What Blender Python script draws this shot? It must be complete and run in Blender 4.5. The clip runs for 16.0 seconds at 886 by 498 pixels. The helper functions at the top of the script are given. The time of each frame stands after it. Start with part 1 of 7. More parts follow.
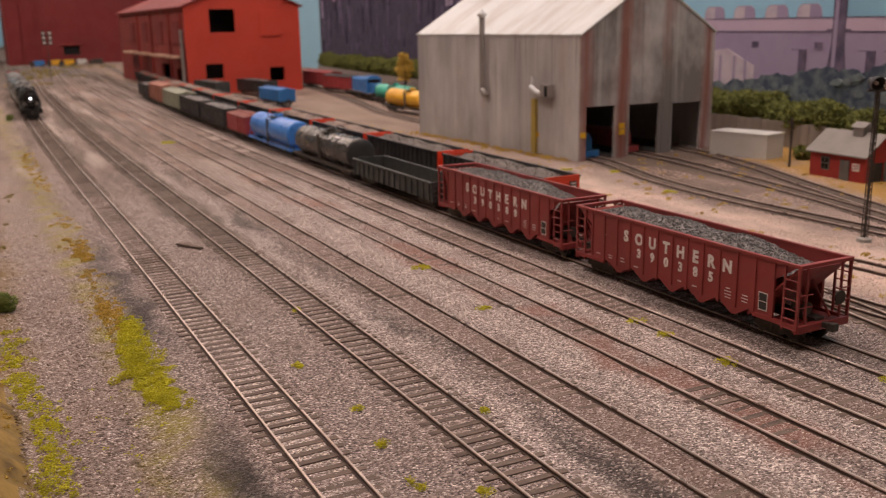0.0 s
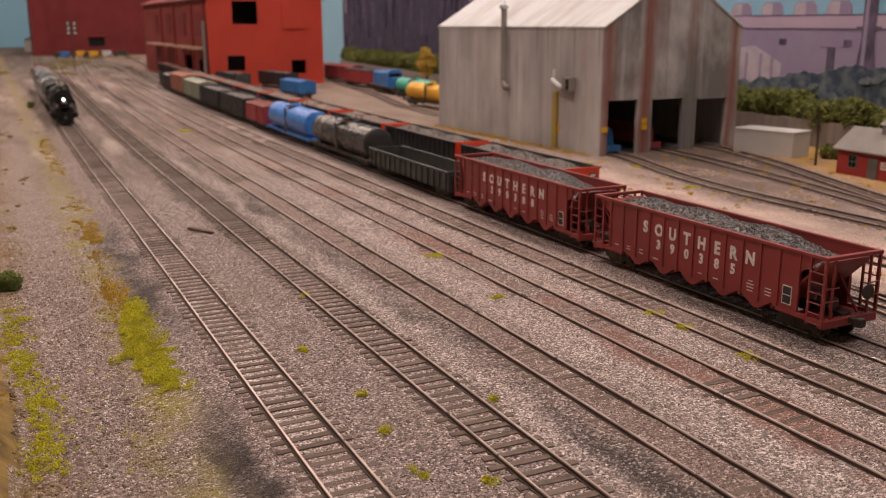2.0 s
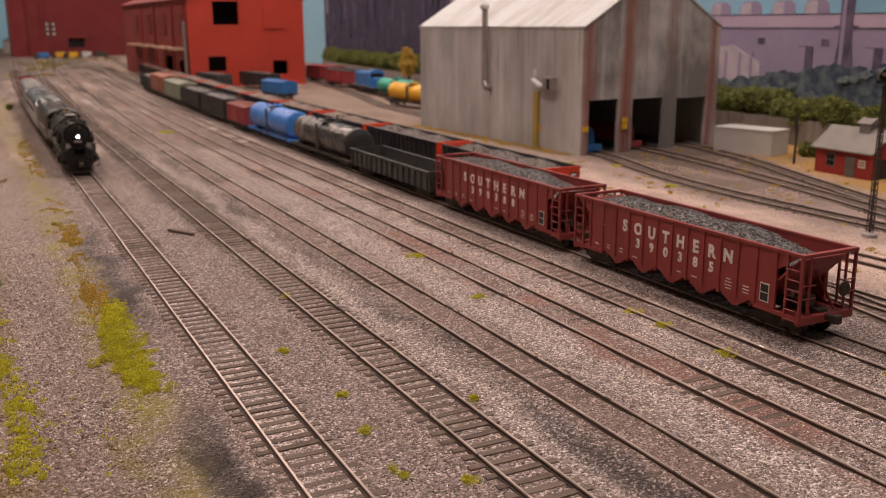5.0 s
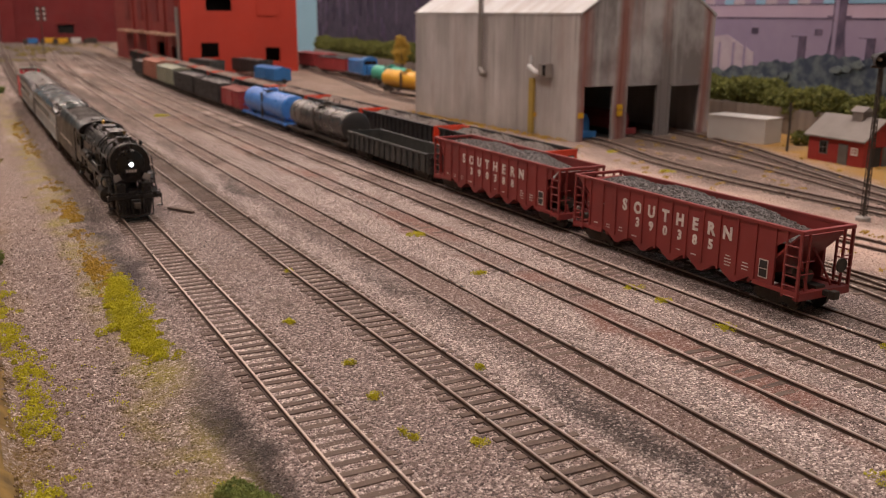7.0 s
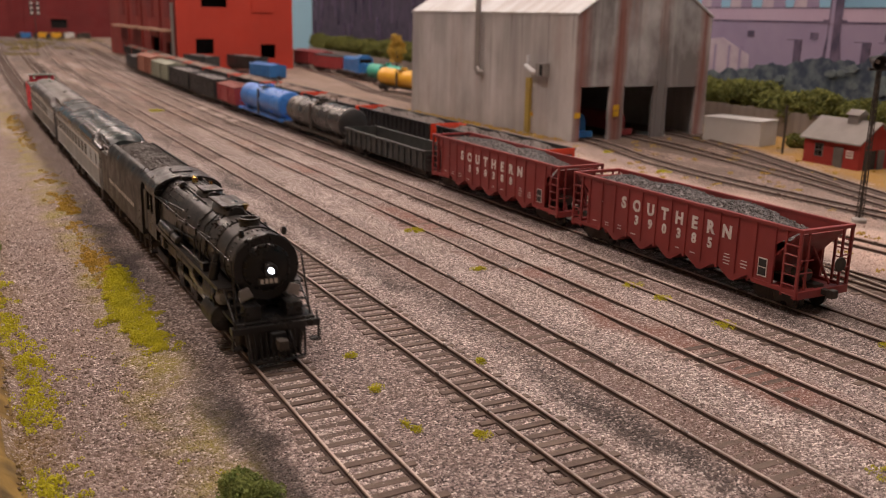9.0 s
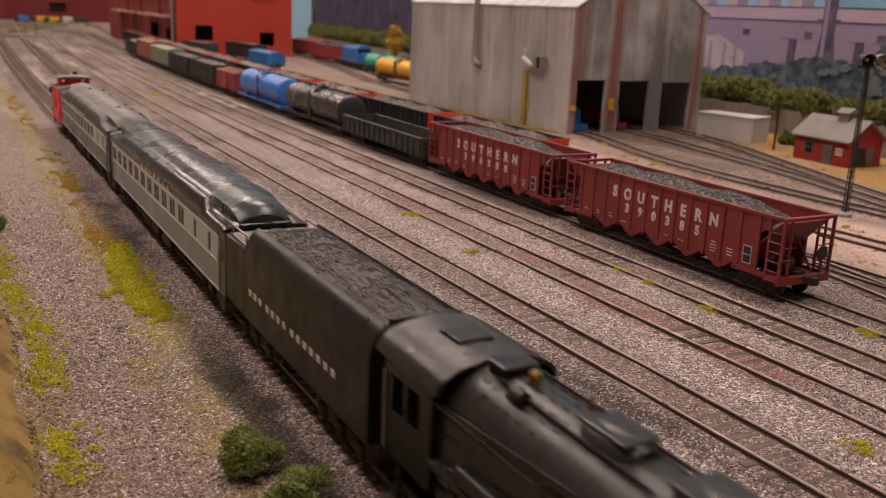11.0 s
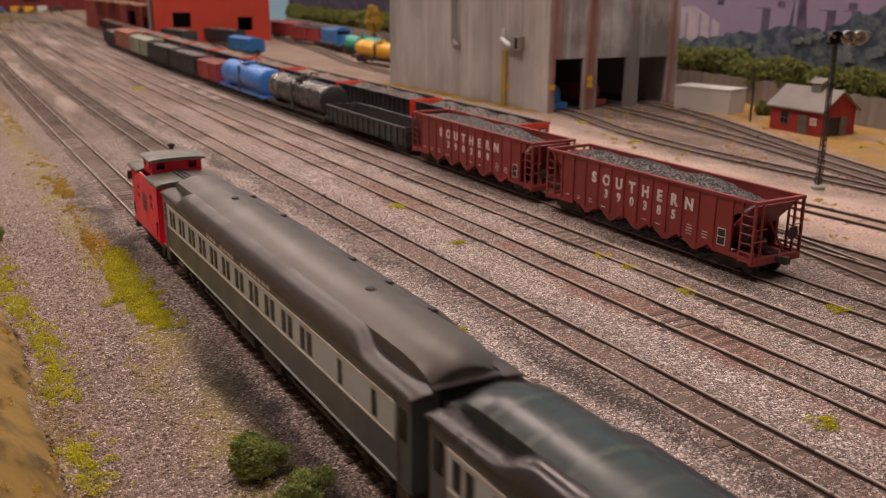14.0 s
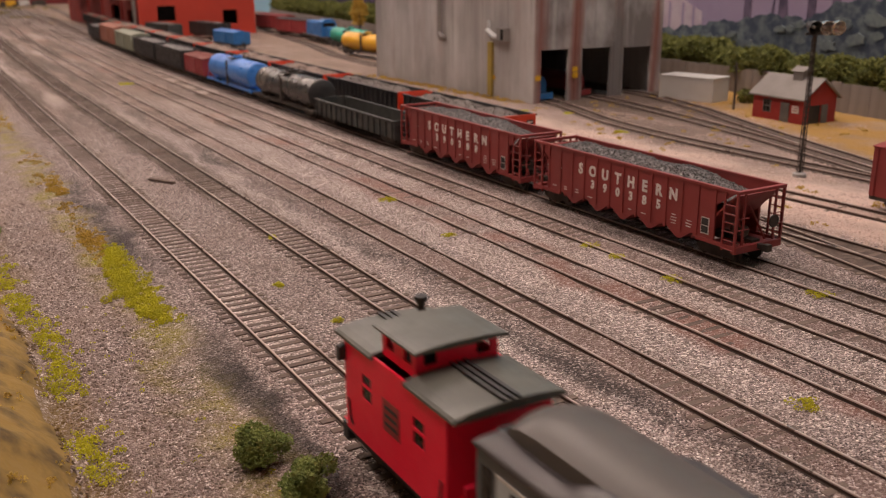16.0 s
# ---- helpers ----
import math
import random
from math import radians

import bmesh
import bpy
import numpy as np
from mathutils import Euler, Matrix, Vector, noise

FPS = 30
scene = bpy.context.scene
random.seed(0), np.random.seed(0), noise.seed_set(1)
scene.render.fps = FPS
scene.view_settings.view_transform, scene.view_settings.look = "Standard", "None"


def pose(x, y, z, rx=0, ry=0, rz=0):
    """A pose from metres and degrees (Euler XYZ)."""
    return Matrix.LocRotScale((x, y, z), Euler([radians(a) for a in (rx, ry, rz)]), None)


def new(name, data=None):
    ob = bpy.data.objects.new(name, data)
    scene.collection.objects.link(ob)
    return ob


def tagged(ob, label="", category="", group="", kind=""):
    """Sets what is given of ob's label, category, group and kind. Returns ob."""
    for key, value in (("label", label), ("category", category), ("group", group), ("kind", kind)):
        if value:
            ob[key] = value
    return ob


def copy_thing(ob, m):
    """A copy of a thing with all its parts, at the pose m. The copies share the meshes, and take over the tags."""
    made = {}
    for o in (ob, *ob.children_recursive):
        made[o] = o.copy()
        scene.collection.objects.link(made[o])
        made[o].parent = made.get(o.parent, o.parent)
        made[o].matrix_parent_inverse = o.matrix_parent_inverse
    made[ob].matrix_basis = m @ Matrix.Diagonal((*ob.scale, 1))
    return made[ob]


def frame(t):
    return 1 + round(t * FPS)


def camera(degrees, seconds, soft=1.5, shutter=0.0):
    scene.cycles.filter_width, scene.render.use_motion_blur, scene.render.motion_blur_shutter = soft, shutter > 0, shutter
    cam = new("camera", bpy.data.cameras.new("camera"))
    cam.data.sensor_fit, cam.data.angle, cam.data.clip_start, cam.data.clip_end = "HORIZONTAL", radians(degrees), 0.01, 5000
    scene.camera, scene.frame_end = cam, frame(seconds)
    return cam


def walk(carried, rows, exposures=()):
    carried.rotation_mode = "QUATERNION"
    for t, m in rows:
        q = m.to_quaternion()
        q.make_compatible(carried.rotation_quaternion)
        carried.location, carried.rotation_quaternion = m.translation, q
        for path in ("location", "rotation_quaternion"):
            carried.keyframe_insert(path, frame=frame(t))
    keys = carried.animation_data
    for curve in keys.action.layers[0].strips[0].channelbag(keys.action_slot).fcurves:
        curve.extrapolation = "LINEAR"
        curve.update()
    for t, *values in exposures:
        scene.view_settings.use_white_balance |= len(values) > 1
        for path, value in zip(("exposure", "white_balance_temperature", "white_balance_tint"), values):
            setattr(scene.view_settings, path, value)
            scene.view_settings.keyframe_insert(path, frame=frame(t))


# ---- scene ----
# A model railway yard in 1:87 scale, built at its true small size. Builders work in millimetres.
cam = camera(51.47, 16.0, soft=1.0, shutter=0.5)
cam.data.dof.use_dof = True
cam.data.dof.focus_distance = 0.36
cam.data.dof.aperture_fstop = 24.0
ROWS = [
    (0.0, 0.0000, 0.0000, 0.1509, -27.36, -13.80, 0.98),
    (0.5, 0.0092, 0.0034, 0.1498, -27.80, -14.08, 0.66),
    (1.0, 0.0088, 0.0050, 0.1462, -27.26, -14.02, 0.30),
    (1.5, 0.0081, 0.0082, 0.1432, -26.09, -13.88, 0.23),
    (2.0, 0.0085, 0.0089, 0.1405, -25.88, -13.80, 0.09),
    (2.5, 0.0080, 0.0093, 0.1413, -25.84, -13.79, -0.08),
    (3.0, 0.0108, 0.0102, 0.1395, -25.91, -13.68, -0.25),
    (3.5, 0.0121, 0.0098, 0.1393, -26.16, -13.59, -0.20),
    (4.0, 0.0117, 0.0082, 0.1413, -26.45, -13.61, 0.09),
    (6.5, 0.0036, 0.0065, 0.1362, -27.42, -14.20, -0.22),
    (7.0, -0.0002, 0.0047, 0.1336, -27.55, -14.29, -0.42),
    (7.5, -0.0048, 0.0040, 0.1327, -27.78, -14.33, -0.72),
    (8.0, -0.0046, 0.0025, 0.1340, -27.81, -14.33, -0.89),
    (8.5, -0.0050, 0.0037, 0.1329, -27.87, -14.32, -1.05),
    (9.0, -0.0045, 0.0060, 0.1310, -27.92, -14.25, -1.19),
    (11.5, -0.0127, -0.0111, 0.1285, -28.01, -14.70, -2.59),
    (12.0, -0.0125, -0.0145, 0.1323, -28.07, -14.64, -2.57),
    (12.5, -0.0170, -0.0155, 0.1336, -28.23, -14.55, -2.62),
    (13.0, -0.0153, -0.0148, 0.1432, -28.56, -14.58, -1.38),
    (13.5, -0.0210, -0.0170, 0.1432, -29.04, -15.54, -0.98),
    (14.0, -0.0183, -0.0191, 0.1441, -29.36, -16.35, -0.30),
    (14.5, -0.0211, -0.0199, 0.1461, -29.69, -16.63, -0.17),
    (15.0, -0.0237, -0.0205, 0.1465, -29.91, -16.84, 0.02),
    (15.5, -0.0248, -0.0214, 0.1465, -30.13, -16.99, 0.03),
    (16.0, -0.0252, -0.0272, 0.1489, -30.34, -17.02, 0.28),
]
walk(cam, [(t, pose(x, y, z, 90 + pitch, roll, yaw)) for t, x, y, z, yaw, pitch, roll in ROWS], [(0.0, 0.0), (16.0, 0.0)])

# ---- room and light ----
MM = 0.001
world = bpy.data.worlds.new("room_air")
world.use_nodes = True
world.node_tree.nodes["Background"].inputs[0].default_value = (1.0, 0.86, 0.72, 1)
world.node_tree.nodes["Background"].inputs[1].default_value = 0.05
scene.world = world
LAMP_WATTS = {-350: 6.7, 650: 9.6}
LAMP_COLOUR = (1.0, 0.765, 0.71)
LAMP_PLACES = [(x, y) for y in (350, 1750, 3300, 5100) for x in LAMP_WATTS]
LAMP_Z = 1480


# ---- materials ----
def mixer(nt, fac, a, b, blend="MIX"):
    n = nt.nodes.new("ShaderNodeMix")
    n.data_type, n.blend_type = "RGBA", blend
    for sock, v in ((n.inputs[0], fac), (n.inputs[6], a), (n.inputs[7], b)):
        if hasattr(v, "is_linked"):
            nt.links.new(v, sock)
        elif isinstance(v, (int, float)):
            sock.default_value = v
        else:
            sock.default_value = (*v, 1)
    return n.outputs[2]


def noise_tex(nt, scale, detail=3.0, stretch=(1, 1, 1), rough=0.6, coord="Object"):
    co = nt.nodes.new("ShaderNodeTexCoord")
    mp = nt.nodes.new("ShaderNodeMapping")
    mp.inputs["Scale"].default_value = stretch
    nt.links.new(co.outputs[coord], mp.inputs[0])
    n = nt.nodes.new("ShaderNodeTexNoise")
    n.inputs["Scale"].default_value, n.inputs["Detail"].default_value, n.inputs["Roughness"].default_value = scale, detail, rough
    nt.links.new(mp.outputs[0], n.inputs[0])
    return n.outputs[0]


def ramp(nt, sock, lo, hi, a=0.0, b=1.0):
    n = nt.nodes.new("ShaderNodeMapRange")
    n.inputs[1].default_value, n.inputs[2].default_value, n.inputs[3].default_value, n.inputs[4].default_value = lo, hi, a, b
    nt.links.new(sock, n.inputs[0])
    return n.outputs[0]


def calc(nt, op, a, b):
    n = nt.nodes.new("ShaderNodeMath")
    n.operation = op
    for sock, v in zip(n.inputs, (a, b)):
        if hasattr(v, "is_linked"):
            nt.links.new(v, sock)
        else:
            sock.default_value = v
    return n.outputs[0]


def bumped(nt, bsdf, height, strength, distance):
    n = nt.nodes.new("ShaderNodeBump")
    n.inputs["Strength"].default_value, n.inputs["Distance"].default_value = strength, distance
    nt.links.new(height, n.inputs["Height"])
    nt.links.new(n.outputs[0], bsdf.inputs["Normal"])


def mat(name, c, dirt=None, scale=60.0, rough=0.6, metal=0.0, amount=0.6, grain=900.0, bump=0.15, stretch=(1, 1, 1), random=0.0, gloss=0.5):
    """Paint, plastic or metal: base colour, a dirt colour in soft patches, and a fine grain."""
    m = bpy.data.materials.new(name)
    m.use_nodes = True
    nt = m.node_tree
    b = nt.nodes["Principled BSDF"]
    dirt = dirt or tuple(x * 0.55 for x in c)
    patch = ramp(nt, noise_tex(nt, scale, 4, stretch), 0.42, 0.68, 0, amount)
    col = mixer(nt, patch, c, dirt)
    fine = noise_tex(nt, grain, 2)
    col = mixer(nt, ramp(nt, fine, 0.3, 0.7, 0.0, 0.25), col, tuple(x * 0.6 for x in c))
    if random:
        info = nt.nodes.new("ShaderNodeObjectInfo")
        col = mixer(nt, ramp(nt, info.outputs["Random"], 0, 1, 0, random), col, dirt)
    nt.links.new(col, b.inputs["Base Color"])
    nt.links.new(ramp(nt, noise_tex(nt, scale * 2.3, 3), 0.3, 0.7, max(rough - 0.1, 0.05), min(rough + 0.12, 1)), b.inputs["Roughness"])
    b.inputs["Metallic"].default_value = metal
    b.inputs["Specular IOR Level"].default_value = gloss
    if bump:
        bumped(nt, b, fine, bump, 0.0004)
    return m


def glow(name, c, strength):
    m = bpy.data.materials.new(name)
    m.use_nodes = True
    b = m.node_tree.nodes["Principled BSDF"]
    b.inputs["Base Color"].default_value = (*c, 1)
    b.inputs["Emission Color"].default_value = (*c, 1)
    b.inputs["Emission Strength"].default_value = strength
    return m


def gravel(name, per_island=False):
    """Crushed stone: a colour for each stone, stained in zones across the yard."""
    m = bpy.data.materials.new(name)
    m.use_nodes = True
    nt = m.node_tree
    b = nt.nodes["Principled BSDF"]
    b.inputs["Roughness"].default_value = 0.95
    co = nt.nodes.new("ShaderNodeTexCoord")
    vo = nt.nodes.new("ShaderNodeTexVoronoi")
    vo.inputs["Scale"].default_value = 1300
    nt.links.new(co.outputs["Object"], vo.inputs["Vector"])
    hsv = nt.nodes.new("ShaderNodeSeparateColor")
    nt.links.new(vo.outputs["Color"], hsv.inputs[0])
    pick = hsv.outputs[0]
    if per_island:
        pick = nt.nodes.new("ShaderNodeNewGeometry").outputs["Random Per Island"]
    cr = nt.nodes.new("ShaderNodeValToRGB")
    el = cr.color_ramp.elements
    el[0].position, el[0].color = 0.0, (0.050, 0.040, 0.038, 1)
    el[1].position, el[1].color = 1.0, (0.84, 0.745, 0.70, 1)
    for p, c in ((0.28, (0.17, 0.131, 0.122, 1)), (0.6, (0.31, 0.243, 0.225, 1)), (0.86, (0.47, 0.38, 0.35, 1))):
        e = el.new(p)
        e.color = c
    nt.links.new(pick, cr.inputs[0])
    col = cr.outputs[0]
    xyz = nt.nodes.new("ShaderNodeSeparateXYZ")
    nt.links.new(co.outputs["Object"], xyz.inputs[0])
    wob = noise_tex(nt, 18, 4)
    xw = calc(nt, "ADD", xyz.outputs[0], ramp(nt, wob, 0.2, 0.8, -0.010, 0.010))

    def band(a, b_, soft):
        return calc(nt, "MULTIPLY", ramp(nt, xw, a - soft, a + soft), ramp(nt, xw, b_ - soft, b_ + soft, 1, 0))
    patch = ramp(nt, noise_tex(nt, 26, 5), 0.45, 0.62)
    # pale stone between the yard tracks, dusty brown in patches
    spk = ramp(nt, pick, 0.45, 0.95, 1.0, 0.45)

    def soil(mask, c, base):
        return mixer(nt, calc(nt, "MULTIPLY", mask, spk), base, c)
    near = ramp(nt, xyz.outputs[1], 1.15, 0.85)
    pale = nt.nodes.new("ShaderNodeValToRGB")
    el = pale.color_ramp.elements
    el[0].position, el[0].color = 0.0, (0.10, 0.078, 0.072, 1)
    el[1].position, el[1].color = 1.0, (0.98, 0.90, 0.85, 1)
    for p, c in ((0.3, (0.28, 0.222, 0.205, 1)), (0.62, (0.45, 0.365, 0.34, 1)), (0.84, (0.76, 0.66, 0.62, 1))):
        e = el.new(p)
        e.color = c
    nt.links.new(pick, pale.inputs[0])
    for a, b_, k in ((0.170, 0.186, 0.85), (0.221, 0.250, 0.85), (0.271, 0.296, 0.75), (0.314, 0.336, 0.5)):
        col = mixer(nt, calc(nt, "MULTIPLY", near, calc(nt, "MULTIPLY", band(a, b_, 0.006), ramp(nt, noise_tex(nt, 30, 4, (1.6, 0.6, 1)), 0.28, 0.50, 0.3, k))), col, pale.outputs[0])
    for a, b_ in ((0.200, 0.217), (0.296, 0.312)):
        col = soil(calc(nt, "MULTIPLY", band(a, b_, 0.003), 0.4), (0.22, 0.13, 0.105), col)
    col = soil(calc(nt, "MULTIPLY", patch, 0.28), (0.21, 0.15, 0.118), col)
    col = soil(calc(nt, "MULTIPLY", band(0.246, 0.276, 0.004), ramp(nt, noise_tex(nt, 14, 3), 0.46, 0.6, 0, 0.7)), (0.27, 0.125, 0.095), col)
    # oily black streaks along the rails
    for a, b_, k in ((0.183, 0.197, 0.9), (0.325, 0.372, 0.6), (0.402, 0.436, 0.6), (0.296, 0.312, 0.3)):
        col = soil(calc(nt, "MULTIPLY", band(a, b_, 0.004), ramp(nt, noise_tex(nt, 22, 5, (1, 0.35, 1)), 0.40, 0.58, 0, k)), (0.055, 0.045, 0.042), col)
    # dark wet-looking strip beside the main line
    stain = noise_tex(nt, 34, 5)
    col = mixer(nt, calc(nt, "MULTIPLY", calc(nt, "MULTIPLY", band(0.0640, 0.0768, 0.0028), ramp(nt, xyz.outputs[1], 0.365, 0.30)), ramp(nt, stain, 0.32, 0.54, 0.55, 0.92)), col, mixer(nt, 0.10, (0.022, 0.018, 0.016), col))
    far_part = calc(nt, "MULTIPLY", ramp(nt, xyz.outputs[1], 0.42, 0.49), ramp(nt, xyz.outputs[1], 0.78, 0.66))
    col = soil(calc(nt, "MULTIPLY", calc(nt, "MULTIPLY", band(0.064, 0.079, 0.005), far_part), ramp(nt, stain, 0.38, 0.52, 0.2, 0.85)), (0.065, 0.052, 0.050), col)
    # pale clean stone between the main-line rails
    col = mixer(nt, calc(nt, "MULTIPLY", calc(nt, "MULTIPLY", band(0.086, 0.109, 0.003), ramp(nt, xyz.outputs[1], 0.62, 0.40)), ramp(nt, noise_tex(nt, 36, 4), 0.32, 0.55, 0.35, 0.85)), col, pale.outputs[0])
    # sooty blots beside the main line, dark bed of the second track
    col = mixer(nt, calc(nt, "MULTIPLY", calc(nt, "MULTIPLY", band(0.066, 0.080, 0.004), calc(nt, "MULTIPLY", ramp(nt, xyz.outputs[1], 0.42, 0.47), ramp(nt, xyz.outputs[1], 0.68, 0.60))), ramp(nt, noise_tex(nt, 24, 4, (1, 0.7, 1)), 0.42, 0.56, 0, 0.8)), col, (0.06, 0.05, 0.05))
    col = mixer(nt, calc(nt, "MULTIPLY", calc(nt, "MULTIPLY", band(0.141, 0.176, 0.004), ramp(nt, xyz.outputs[1], 0.40, 0.75)), ramp(nt, noise_tex(nt, 16, 4, (1, 0.4, 1)), 0.3, 0.6, 0.25, 0.75)), col, (0.095, 0.076, 0.066))
    # brown dust down the far main line
    col = mixer(nt, calc(nt, "MULTIPLY", calc(nt, "MULTIPLY", ramp(nt, xw, 0.36, 0.28), ramp(nt, xyz.outputs[1], 0.75, 1.2)), ramp(nt, noise_tex(nt, 7, 4, (2, 0.5, 1)), 0.35, 0.6, 0.2, 0.6)), col, (0.24, 0.175, 0.135))
    # grime and pale washes in long streaks over the far yard, darker at its end
    far_y = ramp(nt, xyz.outputs[1], 0.62, 1.15)
    col = mixer(nt, calc(nt, "MULTIPLY", far_y, ramp(nt, noise_tex(nt, 11, 5, (2.6, 0.30, 1)), 0.46, 0.60, 0, 0.62)), col, (0.105, 0.080, 0.066))
    col = mixer(nt, calc(nt, "MULTIPLY", far_y, ramp(nt, noise_tex(nt, 8, 5, (3.4, 0.34, 1.7)), 0.54, 0.66, 0, 0.6)), col, (0.56, 0.47, 0.42))
    col = mixer(nt, calc(nt, "MULTIPLY", ramp(nt, xyz.outputs[1], 2.3, 3.6), ramp(nt, noise_tex(nt, 5, 4), 0.3, 0.6, 0.45, 0.8)), col, (0.085, 0.068, 0.054))
    col = soil(calc(nt, "MULTIPLY", ramp(nt, xw, 0.07, 0.05), ramp(nt, noise_tex(nt, 21, 4), 0.35, 0.6, 0.1, 0.5)), (0.34, 0.25, 0.20), col)
    # green and yellow dust on the verge
    col = soil(calc(nt, "MULTIPLY", band(0.044, 0.066, 0.006), ramp(nt, noise_tex(nt, 40, 5), 0.44, 0.62, 0.1, 0.75)), (0.30, 0.26, 0.035), col)
    col = soil(calc(nt, "MULTIPLY", ramp(nt, xw, 0.020, 0.0), ramp(nt, noise_tex(nt, 33, 5), 0.36, 0.55, 0, 0.9)), (0.20, 0.125, 0.025), col)
    # tan earth round the shed and the hut, ochre grass beyond the slanting shed tracks
    us = calc(nt, "SUBTRACT", xw, calc(nt, "MULTIPLY", calc(nt, "SUBTRACT", xyz.outputs[1], 0.5), 0.38))
    col = mixer(nt, calc(nt, "MULTIPLY", ramp(nt, xw, 0.432, 0.450), 0.6), col, mixer(nt, ramp(nt, noise_tex(nt, 9, 4), 0.38, 0.62), (0.50, 0.37, 0.31), (0.27, 0.20, 0.165)))
    col = soil(calc(nt, "MULTIPLY", calc(nt, "MULTIPLY", near, band(0.444, 0.545, 0.01)), ramp(nt, noise_tex(nt, 20, 4, (1.5, 0.6, 1)), 0.34, 0.56, 0.2, 0.9)), (0.74, 0.57, 0.49), col)
    col = soil(calc(nt, "MULTIPLY", calc(nt, "MULTIPLY", ramp(nt, xw, 0.43, 0.45), ramp(nt, xyz.outputs[1], 0.72, 1.0)), ramp(nt, noise_tex(nt, 12, 5, (1.4, 0.6, 1)), 0.32, 0.56, 0.35, 0.85)), (0.25, 0.18, 0.135), col)
    col = mixer(nt, calc(nt, "MULTIPLY", ramp(nt, us, 0.665, 0.69), calc(nt, "MULTIPLY", ramp(nt, xyz.outputs[1], 1.3, 1.1), ramp(nt, noise_tex(nt, 16, 4), 0.30, 0.52, 0.3, 0.95))), col, (0.44, 0.255, 0.06))
    col = mixer(nt, calc(nt, "MULTIPLY", calc(nt, "MULTIPLY", ramp(nt, xyz.outputs[1], 0.50, 0.70), calc(nt, "MULTIPLY", ramp(nt, us, 0.50, 0.53), ramp(nt, us, 0.68, 0.66))), ramp(nt, noise_tex(nt, 24, 4, (1, 0.4, 1)), 0.26, 0.46, 0.2, 0.85)), col, (0.125, 0.088, 0.067))
    nt.links.new(col, b.inputs["Base Color"])
    inv = ramp(nt, vo.outputs["Distance"], 0.0, 0.9, 1, 0)
    bumped(nt, b, inv, 1.0, 0.0008)
    return m


def weathered_board(name):
    """Grey boards with streaks running down and rust at the posts."""
    m = bpy.data.materials.new(name)
    m.use_nodes = True
    nt = m.node_tree
    b = nt.nodes["Principled BSDF"]
    b.inputs["Roughness"].default_value = 0.85
    streak = noise_tex(nt, 42, 5, (1, 1, 0.06))
    wide = noise_tex(nt, 14, 3, (1, 1, 0.25))
    co = nt.nodes.new("ShaderNodeTexCoord")
    xyz = nt.nodes.new("ShaderNodeSeparateXYZ")
    nt.links.new(co.outputs["Object"], xyz.inputs[0])
    front = ramp(nt, xyz.outputs[1], 0.001, 0.003, 1, 0.42)
    col = mixer(nt, ramp(nt, wide, 0.35, 0.65), (0.60, 0.59, 0.595), (0.46, 0.448, 0.448))
    col = mixer(nt, calc(nt, "MULTIPLY", front, ramp(nt, noise_tex(nt, 13, 5, (1, 1, 0.6)), 0.38, 0.58, 0, 0.95)), col, (0.17, 0.155, 0.152))
    col = mixer(nt, ramp(nt, streak, 0.52, 0.74, 0, 0.34), col, (0.20, 0.185, 0.185))
    col = mixer(nt, ramp(nt, noise_tex(nt, 60, 4, (1, 1, 0.05)), 0.55, 0.72, 0, 0.35), col, (0.66, 0.64, 0.63))
    col = mixer(nt, calc(nt, "MULTIPLY", front, ramp(nt, noise_tex(nt, 25, 5, (1, 1, 0.13)), 0.55, 0.69, 0, 0.6)), col, (0.30, 0.155, 0.125))
    col = mixer(nt, ramp(nt, noise_tex(nt, 95, 3, (1, 1, 0.03)), 0.60, 0.70, 0, 0.45), col, (0.14, 0.125, 0.122))
    rust = 0.0
    xw = calc(nt, "ADD", xyz.outputs[0], ramp(nt, noise_tex(nt, 30, 3, (1, 1, 0.3)), 0.2, 0.8, -0.006, 0.006))
    for c0, w in ((0.008, 0.008), (0.062, 0.006), (0.192, 0.006)):
        near = ramp(nt, calc(nt, "ABSOLUTE", calc(nt, "SUBTRACT", xw, c0), 0.0), w * 0.2, w * 1.9, 0.8, 0)
        front = ramp(nt, xyz.outputs[1], 0.001, 0.003, 1, 0)
        rust = calc(nt, "MAXIMUM", calc(nt, "MULTIPLY", near, front), rust)
    col = mixer(nt, rust, col, (0.25, 0.085, 0.065))
    nt.links.new(col, b.inputs["Base Color"])
    bumped(nt, b, streak, 0.3, 0.0006)
    return m


GRAVEL = gravel("ballast_gravel")
STONES = gravel("loose_ballast", True)
RAIL_STEEL = mat("rusty_rail_side", (0.070, 0.043, 0.033), (0.040, 0.026, 0.021), 40, 0.6, 0.15)
RAIL_HEAD = mat("polished_rail_head", (0.60, 0.50, 0.44), (0.32, 0.24, 0.20), 25, 0.34, 0.65, bump=0)
TIE_WOOD = mat("creosoted_tie", (0.085, 0.061, 0.050), (0.23, 0.175, 0.145), 120, 0.9, 0, 0.8, 1500, 0.5, random=0.5)
TIE_DUSTY = mat("dusty_tie", (0.105, 0.076, 0.062), (0.21, 0.158, 0.13), 120, 0.9, 0, 0.6, 1500, 0.5, random=0.35)
BOARD = weathered_board("weathered_grey_board")
ROOF_PALE = mat("pale_corrugated_roof", (0.60, 0.62, 0.635), (0.36, 0.32, 0.30), 30, 0.7, 0.1, 0.75, stretch=(0.25, 1, 0.25))
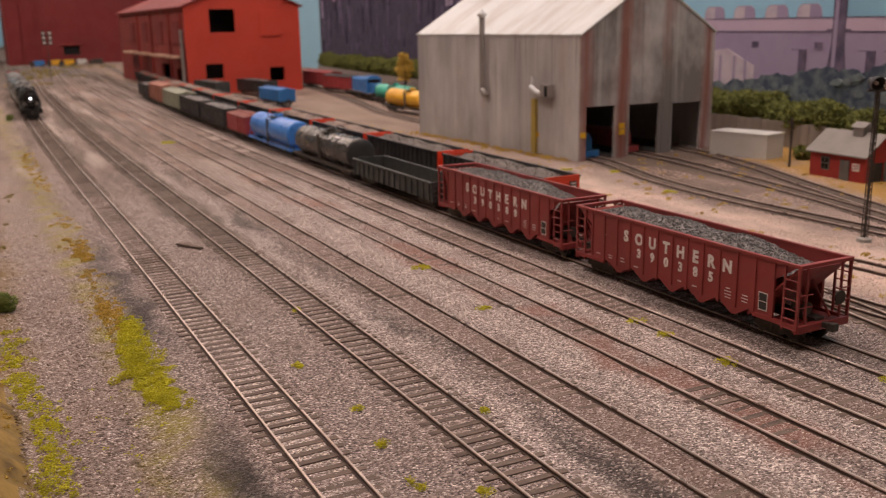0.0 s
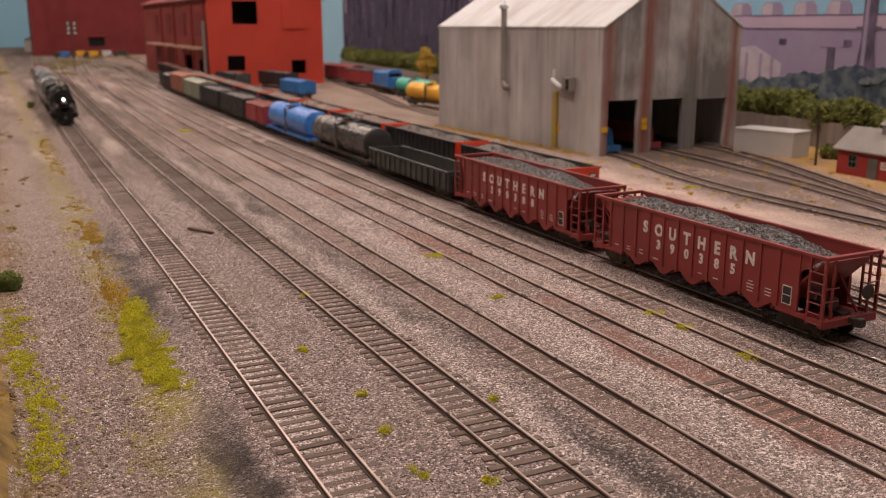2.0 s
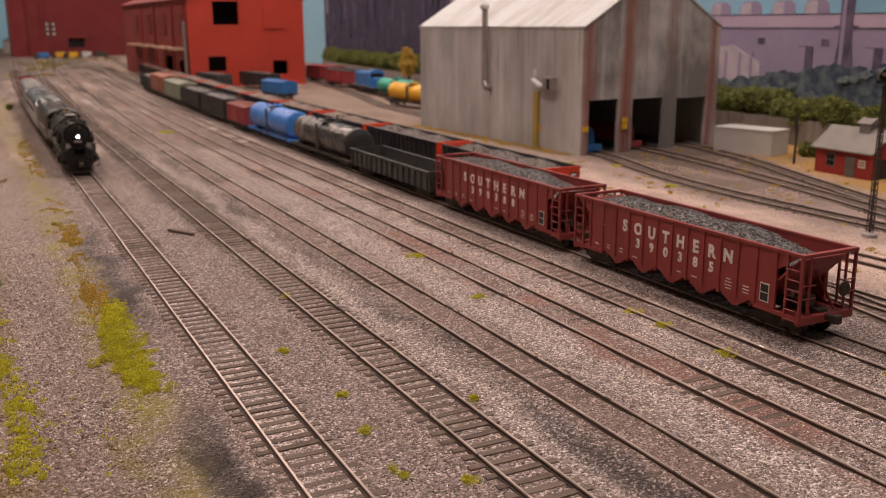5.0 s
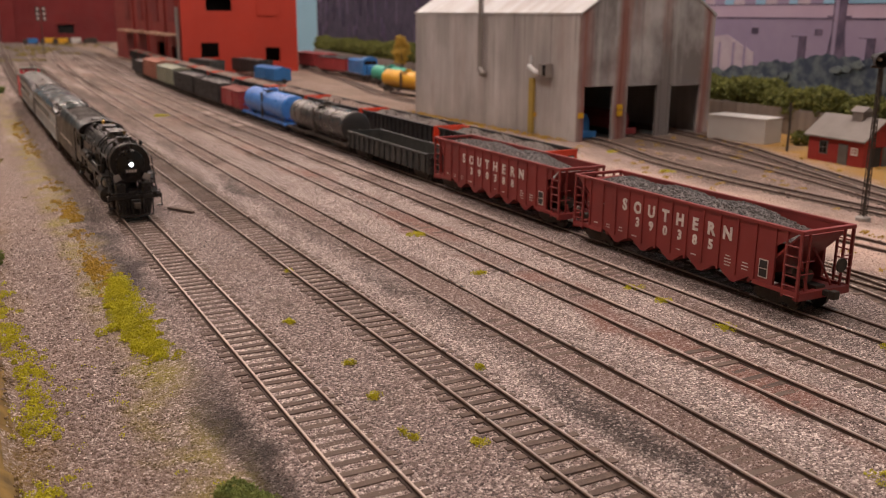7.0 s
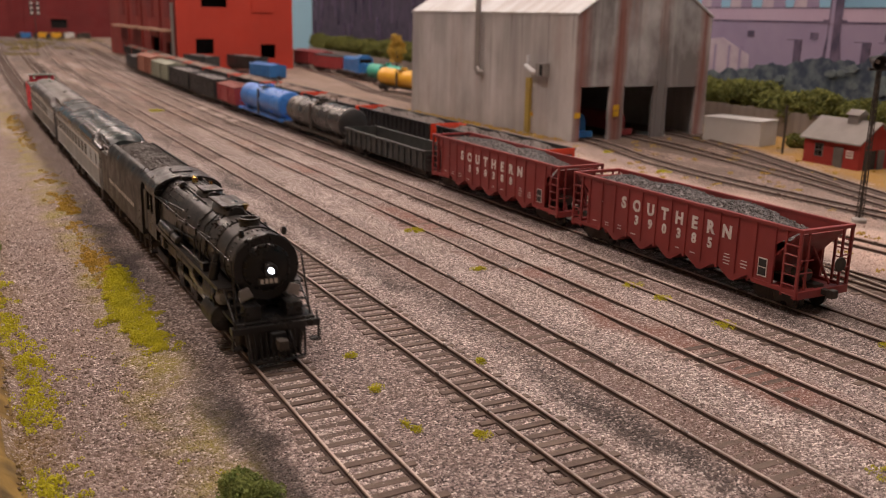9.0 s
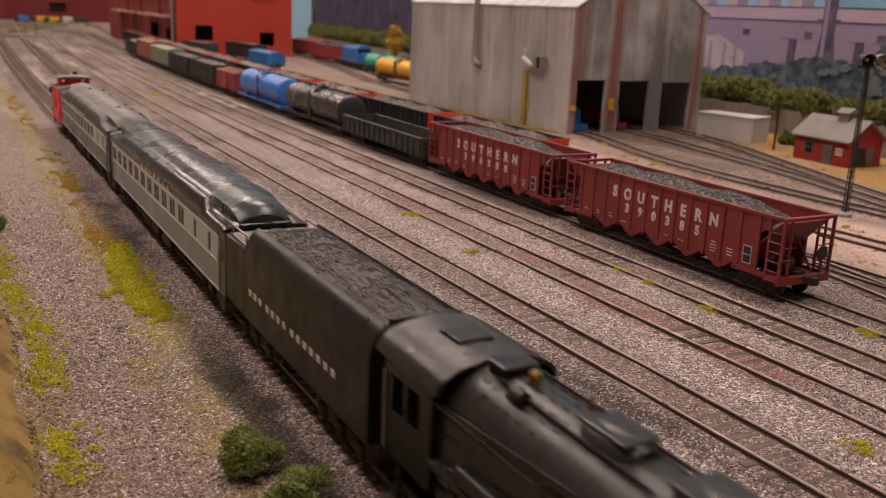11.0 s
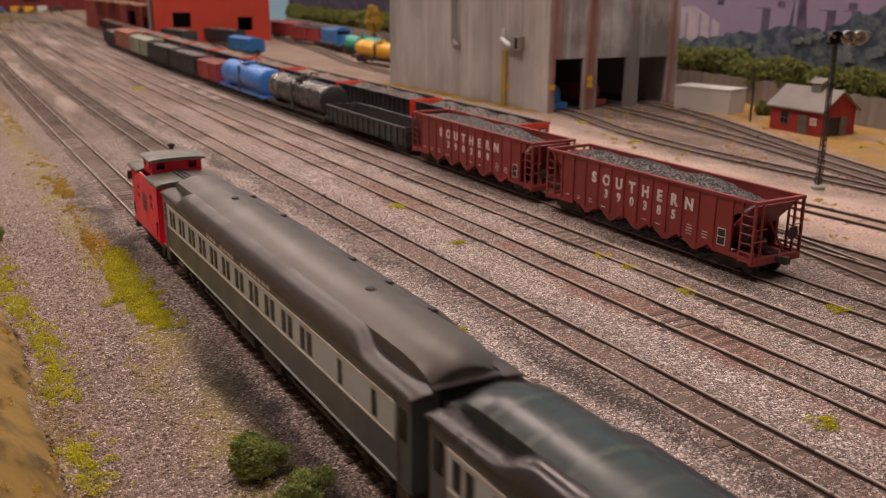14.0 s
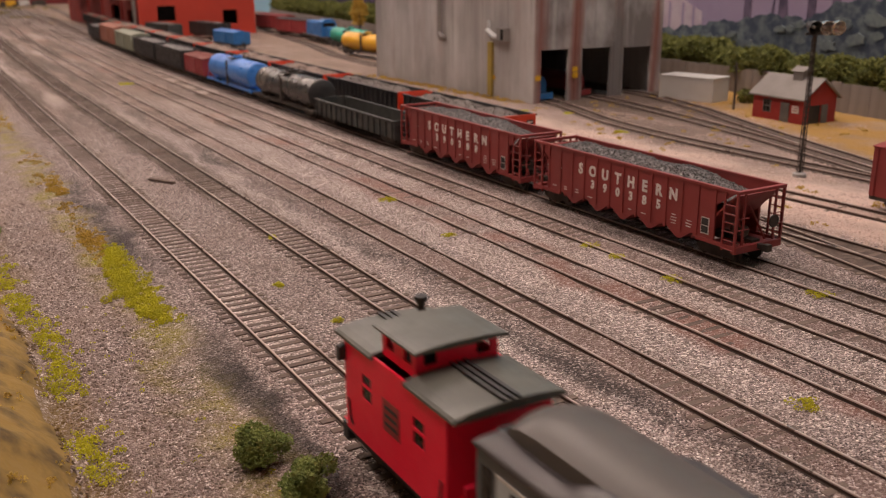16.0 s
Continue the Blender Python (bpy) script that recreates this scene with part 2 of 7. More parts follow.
CONCRETE = mat("grey_concrete", (0.42, 0.41, 0.39), (0.30, 0.29, 0.28), 40, 0.9)
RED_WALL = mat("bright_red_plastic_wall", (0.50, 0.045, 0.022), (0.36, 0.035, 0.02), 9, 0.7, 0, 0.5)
# darker twin of the wall red, with shade put into its colour
RED_SHADE = mat("shaded_red_wall", (0.27, 0.032, 0.027), (0.16, 0.024, 0.021), 9, 0.75, 0, 0.6)
DARK_RED = mat("maroon_wall", (0.205, 0.020, 0.021), (0.13, 0.015, 0.017), 7, 0.75, 0, 0.6)
TAN_ROOF = mat("tan_roof_edge", (0.55, 0.36, 0.26), None, 20, 0.8)
BLACK_HOLE = mat("dark_interior", (0.012, 0.011, 0.011), None, 30, 0.9)
HOPPER_RED = mat("oxide_red_paint", (0.275, 0.040, 0.038), (0.175, 0.029, 0.029), 30, 0.5, 0, 0.6, 1200)
INSIDE_RED = mat("dusty_red_inside", (0.22, 0.06, 0.05), (0.13, 0.05, 0.045), 50, 0.8)
WHITE_LETTER = mat("white_lettering", (0.76, 0.73, 0.70), (0.5, 0.42, 0.38), 200, 0.6, bump=0)
DUSTY_COAL = mat("dusty_brown_coal", (0.17, 0.148, 0.135), (0.09, 0.08, 0.075), 300, 0.8, 0, 0.8, 2000, 0.5)
TENDER_COAL = mat("dull_brown_coal", (0.080, 0.071, 0.066), (0.125, 0.112, 0.104), 600, 0.6, 0, 0.7, 2500, 0.4)
COAL = mat("grey_coal", (0.095, 0.090, 0.090), (0.30, 0.285, 0.28), 380, 0.55, 0, 0.9, 2500, 0.5)
BLACK_STEEL = mat("sooty_black_steel", (0.010, 0.0095, 0.0095), (0.030, 0.027, 0.025), 60, 0.32, 0.1, 0.6, 1500, gloss=0.38)
BLACK_CAR = mat("black_car_paint", (0.022, 0.022, 0.024), (0.062, 0.056, 0.052), 45, 0.5)
DUSTY_STEEL = mat("dusty_boiler_steel", (0.024, 0.023, 0.023), (0.068, 0.060, 0.055), 80, 0.34, 0.15)
TENDER_BLACK = mat("tender_black_paint", (0.014, 0.013, 0.0125), (0.024, 0.021, 0.020), 40, 0.36, 0.0, gloss=0.25)
DARK_BED = mat("oily_brown_ballast", (0.125, 0.088, 0.070), (0.05, 0.038, 0.032), 160, 0.95, 0, 0.9, 1300, 0.9)
GRIME = mat("grimy_undercarriage", (0.048, 0.039, 0.033), (0.10, 0.076, 0.060), 90, 0.8)
WHEEL_STEEL = mat("wheel_steel", (0.10, 0.085, 0.075), (0.05, 0.04, 0.035), 90, 0.45, 0.7)
ORANGE = mat("orange_red_end_paint", (0.72, 0.065, 0.022), (0.5, 0.05, 0.02), 60, 0.5)
GREEN_GREY = mat("dark_green_grey_paint", (0.042, 0.047, 0.046), (0.10, 0.094, 0.088), 70, 0.5)
TANK_BLUE = mat("glossy_blue_paint", (0.05, 0.22, 0.66), (0.04, 0.15, 0.48), 30, 0.35)
TANK_BLACK = mat("weathered_black_tank", (0.034, 0.031, 0.029), (0.15, 0.135, 0.12), 30, 0.28, 0, 0.75)
TANK_YELLOW = mat("yellow_tank_paint", (0.74, 0.40, 0.02), (0.6, 0.3, 0.02), 30, 0.4)
TANK_GREEN = mat("sea_green_tank_paint", (0.05, 0.45, 0.33), None, 30, 0.4)
BOX_BROWN = mat("brown_boxcar_paint", (0.33, 0.13, 0.085), (0.22, 0.09, 0.065), 30, 0.7)
BOX_GREEN = mat("sage_grey_paint", (0.27, 0.29, 0.22), (0.2, 0.2, 0.16), 30, 0.7)
BOX_RED = mat("dull_red_paint", (0.33, 0.045, 0.05), (0.2, 0.035, 0.038), 30, 0.6)
BOX_BLUE = mat("bright_blue_paint", (0.035, 0.19, 0.50), None, 30, 0.5)
CABOOSE_RED = mat("bright_red_caboose_paint", (0.95, 0.008, 0.055), (0.85, 0.007, 0.045), 25, 0.42, 0, 0.3)
CABOOSE_ROOF = mat("grey_green_roof", (0.115, 0.118, 0.100), (0.075, 0.077, 0.07), 40, 0.45)
COACH_DARK = mat("dark_grey_coach_paint", (0.100, 0.112, 0.124), (0.076, 0.085, 0.094), 22, 0.38)
COACH_MID = mat("mid_grey_coach_side", (0.27, 0.30, 0.325), (0.225, 0.25, 0.27), 22, 0.40)
COACH_LIGHT = mat("light_grey_coach_band", (0.49, 0.555, 0.605), (0.41, 0.465, 0.51), 22, 0.40)
COACH_ROOF = mat("black_glossy_roof", (0.030, 0.026, 0.027), (0.048, 0.041, 0.042), 18, 0.24, 0.0, gloss=0.38)
COACH_TOP = mat("blue_grey_roof_top", (0.034, 0.047, 0.051), (0.060, 0.071, 0.068), 9, 0.26, 0.0, gloss=0.32)
COACH_SEAM = mat("worn_roof_seam", (0.21, 0.235, 0.20), (0.12, 0.135, 0.12), 40, 0.45)
COACH_EDGE = mat("dull_black_roof_edge", (0.062, 0.054, 0.056), (0.09, 0.08, 0.078), 18, 0.42, 0.1)
COACH_TOP_OLIVE = mat("olive_grey_roof", (0.118, 0.106, 0.096), (0.09, 0.08, 0.074), 9, 0.40, gloss=0.35)
PANE = mat("dark_window_glass", (0.014, 0.012, 0.010), (0.03, 0.025, 0.02), 60, 0.25, bump=0, gloss=0.25)
BRASS = mat("polished_brass", (0.75, 0.52, 0.18), None, 60, 0.25, 0.95, bump=0)
CHROME = mat("silvered_reflector", (0.92, 0.91, 0.89), None, 60, 0.22, 0.85, bump=0)
SILVER = mat("silver_grey_tank", (0.42, 0.43, 0.44), None, 40, 0.4, 0.3)
YELLOW_SIGN = mat("yellow_sign_paint", (0.75, 0.43, 0.02), None, 60, 0.6)
YELLOW_PIPE = mat("dull_yellow_pipe", (0.42, 0.31, 0.06), (0.3, 0.22, 0.08), 60, 0.7)
GREY_PIPE = mat("grey_metal_pipe", (0.30, 0.28, 0.27), (0.2, 0.18, 0.17), 50, 0.5, 0.3)
HUT_RED = mat("hut_red_boards", (0.36, 0.035, 0.03), (0.27, 0.03, 0.028), 40, 0.75)
HUT_ROOF = mat("grey_hut_roof", (0.26, 0.24, 0.225), (0.2, 0.18, 0.17), 40, 0.85)
GREY_DOOR = mat("grey_door_paint", (0.16, 0.155, 0.15), None, 60, 0.7)
PALE_BOX = mat("pale_grey_container", (0.60, 0.59, 0.57), (0.50, 0.48, 0.46), 26, 0.7)
FENCE = mat("grey_plank_fence", (0.27, 0.24, 0.22), (0.18, 0.155, 0.14), 60, 0.9, 0, 0.8, stretch=(1, 1, 0.1), random=0.5)
FOLIAGE = mat("olive_foliage", (0.165, 0.178, 0.036), (0.036, 0.052, 0.013), 115, 0.9, 0, 0.9, 700, 0.5)
FOLIAGE_DRY = mat("olive_brown_grass", (0.30, 0.235, 0.06), (0.13, 0.12, 0.03), 60, 0.95, 0, 0.9, 700, 0.4)
BUSH_GREEN = mat("deep_green_foliage", (0.235, 0.285, 0.075), (0.085, 0.135, 0.03), 260, 0.9, 0, 0.9, 900, 0.5)
MOSS = mat("yellow_green_turf", (0.60, 0.565, 0.028), (0.38, 0.37, 0.020), 160, 0.95, 0, 0.8, 1300, 0.5)
MOSS_DRY = mat("ochre_turf", (0.54, 0.36, 0.06), (0.40, 0.27, 0.045), 160, 0.95, 0, 0.8, 1300, 0.5)
EARTH = mat("ochre_earth_bank", (0.29, 0.185, 0.045), (0.062, 0.040, 0.017), 62, 0.95, 0, 0.95, 300, 1.0)
SKY_PAINT = mat("sky_blue_backdrop", (0.27, 0.51, 0.66), (0.24, 0.47, 0.62), 2, 0.9, 0, 0.6, bump=0)
MILL_PURPLE = mat("printed_purple_mill", (0.30, 0.245, 0.36), (0.225, 0.18, 0.29), 14, 0.9, bump=0)
MILL_ROOF = mat("printed_lilac_roof", (0.45, 0.35, 0.46), (0.38, 0.29, 0.41), 14, 0.9, bump=0)
MILL_NIGHT = mat("printed_night_blue_mill", (0.036, 0.031, 0.066), (0.075, 0.060, 0.115), 26, 0.9, 0, 0.8, bump=0)
MILL_SOFT = mat("printed_dim_violet_mill", (0.105, 0.085, 0.155), (0.05, 0.042, 0.085), 40, 0.9, 0, 0.8, bump=0)
MILL_DARK = mat("printed_dark_mill", (0.060, 0.048, 0.090), (0.20, 0.15, 0.23), 26, 0.9, 0, 0.8, bump=0)
MILL_PALE = mat("printed_pale_stack", (0.48, 0.41, 0.47), (0.27, 0.20, 0.28), 30, 0.9, bump=0)
PRINT_TREES = mat("printed_blue_green_trees", (0.036, 0.052, 0.085), (0.15, 0.19, 0.20), 60, 0.9, 0, 1.0, 260, 0)
PRINT_CROWNS = mat("printed_grey_green_crowns", (0.145, 0.18, 0.185), (0.06, 0.08, 0.11), 95, 0.9, 0, 0.8, 240, 0)
TAN_LOAD = mat("brownish_tan_load", (0.28, 0.215, 0.185), (0.17, 0.13, 0.11), 90, 0.9)
PINK_STONE = mat("pinkish_gravel", (0.70, 0.53, 0.455), (0.26, 0.19, 0.16), 420, 0.95, 0, 0.9, 2500, 0.4)
PLASTER = mat("plain_room_plaster", (0.62, 0.55, 0.47), None, 3, 0.95, bump=0)
LAMP_PANEL = glow("lamp_diffuser", (1.0, 0.86, 0.70), 6.0)
HEADLIGHT = glow("lit_headlight", (0.85, 0.92, 1.0), 30.0)


# ---- mesh helpers, in millimetres ----
def box(bm, x0, x1, y0, y1, z0, z1, bevel=0.0):
    vs = [bm.verts.new((x, y, z)) for x in (x0, x1) for y in (y0, y1) for z in (z0, z1)]
    fs = [bm.faces.new([vs[i] for i in q]) for q in ((0, 1, 3, 2), (4, 6, 7, 5), (0, 4, 5, 1), (2, 3, 7, 6), (0, 2, 6, 4), (1, 5, 7, 3))]
    if bevel:
        bmesh.ops.bevel(bm, geom=list({e for f in fs for e in f.edges}), offset=bevel, segments=2, affect="EDGES", profile=0.6)
    return bm


def rings(bm, sections, caps=True):
    """Skins a row of equal-sized closed loops of points."""
    loops = [[bm.verts.new(p) for p in s] for s in sections]
    n = len(loops[0])
    for a, b in zip(loops, loops[1:]):
        for i in range(n):
            bm.faces.new((a[i], a[(i + 1) % n], b[(i + 1) % n], b[i]))
    if caps:
        bm.faces.new(loops[0][::-1])
        bm.faces.new(loops[-1])
    return bm


def lathe(bm, profile, axis="y", centre=(0, 0, 0), n=20):
    """Turns (distance along the axis, radius) pairs into a solid."""
    secs = []
    for d, r in profile:
        s = []
        for i in range(n):
            a = 2 * math.pi * i / n
            u, v = r * math.cos(a), r * math.sin(a)
            p = {"y": (u, d, v), "x": (d, u, v), "z": (u, v, d)}[axis]
            s.append((p[0] + centre[0], p[1] + centre[1], p[2] + centre[2]))
        secs.append(s)
    return rings(bm, secs)


def tube(bm, points, r, n=8):
    """A round bar along a line of points."""
    pts = [Vector(p) for p in points]
    secs = []
    for i, p in enumerate(pts):
        d = (pts[min(i + 1, len(pts) - 1)] - pts[max(i - 1, 0)]).normalized()
        u = d.orthogonal().normalized() if abs(d.z) > 0.9 else d.cross(Vector((0, 0, 1))).normalized()
        w = d.cross(u)
        secs.append([p + (u * math.cos(2 * math.pi * k / n) + w * math.sin(2 * math.pi * k / n)) * r for k in range(n)])
    return rings(bm, secs)


def prism(bm, outline, axis, a, b):
    """An outline of 2D points drawn out along an axis from a to b."""
    def put(u, v, d):
        return {"x": (d, u, v), "y": (u, d, v), "z": (u, v, d)}[axis]
    return rings(bm, [[put(u, v, d) for u, v in outline] for d in (a, b)])


def part(name, bm, material, parent=None, label="", m=None, smooth=False):
    """Links a bmesh in millimetres as one mesh object."""
    if "wall" in name or "cab" in name or "cupola" in name:
        bmesh.ops.remove_doubles(bm, verts=bm.verts, dist=0.005)
    bmesh.ops.recalc_face_normals(bm, faces=bm.faces)
    bmesh.ops.scale(bm, vec=(MM, MM, MM), verts=bm.verts)
    me = bpy.data.meshes.new(name)
    bm.to_mesh(me)
    bm.free()
    return linked(name, me, material, parent, label, m, smooth)


def linked(name, me, material, parent=None, label="", m=None, smooth=False):
    if material and not me.materials:
        me.materials.append(material)
    if smooth:
        me.shade_smooth()
        me.set_sharp_from_angle(angle=radians(38))
    ob = new(name, me)
    if parent:
        ob.parent = parent
    if m is not None:
        ob.matrix_basis = m
    if label:
        ob["label"] = label
    return ob


def at(x, y, z, rz=0.0, rx=0.0, ry=0.0):
    return pose(x * MM, y * MM, z * MM, rx, ry, rz)


def thing(name, label, category, group="", m=None):
    ob = new(name)
    ob.empty_display_size = 0.01
    if m is not None:
        ob.matrix_basis = m
    return tagged(ob, label, category, group)


def B():
    return bmesh.new()


def boxpart(name, dims, material, parent, bevel=0.0, label="", m=None):
    return part(name, box(B(), *dims, bevel), material, parent, label, m)


def raw(name, verts, faces, material, parent=None, label=""):
    me = bpy.data.meshes.new(name)
    me.from_pydata([tuple(v) for v in np.asarray(verts) * MM], [], [tuple(f) for f in faces])
    me.update()
    return linked(name, me, material, parent, label)


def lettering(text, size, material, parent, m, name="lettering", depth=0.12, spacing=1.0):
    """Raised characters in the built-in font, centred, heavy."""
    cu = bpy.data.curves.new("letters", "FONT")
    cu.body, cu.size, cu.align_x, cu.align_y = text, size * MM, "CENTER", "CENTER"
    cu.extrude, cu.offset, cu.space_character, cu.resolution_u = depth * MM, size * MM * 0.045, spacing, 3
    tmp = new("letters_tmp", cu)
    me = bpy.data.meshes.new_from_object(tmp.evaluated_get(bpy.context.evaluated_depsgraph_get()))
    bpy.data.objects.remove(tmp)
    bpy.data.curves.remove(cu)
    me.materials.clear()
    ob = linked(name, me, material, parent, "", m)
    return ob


def bend(y, k=1.45e-5):
    """How far a track swings to the side at a distance along the yard."""
    if y < 900:
        return 0.0
    if y < 3200:
        return k * (y - 900) ** 2
    return k * 2300 ** 2 + 2 * k * 2300 * (y - 3200)


BEND_A, BEND_B = 8e-6, 1.1e-5


# ---- room ----
def room():
    for name, d in (("wall_south", (-2100, 1420, -1640, -1600, -900, 1600)), ("wall_west", (-2140, -2100, -1640, 6600, -900, 1600)),
                    ("wall_north", (-2100, 1420, 6600, 6640, -900, 1600)), ("wall_east", (1420, 1460, -1640, 6600, -900, 1600)),
                    ("ceiling", (-2140, 1460, -1640, 6640, 1600, 1640)), ("room_floor", (-2140, 1460, -1640, 6640, -940, -900))):
        tagged(boxpart(name, d, PLASTER, None), "plain pale plaster surface of the railway room", "wall", kind="structure")
    for x, y in LAMP_PLACES:
        t = thing("ceiling_light", "long white ceiling lamp with a glowing diffuser", "lamp", "ceiling lamps", at(x, y, LAMP_Z + 40))
        boxpart("housing", (-110, 110, -520, 520, 20, 80), PALE_BOX, t, 4)
        boxpart("diffuser", (-95, 95, -500, 500, 8, 18), LAMP_PANEL, t)
        la = bpy.data.lights.new("tube_light", "AREA")
        la.shape, la.size, la.size_y, la.energy, la.color = "RECTANGLE", 0.22, 1.0, LAMP_WATTS[x], LAMP_COLOUR
        ob = new("tube_light", la)
        ob.matrix_basis = at(x, y, LAMP_Z)


# ---- ground ----
TRACKS = (97.3, 157.2, 207.8, 260.9, 304.0, 348.0, 417.0)


def ground_height(x, y):
    h = -2.9
    if x > 178:
        h += 0.55 * min(1, (x - 178) / 20)
    n = noise.noise(Vector((x * 0.02, y * 0.02, 0.3))) * 0.7 + noise.noise(Vector((x * 0.07, y * 0.07, 1.3))) * 0.35
    if 60 < x < 190 or x > 420:
        n *= 0.5
    if x < 75:
        h -= 1.6 * min(1, (75 - x) / 25)
    for c in TRACKS[:6]:
        h += (0.62 if c < 170 else 0.50) * min(1, max(0, (27 - abs(x - c)) / 10))
    foot = 4.5 + 6 * noise.noise(Vector((y * 0.012, 2.0, 0))) - max(0, (y - 380)) * 0.045
    if x < foot:
        d = min(foot - x, 210)
        h += min(90, 1.15 * d - 0.0025 * d * d) * (0.85 + 0.4 * noise.noise(Vector((x * 0.018, y * 0.014, 4.0)))) * min(1.0, max(0.08, (560 - y) / 240))
        n = n * 2.2 + (3.4 * abs(noise.noise(Vector((x * 0.07, y * 0.055, 8.0)))) + 2.0 * noise.noise(Vector((x * 0.13, y * 0.10, 3.0)))) * min(1, d / 6) + 1.1 * noise.noise(Vector((x * 0.24, y * 0.2, 9.0)))
    return h + n


def ground():
    xs = sorted(set(list(np.arange(-2000, -160, 120)) + list(np.arange(-160, 440, 4.0)) + list(np.arange(440, 900, 14.0)) + list(np.arange(900, 1400, 80))))
    ys = sorted(set(list(np.arange(-1500, 40, 110)) + list(np.arange(40, 700, 4.5)) + list(np.arange(700, 1500, 16.0)) + list(np.arange(1500, 6600, 120))))
    verts = [(x, y, ground_height(x, y)) for y in ys for x in xs]
    nx = len(xs)
    faces = [(j * nx + i, j * nx + i + 1, (j + 1) * nx + i + 1, (j + 1) * nx + i) for j in range(len(ys) - 1) for i in range(nx - 1)]
    g = raw("ground", verts, faces, GRAVEL)
    g.data.materials.append(EARTH)
    for p in g.data.polygons:
        c = p.center / MM
        foot = 4.5 + 6 * noise.noise(Vector((c.y * 0.012, 2.0, 0))) - max(0, (c.y - 380)) * 0.045
        p.material_index = 1 if c.x < foot - 2 and c.y < 620 else 0
        p.use_smooth = True
    tagged(g, "grey and tan crushed-stone yard ground with stains and an ochre bank", "ground", kind="structure")


def scatter(name, count, area, size, material, label, category, keep, lift=0.0, flat=0.7, seed=3):
    """Many small angular lumps strewn on the ground, one mesh."""
    rng = np.random.default_rng(seed)
    base = np.array([(1, 0, -.3), (-.5, .87, -.3), (-.5, -.87, -.3), (.3, .5, .6), (-.6, 0, .7), (.3, -.5, .65)], float)
    tri = [(0, 1, 3), (1, 4, 3), (1, 2, 4), (2, 5, 4), (2, 0, 5), (0, 3, 5), (3, 4, 5)]
    verts, faces = [], []
    for _ in range(count):
        x = area[0] + rng.random() * (area[1] - area[0])
        y = area[2] + rng.random() ** 1.6 * (area[3] - area[2])
        if not keep(x, y):
            continue
        s = size[0] + rng.random() ** 2 * (size[1] - size[0])
        a = rng.random() * 6.283
        c, sn = math.cos(a), math.sin(a)
        z = ground_height(x, y) + lift
        k = len(verts)
        j = 1 + (rng.random((6, 3)) - 0.5) * 0.7
        for p in base * j * s:
            verts.append((x + p[0] * c - p[1] * sn, y + p[0] * sn + p[1] * c, z + p[2] * flat))
        faces += [(k + q[0], k + q[1], k + q[2]) for q in tri]
    return tagged(raw(name, verts, faces, material), label, category, kind="stuff")


# ---- track ----
def rail_meshes(name, path, parent):
    """Two rails along a path of centre points, each with a rusty web and foot and a bright head."""
    pts = [Vector((x, y, 0)) for x, y in path]
    for side in (-1, 1):
        line = []
        for i, p in enumerate(pts):
            d = (pts[min(i + 1, len(pts) - 1)] - pts[max(i - 1, 0)]).normalized()
            line.append((p + Vector((d.y, -d.x, 0)) * side * 8.6, Vector((d.y, -d.x, 0))))
        web = B()
        rings(web, [[c + nrm * u + Vector((0, 0, v)) for u, v in ((-0.85, -2.3), (0.85, -2.3), (0.8, -2.0), (0.26, -1.75), (0.26, -0.62), (-0.26, -0.62), (-0.26, -1.75), (-0.8, -2.0))] for c, nrm in line])
        r = part("rail", web, RAIL_STEEL, parent, "rust-brown steel rail")
        hd = B()
        rings(hd, [[c + nrm * u + Vector((0, 0, v)) for u, v in ((-0.40, -0.62), (0.40, -0.62), (0.43, -0.1), (0.33, 0), (-0.33, 0), (-0.43, -0.1))] for c, nrm in line])
        part("rail_head", hd, RAIL_HEAD, r, "bright worn rail head")


def tie_mesh():
    bm = box(B(), -13.8, 13.8, -1.5, 1.5, -1.5, 0, 0.25)
    bmesh.ops.scale(bm, vec=(MM, MM, MM), verts=bm.verts)
    me = bpy.data.meshes.new("tie")
    bm.to_mesh(me)
    bm.free()
    return me


def along(path, step):
    """Points and headings every so many millimetres along a path."""
    out, left = [], 0.0
    for (x0, y0), (x1, y1) in zip(path, path[1:]):
        ln = math.hypot(x1 - x0, y1 - y0)
        d = left
        while d < ln:
            f = d / ln
            out.append((x0 + (x1 - x0) * f, y0 + (y1 - y0) * f, math.degrees(math.atan2(y1 - y0, x1 - x0)) - 90))
            d += step
        left = d - ln
    return out


